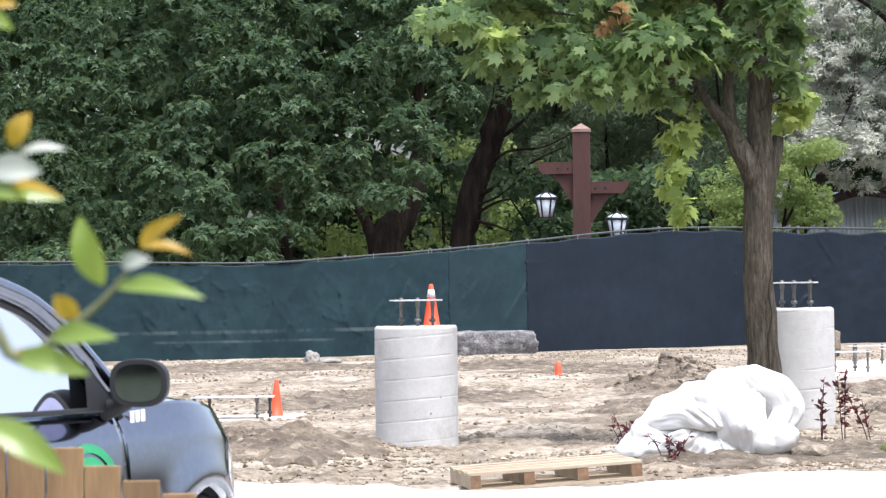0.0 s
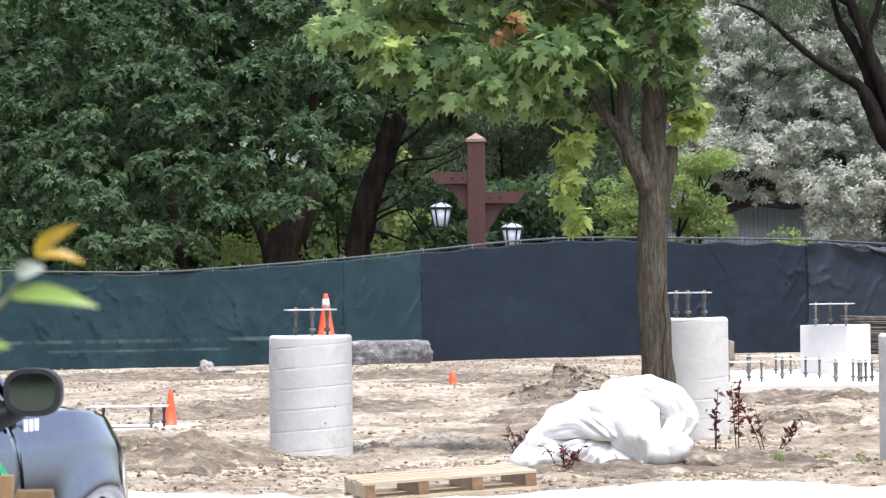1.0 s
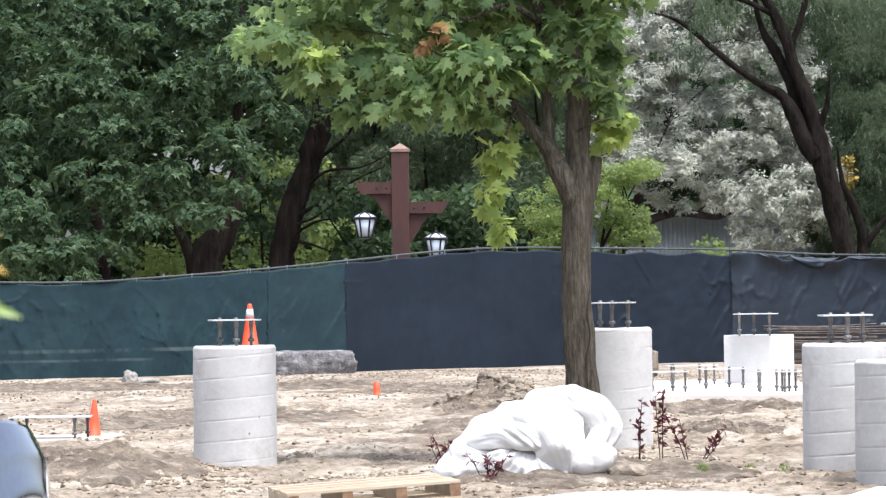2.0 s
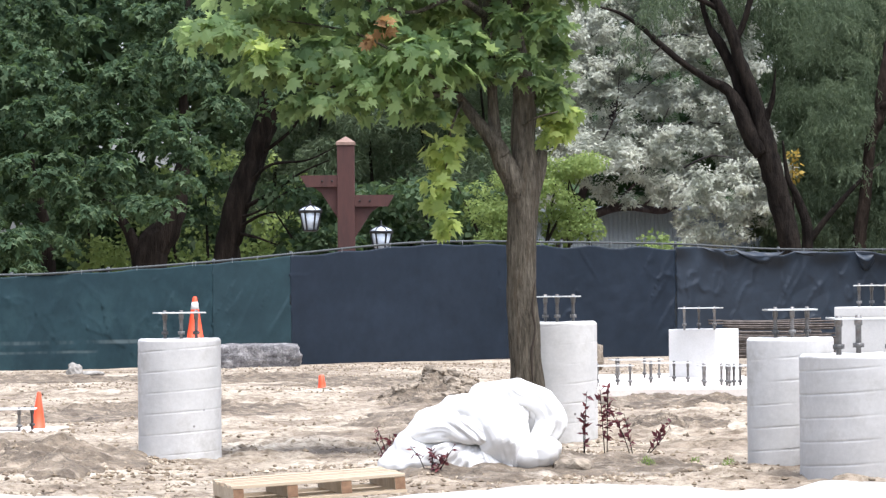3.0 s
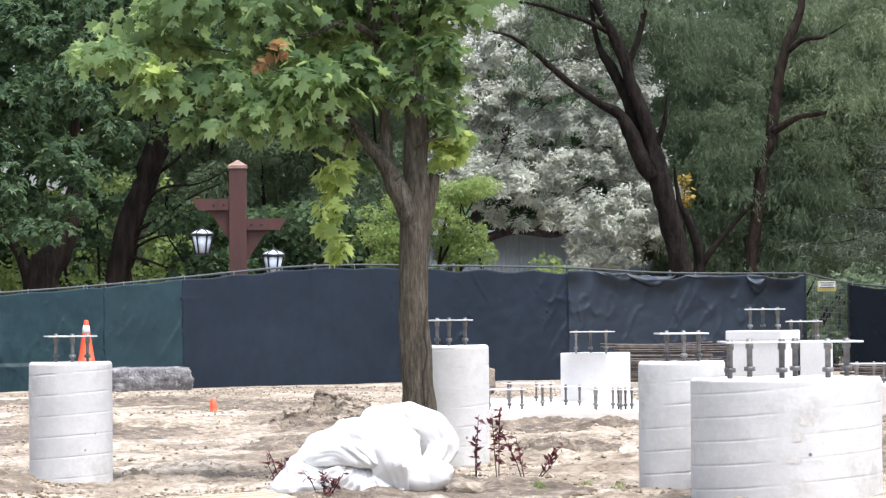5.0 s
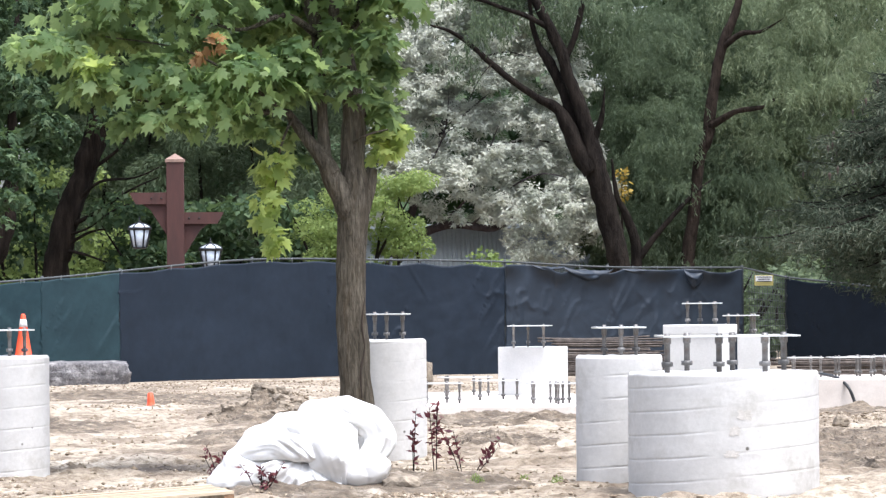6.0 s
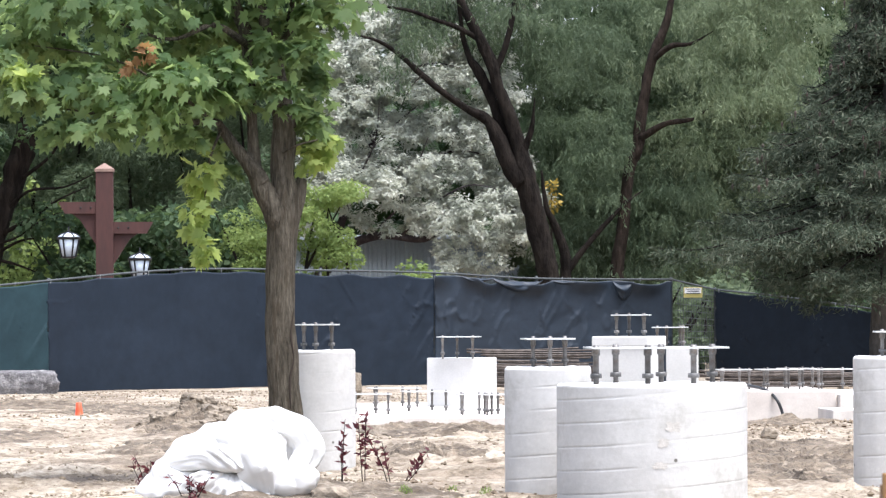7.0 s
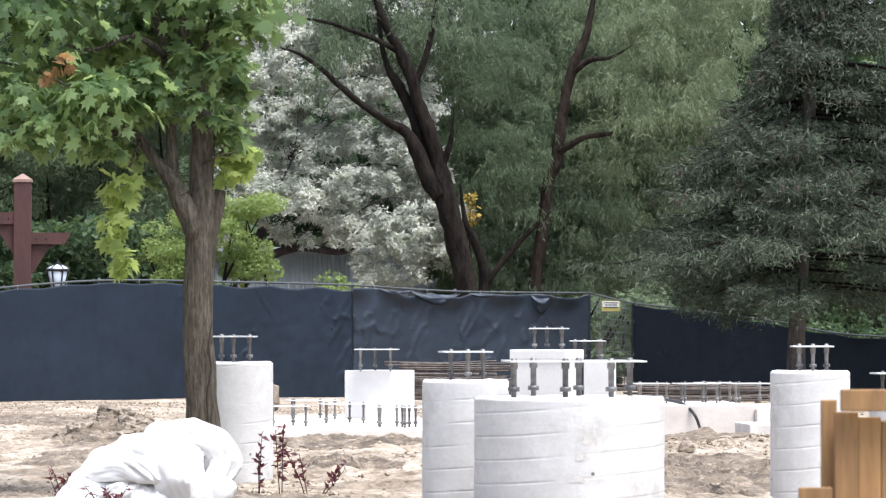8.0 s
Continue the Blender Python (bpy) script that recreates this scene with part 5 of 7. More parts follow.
MAPLE_CLUMPS = [
    ((-2.071, 34.60, 3.579), (0.42, 0.5, 0.22)), ((-1.605, 34.50, 3.286), (0.42, 0.5, 0.24)), ((-1.213, 34.40, 2.951), (0.36, 0.45, 0.15)), ((-1.144, 34.60, 3.376), (0.5, 0.55, 0.25)),
    ((-0.728, 34.50, 3.132), (0.5, 0.5, 0.24)), ((-0.403, 34.60, 3.363), (0.5, 0.6, 0.3)), ((-0.101, 34.90, 3.515), (0.36, 0.45, 0.28)), ((-0.27, 35.50, 2.93), (0.35, 0.3, 0.14)),
    ((-0.107, 35.10, 3.22), (0.35, 0.4, 0.16)), ((0.703, 35.60, 3.423), (0.22, 0.35, 0.34)), ((0.696, 35.50, 3.085), (0.19, 0.26, 0.18)), ((0.76, 35.50, 2.88), (0.16, 0.2, 0.08)), ((0.256, 36.00, 3.526), (0.3, 0.3, 0.25)),
    ((0.42, 34.95, 3.32), (0.24, 0.16, 0.18)), ((0.34, 34.95, 3.27), (0.13, 0.14, 0.08)), ((0.48, 34.95, 3.13), (0.14, 0.12, 0.07)), ((0.68, 35.2, 3.06), (0.15, 0.2, 0.13)), ((0.36, 34.95, 3.66), (0.25, 0.2, 0.2)), ((0.02, 34.95, 3.28), (0.2, 0.2, 0.15)),
    ((-0.05, 35.30, 2.62), (0.14, 0.2, 0.12)), ((-0.412, 34.80, 2.90), (0.22, 0.3, 0.12)), ((0.66, 34.95, 3.62), (0.24, 0.2, 0.2)), ((0.76, 35.2, 3.95), (0.3, 0.3, 0.2)),
    ((-0.705, 36.00, 3.640), (0.6, 0.5, 0.3)), ((-1.651, 35.60, 3.728), (0.6, 0.5, 0.25)), ((0.021, 35.80, 3.902), (0.8, 0.8, 0.4)), ((-1.148, 35.00, 4.056), (1.0, 0.9, 0.4)),
    ((0.407, 35.50, 4.349), (0.9, 1.0, 0.5)), ((-0.440, 35.30, 4.633), (1.1, 1.1, 0.5)), ((0.418, 35.40, 5.193), (0.9, 1.0, 0.5)),
]
SPRAY_CLUMPS = [
    ((-0.232, 35.00, 2.538), (0.15, 0.22, 0.20)), ((-0.283, 34.90, 2.209), (0.12, 0.2, 0.20)), ((-0.203, 34.90, 1.937), (0.09, 0.15, 0.13)),
    ((0.78, 35.40, 2.83), (0.18, 0.18, 0.11)), ((0.70, 35.30, 2.66), (0.10, 0.15, 0.07)), ((-1.687, 34.30, 3.369), (0.16, 0.2, 0.08)),
]
DRY_CLUMPS = [((-0.706, 34.20, 3.519), (0.075, 0.06, 0.07)), ((-0.811, 34.20, 3.413), (0.04, 0.05, 0.04))]
near_maple = tree("maple_tree", (bx, by, 0), "young maple with a split grey-brown trunk and bright green leaves", runs, BARK, MAPLE_CLUMPS, 96, 0.122, MAPLE, LEAF_MAPLE, 21, 18,
                  grow=lambda c, n, k: twig_points(c, n, 6, k, 0.7), droop=1.1, up=0.5, jitter=0.38, spread=0.45)
for k, some in enumerate((SPRAY_CLUMPS[:3], SPRAY_CLUMPS[3:5], SPRAY_CLUMPS[5:])):
    p, o = clump_points(some, 620, 24 + 5 * k, 0.2)
    part("leaf_spray", leaves("leaf_spray", p - np.array((bx, by, 0)), o, 0.13, MAPLE, LEAF_SPRAY, 25 + 5 * k, droop=1.4, up=0.3, jitter=0.5), LEAF_SPRAY, near_maple, "hanging yellow-green leaves")
p, o = clump_points(DRY_CLUMPS, 700, 26, 0.2)
part("dry_leaves", leaves("dry_leaves", p - np.array((bx, by, 0)), o, 0.10, MAPLE, LEAF_DRY, 27, droop=0.9, up=0.4, jitter=0.5), LEAF_DRY, near_maple, "withered orange-brown leaves")
maple = bpy.data.objects["maple_tree"]
crack = limbs("bark_split", [([Vector(p) - Vector((bx, by, 0)) for p in ((0.498, 35.14, 0.605), (0.493, 35.15, 0.840), (0.524, 35.16, 1.027), (0.503, 35.16, 1.215), (0.530, 35.18, 1.450))], [0.006, 0.011, 0.007, 0.010, 0.002])], SPLIT, 8)
part("bark_split", crack, SPLIT, maple, "dark split running up the bark")

# big dark maples behind the fence
runs = [
    ([(-7.29, 96, -0.1), (-7.33, 96, 1.89), (-7.21, 96, 2.4), (-6.95, 96, 2.72), (-6.74, 96, 3.3), (-6.6, 96, 3.94), (-6.51, 96, 4.58), (-6.53, 96, 5.49), (-6.47, 96, 6.65), (-6.38, 96, 8.45)], [0.46, 0.40, 0.386, 0.335, 0.27, 0.193, 0.116, 0.116, 0.09, 0.05]),
    ([(-7.40, 96, 1.7), (-7.53, 96, 2.02), (-7.69, 96, 2.41), (-7.88, 96, 2.82), (-8.14, 96, 3.16), (-8.42, 96, 3.55), (-8.9, 96, 4.36)], [0.28, 0.232, 0.142, 0.116, 0.116, 0.09, 0.05]),
    ([(-9.6, 95, 0.0), (-9.55, 95, 2.2), (-9.8, 95, 3.6), (-10.4, 95, 6.5)], [0.2, 0.16, 0.12, 0.05]),
]


def wall_of_clumps(t_x0, t_x1, z0, z1, d0, d1, count, radius, seed, skip=None, slope=0.0, flat=0.62):
    """Clumps in a leafy face; with slope it leans back as it rises."""
    r = np.random.default_rng(seed)
    out = []
    while len(out) < count:
        x, z, d = r.uniform(t_x0, t_x1), r.uniform(z0, z1), r.uniform(d0, d1)
        d += slope * (z - z0)
        if skip and skip(x, z, d):
            continue
        q = radius * r.uniform(0.55, 1.4)
        out.append(((x, d, z), (q, q, q * flat)))
    return out


XL, XT1, XT2 = -18.059, -8.406, -4.785
ZF = 1.9


def gap_one(x, z, d):
    # open space round the forked and the leaning trunks, below the hanging branches
    if -8.75 < x * 93 / d < -6.3 and z < 3.05 + 0.2 * math.sin(5 * x):
        return True
    return x * 96 / d > -6.5 and z < 3.3 + 0.3 * math.sin(4 * x) + max(0.0, x + 6.3) * 2.4


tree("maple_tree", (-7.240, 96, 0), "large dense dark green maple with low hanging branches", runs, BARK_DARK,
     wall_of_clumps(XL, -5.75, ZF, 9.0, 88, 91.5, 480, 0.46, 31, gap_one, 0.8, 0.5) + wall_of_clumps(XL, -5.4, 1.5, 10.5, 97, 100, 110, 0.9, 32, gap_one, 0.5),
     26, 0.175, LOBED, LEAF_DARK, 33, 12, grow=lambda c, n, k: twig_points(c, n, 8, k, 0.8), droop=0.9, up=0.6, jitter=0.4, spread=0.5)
runs = [
    ([(-5.76, 98, -0.1), (-5.71, 98, 2.11), (-5.58, 98, 2.66), (-5.45, 98, 3.31), (-5.26, 98, 3.84), (-5.02, 98, 4.36), (-4.93, 98, 4.78), (-4.78, 98, 5.14), (-4.61, 98, 5.73), (-4.37, 98, 6.45), (-4.02, 98, 7.5), (-3.74, 98, 8.81)], [0.34, 0.289, 0.302, 0.302, 0.282, 0.263, 0.289, 0.282, 0.289, 0.25, 0.197, 0.09]),
    ([(-5.35, 97.9, 3.2), (-4.58, 97.5, 3.58), (-3.92, 97.2, 4.01), (-3.26, 97, 4.29)], [0.06, 0.035, 0.025, 0.012]),
    ([(-5.18, 97.9, 3.75), (-4.64, 97.5, 4.21), (-3.79, 97.2, 4.3), (-3.13, 97, 4.58)], [0.055, 0.035, 0.022, 0.012]),
    ([(-4.90, 97.9, 4.45), (-4.24, 97.5, 4.92), (-3.97, 97.3, 5.24), (-3.77, 97, 5.63)], [0.055, 0.035, 0.028, 0.015]),
    ([(-5.50, 97.9, 2.65), (-4.99, 97.5, 2.54), (-4.47, 97.3, 2.35)], [0.05, 0.03, 0.012]),
    ([(-5.45, 97.9, 2.75), (-4.85, 97.5, 3.06), (-4.33, 97.3, 3.13)], [0.05, 0.03, 0.012]),
    ([(-5.40, 97.9, 3.0), (-4.9, 97.4, 3.15), (-4.2, 97.2, 3.6), (-3.6, 97, 3.75)], [0.04, 0.025, 0.018, 0.01]),
]
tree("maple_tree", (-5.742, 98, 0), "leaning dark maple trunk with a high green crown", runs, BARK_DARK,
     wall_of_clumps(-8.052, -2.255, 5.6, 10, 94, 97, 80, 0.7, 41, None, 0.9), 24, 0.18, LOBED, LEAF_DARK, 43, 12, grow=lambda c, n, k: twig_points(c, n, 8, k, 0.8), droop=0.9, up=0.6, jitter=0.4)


def shrubbery(label, x0, x1, z0, z1, d0, d1, count, radius, density, size, shape, leaf, seed, name="shrub", **kw):
    """A thicket: stems and leaf clumps."""
    xc, dc = (x0 + x1) / 2, (d0 + d1) / 2
    r = random.Random(seed)
    runs = []
    for k in range(7):
        sx = x0 + (x1 - x0) * (k + 0.5) / 7
        runs.append(([(sx, dc, -0.1), (sx + r.uniform(-0.3, 0.3), dc, z1 * 0.4), (sx + r.uniform(-0.8, 0.8), dc + r.uniform(-0.5, 0.5), z1 * 0.9)], [0.06, 0.045, 0.012]))
    return tree(name, (xc, dc, 0), label, runs, BARK_BROWN, wall_of_clumps(x0, x1, z0, z1, d0, d1, count, radius, seed), density, size, shape, leaf, seed + 1, 8, "shrubs", **kw)


shrubbery("sunlit green undergrowth beneath the maples", -9.670, -3.509, 0.6, 4.6, 101, 105, 60, 0.55, 200, 0.17, OVAL, LEAF_YELLOW, 51)
shrubbery("dark green thicket behind the lamp post", -4.313, 0.640, 0.8, 3.6, 97, 101, 80, 0.5, 260, 0.2, OVAL, LEAF_DARK, 52)
shrubbery("green willow thicket behind the lamp post", -5.530, 1.122, 2.5, 9.5, 104, 109, 150, 0.75, 330, 0.20, LANCE, LEAF_WILLOW, 53)
shrubbery("bright yellow-green bush by the grey shed", -0.027, 2.782, 0.8, 4.3, 96, 98, 120, 0.30, 900, 0.085, OVAL, LEAF_YELLOW, 54)
shrubbery("low green bush before the grey shed", 3.667, 4.773, 0.6, 2.4, 96, 98, 14, 0.3, 300, 0.14, OVAL, LEAF_YELLOW, 55)
shrubbery("dim green undergrowth beneath the willow", 7.336, 12.836, 0.5, 4.2, 106, 111, 80, 0.6, 240, 0.25, OVAL, LEAF_WILLOW, 56)
shrubbery("green undergrowth seen through the fence gap", 10.005, 11.582, 0.1, 2.2, 94, 98, 30, 0.4, 300, 0.16, OVAL, LEAF_WILLOW, 57)
shrubbery("sunlit undergrowth beyond the far fence", 14.537, 19.932, 0.3, 3.0, 98, 104, 34, 0.5, 330, 0.13, OVAL, LEAF_DARK, 58)

# silver-leaved tree: brushy shoots on purplish limbs
runs = [
    ([(2.274, 107, -0.1), (2.274, 107, 2.16), (2.707, 106.6, 2.884), (3.703, 105.8, 3.30), (4.834, 105.2, 3.20), (5.527, 105.0, 3.581)], [0.5, 0.42, 0.3, 0.24, 0.2, 0.06]),
    ([(2.45, 107, 2.4), (2.996, 106.8, 4.187), (3.718, 107.4, 6.072), (4.297, 109, 8.250), (4.876, 110, 11.157)], [0.26, 0.22, 0.18, 0.13, 0.05]),
    ([(3.05, 106.7, 4.3), (4.278, 105.6, 5.0), (5.696, 105, 5.4), (6.816, 104.6, 5.1)], [0.12, 0.1, 0.07, 0.02]),
    ([(3.5, 106, 3.3), (4.2, 105, 4.0), (4.6, 104.4, 4.9), (4.9, 104, 5.7)], [0.09, 0.07, 0.05, 0.02]),
    ([(4.3, 105.4, 3.3), (5.1, 104.6, 4.1), (5.9, 104, 4.5), (6.6, 103.8, 4.4)], [0.08, 0.06, 0.04, 0.015]),
    ([(2.9, 106.8, 3.9), (3.2, 105.4, 4.7), (3.6, 104.6, 5.6), (3.7, 104.2, 6.6)], [0.09, 0.07, 0.04, 0.015]),
    ([(4.0, 106.2, 7.2), (5.0, 105.4, 7.6), (6.0, 104.8, 7.4)], [0.07, 0.05, 0.015]),
    ([(3.4, 106.5, 5.3), (4.4, 105.2, 6.3), (5.3, 104.8, 6.9)], [0.07, 0.05, 0.015]),
]


def silver_gap(x, z, d):
    # arched outline, low edge above the shed, a thin place over the arching limb
    q = (x - 4.834) / 3.084
    if z > 8.5:
        return False
    if abs(x - 3.3) < 0.9 and 2.9 < z < 4.2 - 0.3 * abs(x - 3.3) and math.sin(17 * x + 9 * z) < 0.55:
        return True
    if z > 4.4 and x > 7.4 - 0.12 * (z - 4.4):
        return True
    return abs(q) > 1 or z < 3.232 - 0.1 * math.sin(2.5 * x) - (0.9 if 0.08 < q < 0.62 else 0.45 if q >= 0.62 else 0)


tree("silver_tree", (2.274, 107, 0), "broad silver-leaved tree with a low arching limb", runs, BARK_PURPLE,
     wall_of_clumps(1.752, 7.929, 2.0, 10, 102.5, 104.5, 600, 0.31, 61, silver_gap, 0.35, 0.8) + wall_of_clumps(1.752, 7.929, 3.0, 9.5, 105.5, 107, 60, 0.5, 66, silver_gap, 0.3, 0.8), 88, 0.122, LANCE2, LEAF_SILVER, 63, 8,
     girth=0.45, grow=lambda c, n, k: twig_points(c, n, 10, k, -0.35, 0.8), droop=-0.1, up=0.9, jitter=0.4, spread=0.5)

# willow with dark forked trunk
runs = [
    ([(7.75, 101, -0.1), (7.71, 101, 1.44), (7.63, 101, 2.28), (7.39, 101, 3.34), (7.23, 101, 4.02), (7.06, 101, 4.7), (6.99, 101, 5.11), (6.73, 101, 6.06), (6.46, 101, 6.74), (6.26, 101, 7.42), (5.93, 101, 8.1), (5.59, 101, 8.78), (5.36, 101, 9.6), (5.13, 101, 10.82)], [0.42, 0.40, 0.36, 0.355, 0.36, 0.35, 0.295, 0.23, 0.19, 0.21, 0.176, 0.135, 0.108, 0.05]),
    ([(7.0, 100.95, 4.45), (6.72, 101, 4.91), (6.45, 101, 5.52), (6.18, 101, 5.98), (5.77, 100.9, 6.2), (5.36, 100.8, 6.46), (4.89, 100.7, 6.8), (4.48, 100.6, 7.16), (4.07, 100.5, 7.51), (3.59, 100.3, 7.82), (3.12, 100.1, 7.95)], [0.33, 0.30, 0.25, 0.19, 0.135, 0.108, 0.108, 0.10, 0.08, 0.06, 0.027]),
    ([(6.64, 101.2, 5.39), (6.36, 101.2, 6.34), (6.03, 101.2, 7.09), (5.77, 101.2, 7.5), (5.6, 101.2, 8.12), (5.47, 101.2, 9.34)], [0.176, 0.163, 0.19, 0.11, 0.08, 0.05]),
    ([(6.34, 101, 7.05), (6.61, 101, 7.69), (6.75, 101, 8.23), (6.86, 101, 8.78), (7.03, 101, 9.86)], [0.12, 0.102, 0.102, 0.102, 0.05]),
    ([(5.95, 101, 7.95), (5.44, 100.8, 8.2), (4.89, 100.6, 8.38), (4.26, 100.4, 8.58), (3.39, 100.2, 8.69)], [0.10, 0.08, 0.067, 0.06, 0.027]),
    ([(7.02, 101, 5.1), (7.22, 100.8, 5.71), (7.27, 100.7, 6.1), (7.3, 100.6, 6.5)], [0.14, 0.088, 0.05, 0.01]),
    ([(8.09, 102, -0.1), (8.13, 102, 2.29), (8.1, 102, 2.81), (7.89, 102, 3.43), (7.67, 102, 3.91), (7.55, 102, 4.8)], [0.22, 0.19, 0.175, 0.13, 0.09, 0.03]),
    ([(8.14, 102, 2.3), (8.56, 102, 2.87), (9.04, 102, 3.42), (9.57, 102, 3.96), (10.01, 102, 4.3)], [0.13, 0.10, 0.08, 0.06, 0.015]),
    ([(4.6, 100.6, 7.05), (4.3, 100.3, 6.7), (4.0, 100.1, 6.1)], [0.03, 0.02, 0.008]),
]
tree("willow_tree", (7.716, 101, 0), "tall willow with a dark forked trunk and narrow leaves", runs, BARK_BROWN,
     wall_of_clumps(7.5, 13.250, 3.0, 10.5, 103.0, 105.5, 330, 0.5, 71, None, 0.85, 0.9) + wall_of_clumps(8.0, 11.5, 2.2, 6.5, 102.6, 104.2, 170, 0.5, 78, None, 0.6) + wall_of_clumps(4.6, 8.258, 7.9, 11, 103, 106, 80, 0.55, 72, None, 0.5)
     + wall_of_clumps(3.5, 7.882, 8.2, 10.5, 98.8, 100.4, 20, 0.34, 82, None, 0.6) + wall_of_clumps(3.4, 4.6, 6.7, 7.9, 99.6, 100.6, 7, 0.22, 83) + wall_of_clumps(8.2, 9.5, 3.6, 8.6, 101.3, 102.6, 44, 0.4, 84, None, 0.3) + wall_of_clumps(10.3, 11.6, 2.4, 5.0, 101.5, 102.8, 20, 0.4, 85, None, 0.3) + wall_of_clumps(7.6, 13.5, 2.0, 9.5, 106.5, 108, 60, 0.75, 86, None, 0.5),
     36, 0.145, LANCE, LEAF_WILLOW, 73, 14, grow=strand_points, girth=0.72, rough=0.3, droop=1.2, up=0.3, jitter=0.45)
runs = [
    ([(9.42, 103, -0.1), (9.47, 103, 2.29), (9.62, 103, 3.37), (9.69, 103, 4.06), (9.8, 103, 4.89), (9.98, 103, 5.33), (10.05, 103, 5.86), (10.2, 103, 6.83), (10.35, 103, 7.52), (10.56, 103, 8.05), (10.77, 103, 8.63), (11.02, 103, 10.02)], [0.25, 0.214, 0.18, 0.173, 0.166, 0.186, 0.193, 0.152, 0.152, 0.152, 0.11, 0.05]),
    ([(10.04, 102.95, 5.6), (10.64, 102.6, 5.95), (11.31, 102.4, 6.06), (11.78, 102.2, 6.39), (12.3, 102, 6.5)], [0.12, 0.089, 0.062, 0.034, 0.008]),
    ([(10.34, 103, 7.5), (10.8, 102.7, 7.85), (11.27, 102.5, 7.9), (11.8, 102.3, 8.2)], [0.10, 0.09, 0.05, 0.008]),
]
tree("willow_tree", (9.440, 103, 0), "willow with a brown trunk and pale green hanging leaves", runs, BARK_MID,
     wall_of_clumps(10.5, 14.818, 5.0, 10.5, 103.6, 105.4, 170, 0.46, 75, None, 0.5, 0.8) + wall_of_clumps(11.3, 15.6, 6.3, 10.5, 99.5, 102, 120, 0.42, 79, None, 0.6, 0.8) + wall_of_clumps(10.5, 13.417, 2.2, 6, 103.5, 106, 60, 0.6, 76),
     36, 0.15, LANCE, LEAF_WILLOW_PALE, 77, 14, grow=strand_points, girth=0.8, rough=0.3, droop=1.1, up=0.4, jitter=0.45)


# ---- spruce: drooping tiers of needled boughs ----
def spruce():
    x, y = 12.690, 82.00
    r = random.Random(9)
    runs = [([(x, y, -0.1), (x, y, 1.2), (x + 0.25, y, 6), (x + 0.3, y, 14)], [0.22, 0.175, 0.15, 0.03])]
    P, O = [], []
    rr = np.random.default_rng(12)
    for k in range(270):
        z = 1.75 + 9.5 * (k / 270)
        a = r.uniform(0, math.tau)
        L = min(max(4.2 - 0.62 * (z - 2.8), 0.8), 4.3) * r.uniform(0.75, 1.08) * (1 + 0.9 * max(0.0, math.cos(a)) * min(1, z / 6)) * (1 - max(0.0, -math.cos(a)) * (0.42 * min(1.0, max(0.0, (z - 3.6) / 3)) + 0.6 * max(0.0, min(1.0, (2.7 - z) * 1.2))))
        d = Vector((math.cos(a), math.sin(a), 0))
        s = Vector((x + 0.05 * z / 2, y, z + 0.3))
        pts = [s, s + d * L * 0.45 + Vector((0, 0, -0.12)), s + d * L * 0.8 + Vector((0, 0, -0.42)), s + d * L + Vector((0, 0, -0.38))]
        runs.append((pts, [0.035, 0.025, 0.015, 0.006]))
        n = int(250 * L) + 80
        q = rr.uniform(0.12, 1.0, n) ** 0.8
        along_ = np.interp(q, [0, 0.45, 0.8, 1.0], [0, 0.45, 0.8, 1.0])
        zz = np.interp(q, [0, 0.45, 0.8, 1.0], [0, -0.12, -0.42, -0.38])
        wide = 0.55 * np.sqrt(np.clip(1.05 - q, 0, 1)) + 0.12
        lat = rr.uniform(-1, 1, n) * wide
        base = np.array(s)[None] + np.outer(along_ * L, np.array(d)) + np.outer(lat, np.array((-d.y, d.x, 0)))
        base[:, 2] += zz - 0.25 * np.abs(lat) - rr.uniform(-0.1, 0.5, n) * rr.uniform(0, 1, n)
        P.append(base)
        O.append(unit(np.outer(np.ones(n), np.array(d)) * 0.8 + np.outer(np.sign(lat), np.array((-d.y, d.x, 0))) * 0.6 + rr.normal(0, 0.25, (n, 3))))
    ob = thing("spruce_tree", (x, y, 0), "dense dark spruce with drooping needled boughs", "tree")
    o = Vector((x, y, 0))
    part("trunk", limbs("trunk", [([Vector(p) - o for p in pts], rad) for pts, rad in runs[:1]], BARK_GREY, 12), BARK_GREY, ob)
    part("limb", limbs("limb", [([p - o for p in pts], rad) for pts, rad in runs[1:]], BARK_BROWN, 5), BARK_BROWN, ob)
    part("crown", leaves("crown", np.concatenate(P) - np.array(o), np.concatenate(O), 0.13, NEEDLE, LEAF_SPRUCE, 13, up=0.4, droop=0.3, jitter=0.8, spread=0.5), LEAF_SPRUCE, ob)
    tips = [pts[2].lerp(pts[3], r.random()) + Vector((r.uniform(-0.25, 0.25), r.uniform(-0.2, 0.2), r.uniform(-0.25, -0.02))) for pts, rad in runs[60:] for _ in range(2)]
    cv, ct = [], []
    for p in tips:
        q, t = p - o, 0.032 * r.uniform(0.7, 1.3)
        n0 = len(cv)
        cv += [q + Vector((0, 0, 0.05)), q + Vector((t, 0, 0)), q + Vector((0, t, 0)), q + Vector((-t, 0, 0)), q + Vector((0, -t, 0)), q + Vector((0, 0, -0.13))]
        for m in range(4):
            ct += [(n0, n0 + 1 + m, n0 + 1 + (m + 1) % 4), (n0 + 5, n0 + 1 + (m + 1) % 4, n0 + 1 + m)]
    part("cones", mesh_from("cones", cv, ct, CONE_BROWN), CONE_BROWN, ob, "hanging brown cones")


spruce()

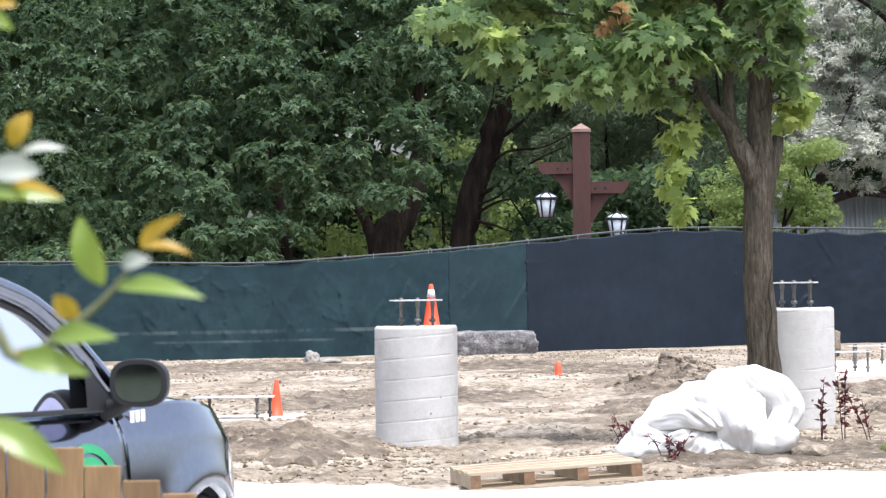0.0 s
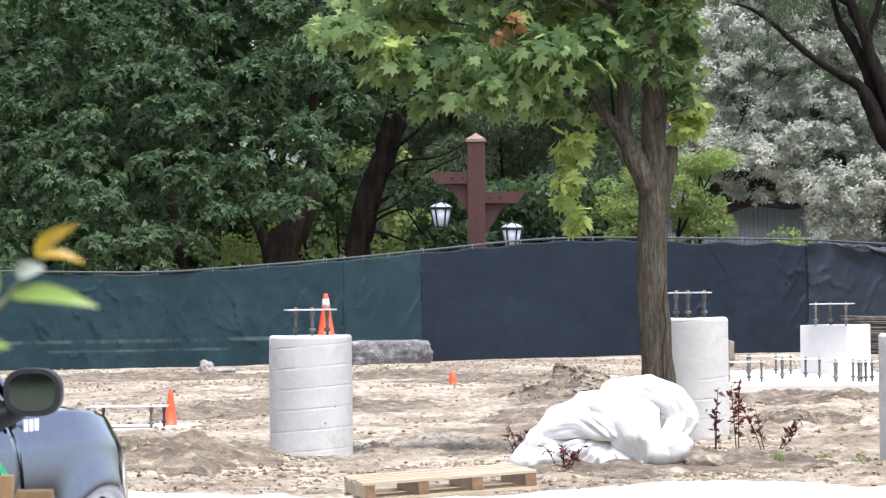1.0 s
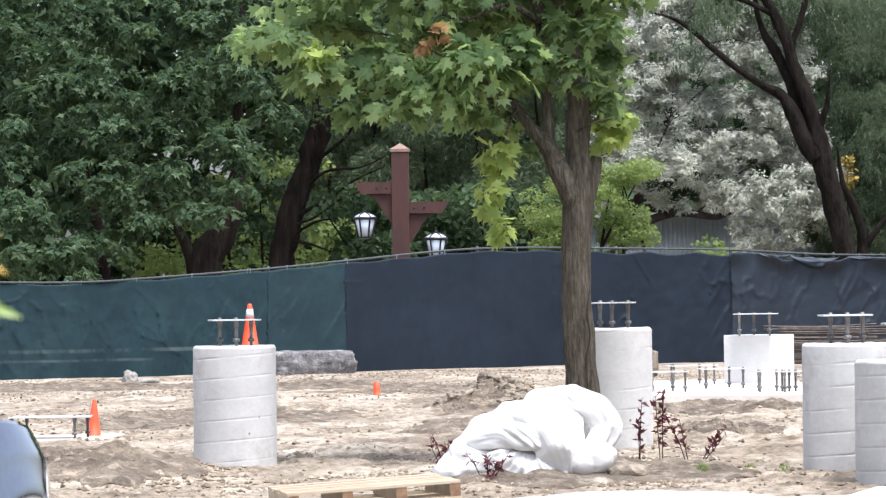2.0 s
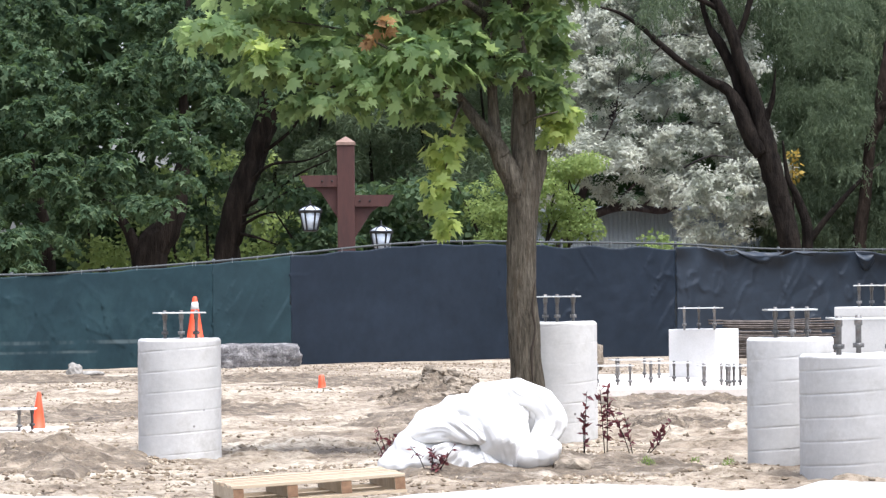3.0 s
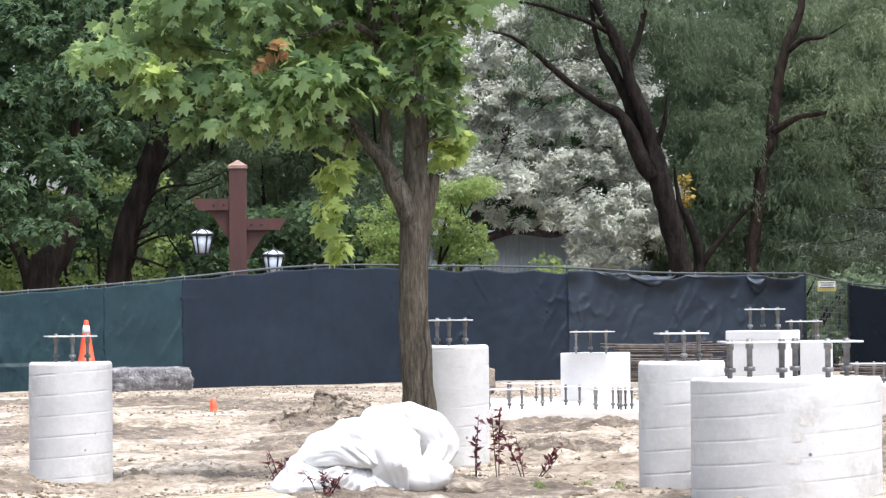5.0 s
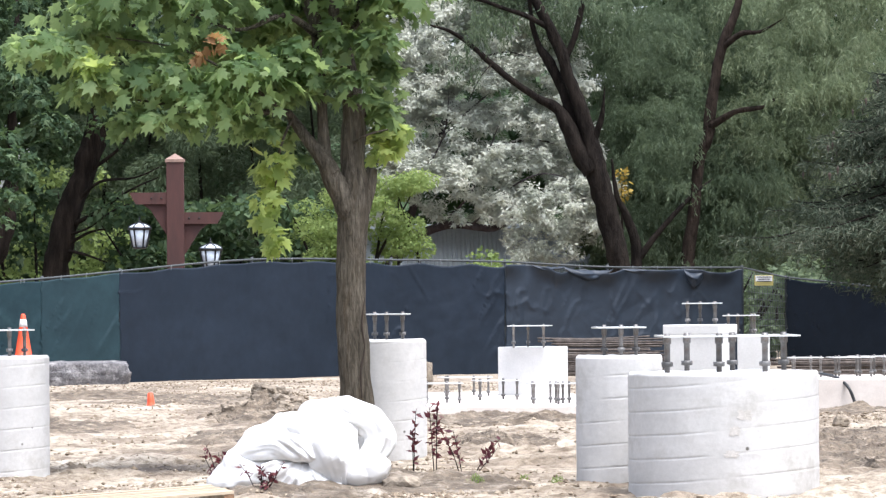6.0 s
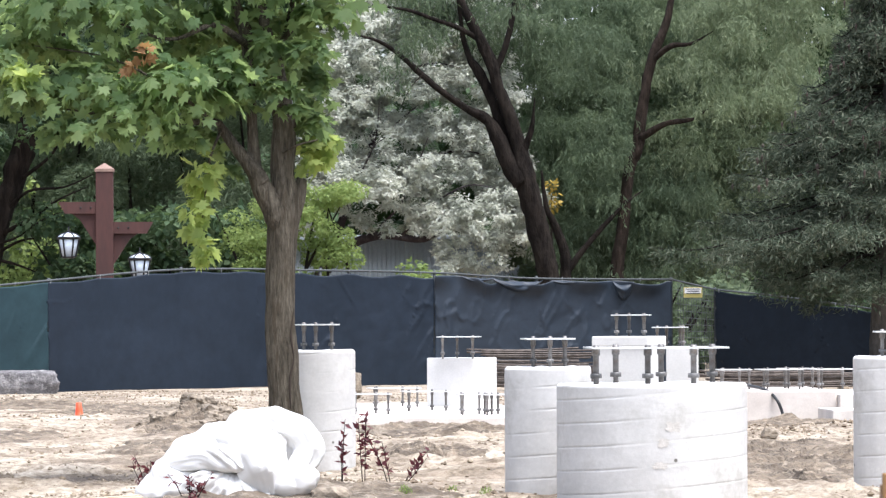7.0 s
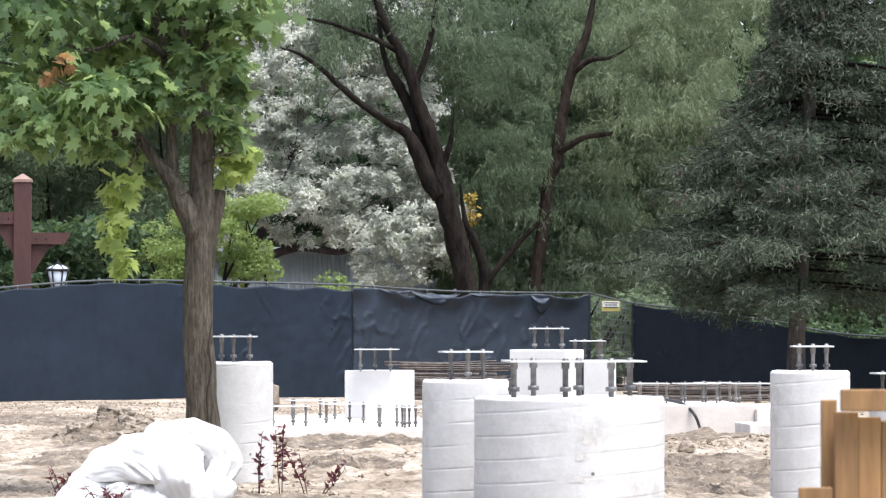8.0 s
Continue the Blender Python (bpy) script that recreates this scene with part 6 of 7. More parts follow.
# far woods closing the view
far_woods = []
for k in range(3):
    c = wall_of_clumps(-24, 24, 0.5, 15, 116 + 4 * k, 120 + 4 * k, 190, 2.0, 81 + k)
    far_woods += c
p, o = clump_points(far_woods, 13, 84)
ob = new("woods", leaves("woods", p, o, 0.48, PATCH, LEAF_DARK, 85, droop=0.8, up=0.6))
tagged(ob, "dense green woods behind the park", "woods", kind="stuff")


# ---- grey shed ----
def shed():
    x0, x1, y = 1.160, 8.979, 112.0
    top = 3.3
    ob = thing("shed", (x0, y, 0), "low grey metal-clad shed behind the trees", "shed")
    bm = bmesh.new()
    n = int((x1 - x0) / 0.12)
    prof = []
    for k in range(n):
        prof += [(k * 0.12, 0.0), (k * 0.12 + 0.07, 0.0), (k * 0.12 + 0.08, 0.03), (k * 0.12 + 0.11, 0.03)]
    prof += [(n * 0.12, 4.0), (0, 4.0)]
    lo_ = [bm.verts.new((a, b, 0)) for a, b in prof]
    hi_ = [bm.verts.new((a, b, top)) for a, b in prof]
    for k in range(len(prof)):
        q = (k + 1) % len(prof)
        bm.faces.new((lo_[k], lo_[q], hi_[q], hi_[k]))
    part("wall", bm, SIDING, ob)
    part("roof", boxed((-0.2, -0.3, top + 0.002), (x1 - x0 + 0.2, 4.2, top + 0.12), 0.01), SIDING, ob)


shed()
tree("bush", (7.851, 102.4, 0), "small bush with yellow leaves behind the willow", [([(7.850, 102.40, 1.437), (7.823, 102.40, 2.813), (7.823, 102.40, 4.191)], [0.05, 0.04, 0.015])], BARK_BROWN,
     [((7.823, 102.40, 4.301), (0.2, 0.2, 0.32)), ((7.878, 102.40, 3.984), (0.14, 0.2, 0.2))], 330, 0.12, BROAD, leaf_material("yellow_leaf", (0.16, 0.11, 0.03), (0.42, 0.29, 0.06), (0.7, 0.52, 0.16), (0.6, 0.45, 0.1)), 91, 8, "bush")


# ---- small red-leaved shrubs and weeds by the sheeting ----
def red_shrub(x, y, height, stems, seed, label, wide=0.25):
    r = random.Random(seed)
    z = ground_at(x, y)
    runs, P, O = [], [], []
    for k in range(stems):
        a = r.uniform(-1, 1) * wide
        h = height * r.uniform(0.5, 1.0) if k else height
        pts = [Vector((x + a * 0.2, y + r.uniform(-0.05, 0.05), z - 0.03)), Vector((x + a * 0.6, y + r.uniform(-0.08, 0.08), z + h * 0.5)), Vector((x + a * r.uniform(0.9, 1.3), y + r.uniform(-0.1, 0.1), z + h))]
        runs.append((pts, [0.0045, 0.0035, 0.002]))
        for q in range(int(20 * h / 0.5) + 4):
            u = r.uniform(0.3, 1.0)
            p = pts[0].lerp(pts[1], u * 2) if u < 0.5 else pts[1].lerp(pts[2], u * 2 - 1)
            P.append(tuple(p))
            b = r.uniform(0, math.tau)
            O.append((math.cos(b), math.sin(b), 0.9))
    ob = thing("red_shrub", (x, y, z), label, "shrub", "red-leaved shrubs")
    o = Vector((x, y, z))
    part("stem", limbs("stem", [([p - o for p in pts], rad) for pts, rad in runs], BARK_BROWN, 5, 0), BARK_BROWN, ob)
    part("leaves", leaves("leaves", np.array(P) - np.array(o), unit(np.array(O)), 0.06, diamond(0.24), LEAF_RED, seed, up=0.3, droop=-0.3, jitter=0.5), LEAF_RED, ob)


red_shrub(1.03, 32.60, 0.60, 3, 1, "spindly dark red shrub in the soil", 0.07)
red_shrub(0.86, 32.80, 0.50, 2, 5, "thin dark red shrub with few leaves", 0.08)
red_shrub(-0.310, 31.00, 0.199, 7, 2, "low dark purple shrub before the white sheeting", 0.2)
red_shrub(-0.642, 33.20, 0.294, 5, 3, "thin dark red shrub beside the white sheeting", 0.2)
red_shrub(1.251, 32.50, 0.349, 4, 8, "nearly bare thin shrub in the soil", 0.3)


def tuft(x, y, rad, label, seed):
    z = ground_at(x, y)
    p, o = clump_points([((0, 0, rad * 0.4), (rad, rad, rad * 0.8))], 6000, seed, 0.3)
    ob = thing("weed_tuft", (x, y, z), label, "weed", "weeds")
    part("blades", leaves("blades", p, o, 0.05, LANCE, LEAF_YELLOW, seed, up=0.2, droop=-0.8), LEAF_YELLOW, ob)


tuft(1.297, 31.60, 0.07, "small green weed tuft in dry soil", 1)
tuft(1.906, 31.60, 0.045, "tiny green weed in dry soil", 2)
tuft(1.666, 31.70, 0.04, "tiny green weed in dry soil", 3)


# ---- parked car, seen from behind its right-hand side ----
def car():
    D = 16.7
    s = 0.002
    ox = -2.316
    th = radians(25)
    fx = Vector((math.sin(th), math.cos(th), 0))     # forward
    lf = Vector((-math.cos(th), math.sin(th), 0))    # left
    root = new("car")
    m = Matrix((( fx.x, lf.x, 0, 0), (fx.y, lf.y, 0, 0), (0, 0, 1, 0), (0, 0, 0, 1)))
    o = Vector((ox, D, 0)) - fx * (-0.62) - lf * (-0.88)
    root.matrix_world = Matrix.Translation((o.x, o.y, 0)) @ m
    tagged(root, "dark blue-grey parked car with glossy paint and a black mirror", "car")
    # side shell as a curved sheet from nose to tail, both sides; arches cut round the wheels
    belt = lambda x: 0.90 + 0.02 * max(0, min(1, (x + 0.6) * 2)) - 0.24 * max(0, x + 0.3) ** 2.8
    def half(x):
        nose = max(0, (x + 0.25)) / 1.17
        tail = max(0, (-2.9 - x)) / 0.85
        return 0.88 - 0.62 * nose ** 2.6 - 0.3 * tail ** 2.5
    wheels = ((0.0, 0.27), (-2.65, 0.27))
    arch = 0.292
    nz = 40
    def skin(x, v, sgn):
        z0, z1 = 0.24, belt(x)
        z = z0 + (z1 - z0) * v
        bulge = -0.07 * (1 - math.sin(math.pi * min(1, 0.15 + 0.75 * v))) - 0.10 * max(0, v - 0.8) ** 1.5 * 4
        flare = sum(0.02 * math.exp(-((math.hypot(x - wx, z - wz) - arch - 0.04) / 0.09) ** 2) for wx, wz in wheels)
        y = half(x) + bulge + flare * (1 if v < 0.97 else 0.3)
        return Vector((x, sgn * y, z))
    for sgn in (-1, 1):
        for pname, xa, xb in (("rear_quarter", -3.75, -2.0), ("front_door", -1.99, -0.63), ("front_fender", -0.62, 0.92)):
            bm = bmesh.new()
            xs_ = np.linspace(xa, xb, int((xb - xa) / 0.025) + 1)
            grid = []
            for x in xs_:
                col = []
                for k in range(nz + 1):
                    p = skin(x, k / nz, sgn)
                    for wx, wz in wheels:
                        dd = math.hypot(p.x - wx, p.z - wz)
                        if abs(dd - arch) < 0.022 and dd > 1e-4:
                            q = arch / dd
                            p = Vector((wx + (p.x - wx) * q, p.y, wz + (p.z - wz) * q))
                    col.append(bm.verts.new(p))
                grid.append(col)
            for i in range(len(grid) - 1):
                for k in range(nz):
                    qv = (grid[i][k], grid[i + 1][k], grid[i + 1][k + 1], grid[i][k + 1])
                    c = sum((v.co for v in qv), Vector()) / 4
                    if any(math.hypot(c.x - wx, c.z - wz) < arch - 0.004 for wx, wz in wheels):
                        continue
                    f = bm.faces.new(qv if sgn < 0 else qv[::-1])
                    f.smooth = True
            loose = [v for v in bm.verts if not v.link_faces]
            bmesh.ops.delete(bm, geom=loose, context="VERTS")
            pt = part(pname, bm, PAINT, root)
            md = pt.modifiers.new("thick", "SOLIDIFY")
            md.thickness, md.offset = 0.012, -1
    # bonnet and boot deck
    def deck(name, xa, xb, crown):
        bm = bmesh.new()
        rows_ = []
        for x in np.linspace(xa, xb, 30):
            e = skin(x, 1.0, 1)
            rows_.append([bm.verts.new((x, e.y * q, e.z - 0.004 + crown * (1 - abs(q) ** 2.2))) for q in np.linspace(-1, 1, 25)])
        for i in range(29):
            for k in range(24):
                f = bm.faces.new((rows_[i][k], rows_[i + 1][k], rows_[i + 1][k + 1], rows_[i][k + 1]))
                f.smooth = True
        part(name, bm, PAINT, root)
    deck("bonnet", -0.95, 0.92, 0.06)
    deck("boot_deck", -3.75, -2.9, 0.05)
    # cabin: pillars, roof and glass
    def line(u):  # roof edge from windscreen foot to rear glass
        pts = [(-0.60, 0.90, 0.85), (-0.74, 1.08, 0.78), (-0.92, 1.26, 0.71), (-1.15, 1.37, 0.675), (-1.6, 1.45, 0.65), (-2.6, 1.46, 0.63), (-3.2, 1.2, 0.68), (-3.5, 0.95, 0.74)]
        k = min(int(u), len(pts) - 2)
        f = u - k
        p0, p1, p2, p3 = pts[max(k - 1, 0)], pts[k], pts[k + 1], pts[min(k + 2, len(pts) - 1)]
        return tuple(0.5 * (2 * b + (c - a) * f + (2 * a - 5 * b + 4 * c - d) * f * f + (3 * b - a - 3 * c + d) * f ** 3) for a, b, c, d in zip(p0, p1, p2, p3))
    for sgn in (-1, 1):
        edge_ = [line(u) for u in np.linspace(0, 7, 50)]
        v, f = tube([(x, sgn * y, z) for x, z, y in edge_], [0.045] * 50, 10)
        part("roof_rail", mesh_from("roof_rail", v, f, PAINT, True), PAINT, root)
        v, f = tube([(-1.98, sgn * 0.83, 0.92), (-2.02, sgn * 0.72, 1.2), (-2.06, sgn * 0.62, 1.42)], [0.05, 0.05, 0.05], 8)
        part("door_pillar", mesh_from("door_pillar", v, f, RUBBER, True), RUBBER, root)
        inner = [(x + 0.0, sgn * (y - 0.005), z - 0.055) for x, z, y in edge_ if -2.0 < x < -0.6]
        v, f = tube(inner, [0.016] * len(inner), 8)
        part("window_seal", mesh_from("window_seal", v, f, RUBBER, True), RUBBER, root)
        v, f = tube([(-0.66, sgn * 0.845, 0.90), (-1.3, sgn * 0.845, 0.90), (-1.98, sgn * 0.845, 0.90)], [0.011] * 3, 8)
        part("belt_seal", mesh_from("belt_seal", v, f, RUBBER, True), RUBBER, root)
        # side glass
        bm = bmesh.new()
        top_ = [bm.verts.new((x, sgn * (y - 0.012), z - 0.03)) for x, z, y in edge_]
        low_ = [bm.verts.new((min(max(x, -3.4), -0.6), sgn * 0.82, 0.89)) for x, z, y in edge_]
        for k in range(49):
            if (top_[k].co - top_[k + 1].co).length > 1e-5:
                fc = bm.faces.new((low_[k], low_[k + 1], top_[k + 1], top_[k]))
                fc.smooth = True
        g = part("side_glass", bm, GLASS, root, "clear side window")
        g.visible_shadow = False
    bm = bmesh.new()
    rows_ = []
    for u in np.linspace(2.6, 5.2, 24):
        x, z, y = line(u)
        rows_.append([bm.verts.new((x, y * q, z + 0.035 + 0.05 * (1 - q * q))) for q in np.linspace(-1, 1, 15)])
    for i in range(23):
        for k in range(14):
            bm.faces.new((rows_[i][k], rows_[i + 1][k], rows_[i + 1][k + 1], rows_[i][k + 1])).smooth = True
    part("roof", bm, PAINT, root)
    for nm, u0, u1 in (("windscreen", 0.0, 2.6), ("rear_window", 5.2, 7.0)):
        bm = bmesh.new()
        rows_ = []
        for u in np.linspace(u0, u1, 12):
            x, z, y = line(u)
            rows_.append([bm.verts.new((x + (0.10 if u < 3 else -0.1) * (1 - q * q), y * q, z + 0.02 * (1 - q * q))) for q in np.linspace(-1, 1, 15)])
        for i in range(11):
            for k in range(14):
                bm.faces.new((rows_[i][k], rows_[i + 1][k], rows_[i + 1][k + 1], rows_[i][k + 1])).smooth = True
        g = part(nm, bm, GLASS, root)
        g.visible_shadow = False
    part("dashboard", boxed((-1.05, -0.7, 0.7), (-0.7, 0.7, 0.90), 0.05), CABIN, root)
    part("cabin_floor", boxed((-3.4, -0.78, 0.3), (-0.6, 0.78, 0.5), 0.02), CABIN, root)
    for sy in (-0.38, 0.38):
        part("seat", boxed((-2.1, sy - 0.25, 0.5), (-1.85, sy + 0.25, 1.12), 0.08), CABIN, root)
    # mirror
    mz = 1.005
    housing = bmesh.new()
    bmesh.ops.create_icosphere(housing, subdivisions=4, radius=1)
    for v in housing.verts:
        c = v.co
        m4 = (abs(c.x) ** 2.7 + abs(c.y) ** 2.7 + abs(c.z) ** 2.7) ** (1 / 2.7)
        c = c / m4
        v.co = Vector((max(c.x, -0.25) * 0.095, c.y * 0.118 - 1.0, c.z * 0.096 + mz))
    for f in housing.faces:
        f.smooth = True
    mir = part("mirror", housing, RUBBER, root, "black door mirror")
    mir.matrix_basis = Matrix.Translation((-0.72, -1.0, mz)) @ Matrix.Rotation(radians(18), 4, "Z") @ Matrix.Translation((0, 1.0, -mz))
    glass = bmesh.new()
    bmesh.ops.create_circle(glass, cap_ends=True, segments=40, radius=1)
    for v in glass.verts:
        c = v.co
        m4 = (abs(c.x) ** 2.8 + abs(c.y) ** 2.8) ** (1 / 2.8)
        v.co = Vector((-0.0255, c.x / m4 * 0.094 - 1.0, c.y / m4 * 0.074 + mz))
    gl = part("mirror_glass", glass, MIRROR, mir)
    v, f = tube([(-0.70, -0.82, 0.90), (-0.70, -0.88, 0.91), (-0.70, -0.93, 0.93)], [0.05, 0.035, 0.03], 10)
    part("mirror_arm", mesh_from("mirror_arm", v, f, RUBBER, True), RUBBER, root)
    bm = bmesh.new()
    tri = [bm.verts.new(p) for p in ((-0.62, -0.858, 0.90), (-0.88, -0.858, 0.90), (-0.80, -0.79, 1.10))]
    bm.faces.new(tri)
    part("mirror_sail", bm, RUBBER, root)
    # wheels
    for wx, wz in wheels:
        for sgn in (-1, 1):
            wheel = part("wheel", turned([(0.06, 0.05), (0.06, 0.15)], 16), POLE, root)
            wheel.matrix_basis = Matrix.Translation((wx, sgn * 0.83, wz)) @ pose(0, 0, 0, 90 * sgn)
            part("tyre", turned([(0.19, 0.0), (0.24, 0.0), (0.265, 0.02), (0.27, 0.1), (0.265, 0.19), (0.24, 0.21), (0.19, 0.21)], 40), RUBBER, wheel)
            part("rim", turned([(0.02, 0.03), (0.17, 0.03), (0.19, 0.01), (0.20, -0.002)], 30), POLE, wheel)
            well = part("wheel_well", turned([(arch + 0.012, 0), (arch + 0.012, 0.42), (0.02, 0.422)], 40), RUBBER, root)
            well.matrix_basis = Matrix.Translation((wx, sgn * 0.80, wz)) @ pose(0, 0, 0, 90 * sgn)
    # plain bars where a unit number stands, and a round striped emblem on the door
    for k in range(3):
        x = -0.515 + 0.04 * k
        p = skin(x, 0.93, -1)
        b = part("number_bar", boxed((-0.014, -0.003, -0.03), (0.014, 0.003, 0.03), 0.002), WHITE_PAINT, root)
        b.location = (p.x, p.y - 0.006, p.z)
    for k in range(3):
        bm = bmesh.new()
        r0, r1 = 0.17 - 0.05 * k, 0.135 - 0.05 * k
        inn, out_ = [], []
        for a in np.linspace(0, math.pi, 30):
            for lst, q in ((out_, r0), (inn, r1)):
                xx, zz = -0.90 + 1.2 * q * math.cos(a), 0.60 + q * math.sin(a)
                yy = skin(xx, (zz - 0.24) / 0.66, -1).y - 0.006
                lst.append(bm.verts.new((xx, yy, zz)))
        for i in range(29):
            bm.faces.new((out_[i], out_[i + 1], inn[i + 1], inn[i]))
        part("door_emblem_band", bm, GREEN_PAINT, root)
    return root


def make_glass():
    m, nd, ln, bsdf = nodes_of("window_glass")
    tr = nd.new("ShaderNodeBsdfTransparent")
    tr.inputs[0].default_value = (0.62, 0.70, 0.71, 1)
    gl = nd.new("ShaderNodeBsdfGlossy")
    gl.inputs["Roughness"].default_value = 0.02
    fr = nd.new("ShaderNodeFresnel")
    fr.inputs[0].default_value = 1.5
    mx = nd.new("ShaderNodeMixShader")
    ln.new(fr.outputs[0], mx.inputs[0])
    ln.new(tr.outputs[0], mx.inputs[1])
    ln.new(gl.outputs[0], mx.inputs[2])
    ln.new(mx.outputs[0], nd["Material Output"].inputs[0])
    return m


GLASS = make_glass()
car()


# ---- wooden board fences close to the camera ----
def board_fence(boards, label, thick=0.022, wood=FENCE_WOOD):
    """boards: x, y, width, top."""
    x, y = boards[0][0], boards[0][1]
    ob = thing("board_fence", (x, y, 0), label, "wooden fence", "board fences")
    for bx_, by_, bw, bt in boards:
        part("board", boxed((bx_ - x - bw / 2, by_ - y - thick, -0.05), (bx_ - x + bw / 2, by_ - y, bt), 0.004), wood, ob)
    x1 = boards[-1][0]
    low = min(b[3] for b in boards)
    for z in (0.25, low - 0.08):
        part("rail", boxed((-0.05, 0.002, z - 0.045), (x1 - x + 0.05, 0.04, z + 0.045), 0.004), wood, ob)
    return ob


F1 = 12.2
board_fence([
    (-2.231, F1, 0.105, 0.952), (-2.111, F1, 0.118, 0.948), (-1.992, F1, 0.108, 0.944), (-1.877, F1, 0.108, 0.929),
    (-1.768, F1, 0.105, 0.875), (-1.655, F1, 0.108, 0.831), (-1.544, F1, 0.098, 0.792),
], "brown stained board fence with tops stepping down")
fence_right = board_fence([
    (1.936, F1 - 0.03, 0.098, 0.941), (1.988, F1 + 0.05, 0.046, 1.194), (2.031, F1, 0.070, 1.160), (2.099, F1, 0.067, 1.145), (2.169, F1, 0.069, 1.133), (2.244, F1, 0.072, 1.133),
], "orange-brown stained board fence ending beside the columns", wood=FENCE_ORANGE)
part("top_board", boxed((0.070, -0.05, 1.163), (0.360, -0.024, 1.226), 0.004), FENCE_ORANGE, fence_right)


# ---- twig with leaves close to the camera ----
def twig():
    d = 4.2
    base = Vector((-0.805, d, 0))
    ob = thing("shrub", base, "leafy shrub twigs with green and yellowing leaves", "shrub")
    stem = [base, Vector((-0.769, 4.20, 1.305)), Vector((-0.689, 4.20, 1.338)), Vector((-0.614, 4.20, 1.391)), Vector((-0.576, 4.20, 1.433))]
    stem2 = [Vector((-0.769, 4.20, 1.305)), Vector((-0.745, 4.20, 1.429)), Vector((-0.698, 4.20, 1.520)), Vector((-0.686, 4.20, 1.559))]
    stem3 = [Vector((-0.745, 4.20, 1.429)), Vector((-0.731, 4.20, 1.588)), Vector((-0.713, 4.20, 1.679))]
    part("stem", limbs("stem", [([p - base for p in stem], [0.012, 0.008, 0.006, 0.004, 0.002]), ([p - base for p in stem2], [0.008, 0.006, 0.004, 0.002]), ([p - base for p in stem3], [0.006, 0.004, 0.002])], TWIG, 7, 0.05), TWIG, ob)
    spec = [  # foot, tip, width, material, turn of the blade
        ((-0.606, 4.20, 1.413), (-0.629, 4.20, 1.487), 62, 0, 0.3), ((-0.567, 4.20, 1.450), (-0.520, 4.16, 1.485), 34, 1, 0.5), ((-0.567, 4.20, 1.450), (-0.517, 4.20, 1.445), 26, 1, 0.9),
        ((-0.593, 4.20, 1.410), (-0.499, 4.16, 1.404), 40, 0, 0.6), ((-0.631, 4.20, 1.382), (-0.656, 4.20, 1.405), 46, 1, 0.3), ((-0.660, 4.20, 1.360), (-0.587, 4.16, 1.365), 46, 0, 0.5),
        ((-0.700, 4.20, 1.343), (-0.621, 4.20, 1.328), 52, 0, 0.3), ((-0.677, 4.20, 1.346), (-0.700, 4.20, 1.348), 20, 1, 0.3), ((-0.716, 4.12, 1.281), (-0.635, 4.12, 1.233), 62, 0, 0.4),
        ((-0.697, 4.20, 1.554), (-0.678, 4.20, 1.590), 42, 1, 0.2), ((-0.691, 4.20, 1.545), (-0.641, 4.20, 1.552), 24, 2, 0.8), ((-0.720, 4.20, 1.531), (-0.666, 4.20, 1.531), 55, 2, 0.2), ((-0.726, 4.20, 1.509), (-0.645, 4.20, 1.504), 44, 0, 0.4),
        ((-0.703, 4.20, 1.514), (-0.640, 4.16, 1.504), 24, 1, 0.8), ((-0.724, 4.20, 1.691), (-0.694, 4.20, 1.673), 30, 0, 0.3), ((-0.718, 4.20, 1.699), (-0.689, 4.20, 1.697), 24, 1, 0.3), ((-0.587, 4.20, 1.433), (-0.554, 4.18, 1.441), 36, 2, 0.4),
    ]
    s = 0.001
    for a, b, w_, k, turn in spec:
        a, b = Vector(a) - base, Vector(b) - base
        L = (b - a).length
        ax = (b - a).normalized()
        sd = ax.cross(Vector((0, 1, 0))).normalized()
        sd = (sd * math.cos(turn) + Vector((0, 1, 0)) * math.sin(turn)).normalized()
        nn = ax.cross(sd)
        bm = bmesh.new()
        rows_ = []
        for i in range(11):
            u = i / 10
            hw_ = 0.27 * w_ * s * math.sin(math.pi * u ** 0.85) ** 0.8 if 0 < i < 10 else 0.0006
            c = a + ax * L * u + nn * 0.12 * L * math.sin(math.pi * u) - Vector((0, 0, 0.05 * L * u * u))
            rows_.append([bm.verts.new(c + sd * hw_ * q + nn * abs(q) * hw_ * 0.25) for q in (-1, -0.5, 0, 0.5, 1)])
        for i in range(10):
            for q in range(4):
                bm.faces.new((rows_[i][q], rows_[i][q + 1], rows_[i + 1][q + 1], rows_[i + 1][q])).smooth = True
        part("leaf", bm, (LEAF_GREEN, LEAF_AMBER, LEAF_PALE)[k], ob, ("", "yellowing leaf", "leaf whitened by painted shine")[k])


TWIG = plain("green_brown_twig", (0.16, 0.17, 0.08), 0.7)
LEAF_GREEN = leaf_material("fresh_leaf", (0.25, 0.34, 0.05), (0.28, 0.38, 0.07), (0.32, 0.42, 0.10), (0.52, 0.62, 0.11), 0.28, 0.4, spec=0.7)
LEAF_AMBER = leaf_material("amber_leaf", (0.50, 0.30, 0.03), (0.55, 0.34, 0.04), (0.60, 0.38, 0.05), (0.75, 0.50, 0.05), 0.35, 0.45, spec=0.5)
# White shine on some twig leaves, put into their base colour.
LEAF_PALE = leaf_material("shine_whitened_leaf", (0.52, 0.53, 0.46), (0.58, 0.59, 0.52), (0.64, 0.64, 0.58), (0.5, 0.54, 0.38), 0.4, 0.3, spec=0.5)
twig()


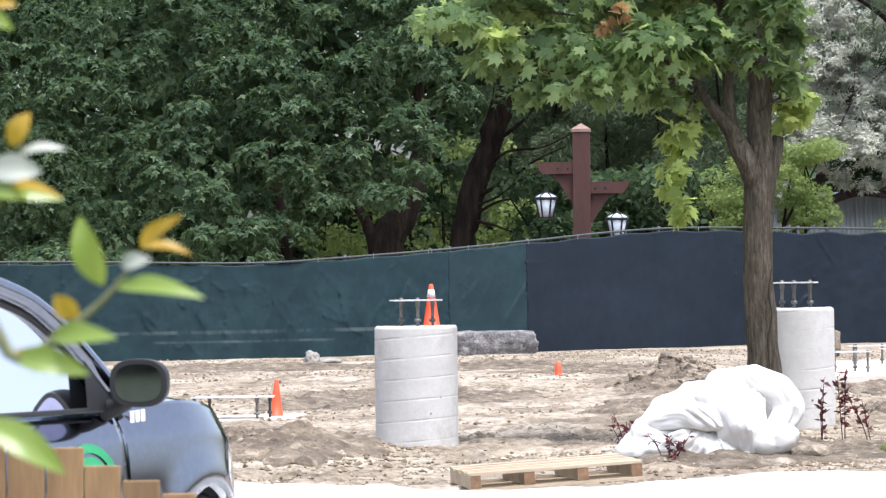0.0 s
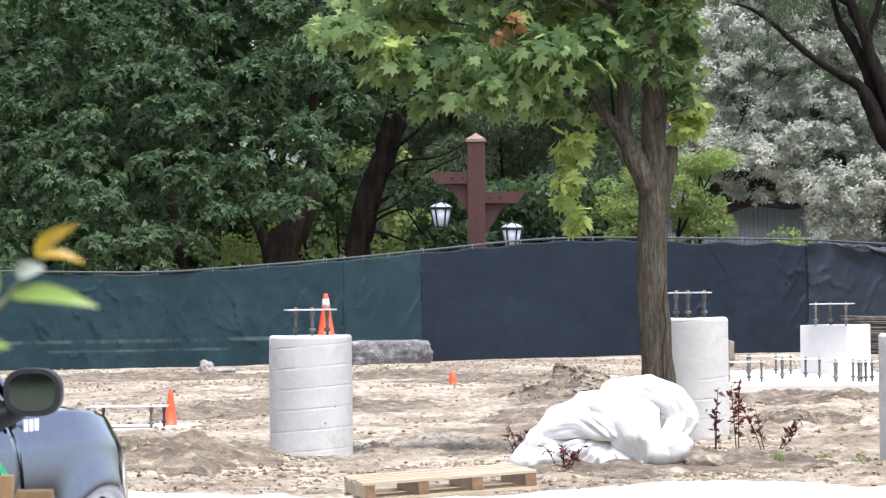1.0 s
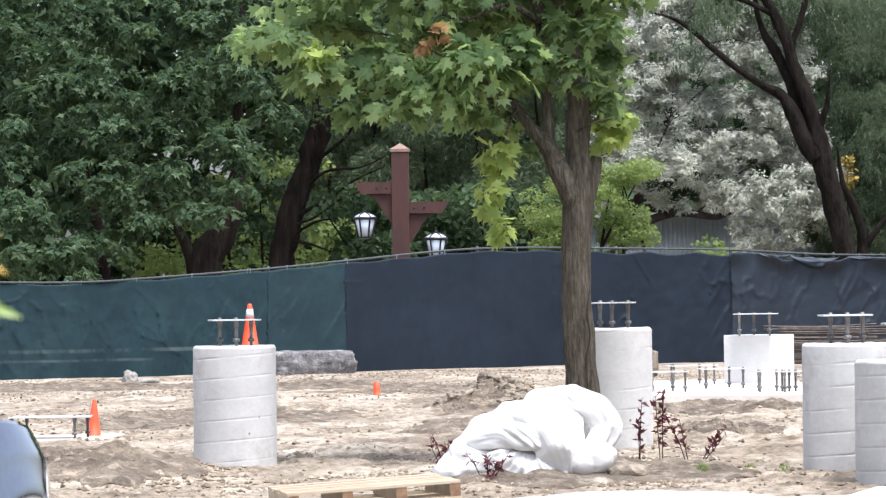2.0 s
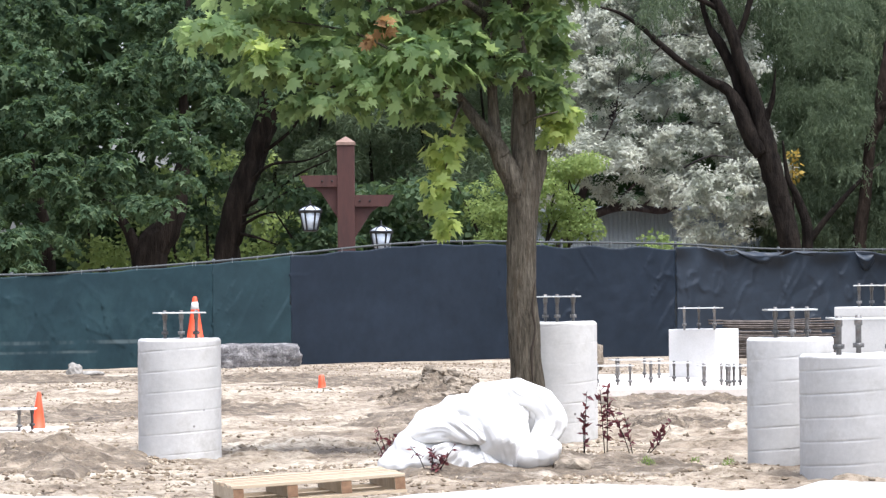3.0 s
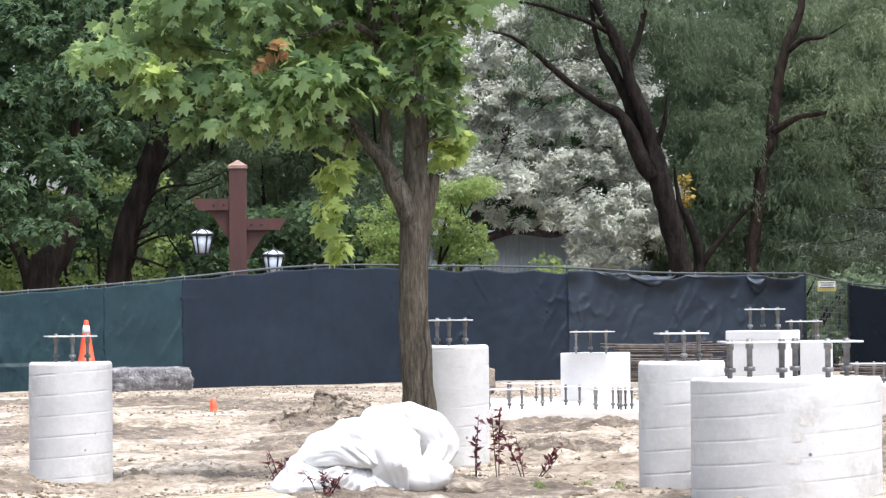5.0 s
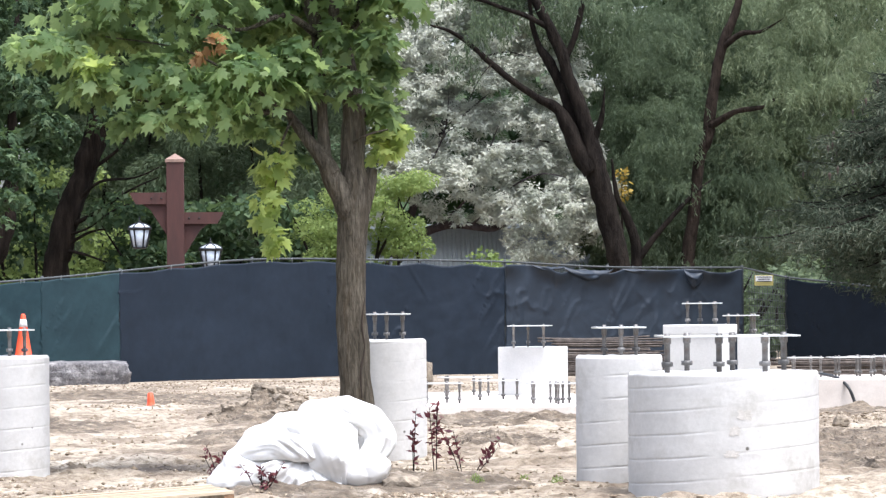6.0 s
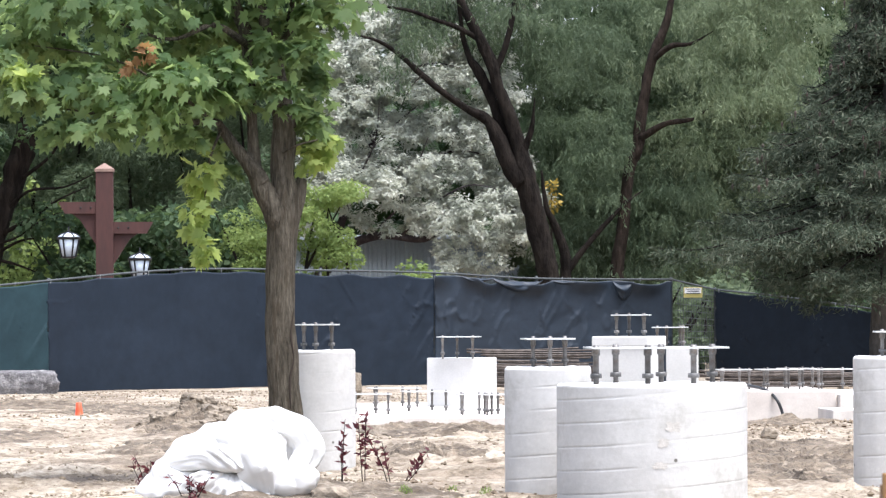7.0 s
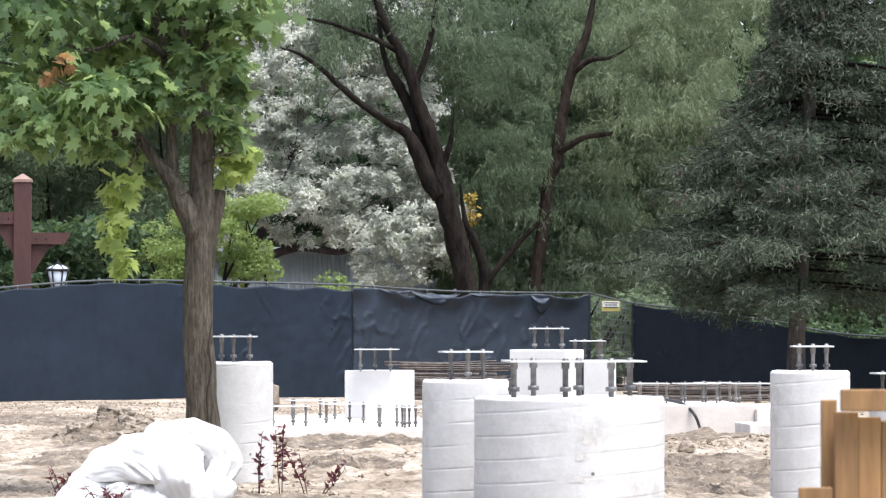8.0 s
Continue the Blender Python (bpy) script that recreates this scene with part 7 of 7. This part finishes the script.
# trees behind the camera, which close the place and show in the paintwork
back_woods = []
rb = np.random.default_rng(97)
for _ in range(260):
    ang = rb.uniform(math.radians(150), math.radians(390))
    dist = rb.uniform(34, 44)
    back_woods.append(((dist * math.cos(ang), dist * math.sin(ang), rb.uniform(0.5, 9)), (2.6, 2.6, 1.8)))
p, o = clump_points(back_woods, 4, 98)
tagged(new("woods", leaves("woods", p, o, 2.0, PATCH, LEAF_DARK, 99, droop=0.6)), "dense green trees around the near side of the site", "woods", kind="stuff")
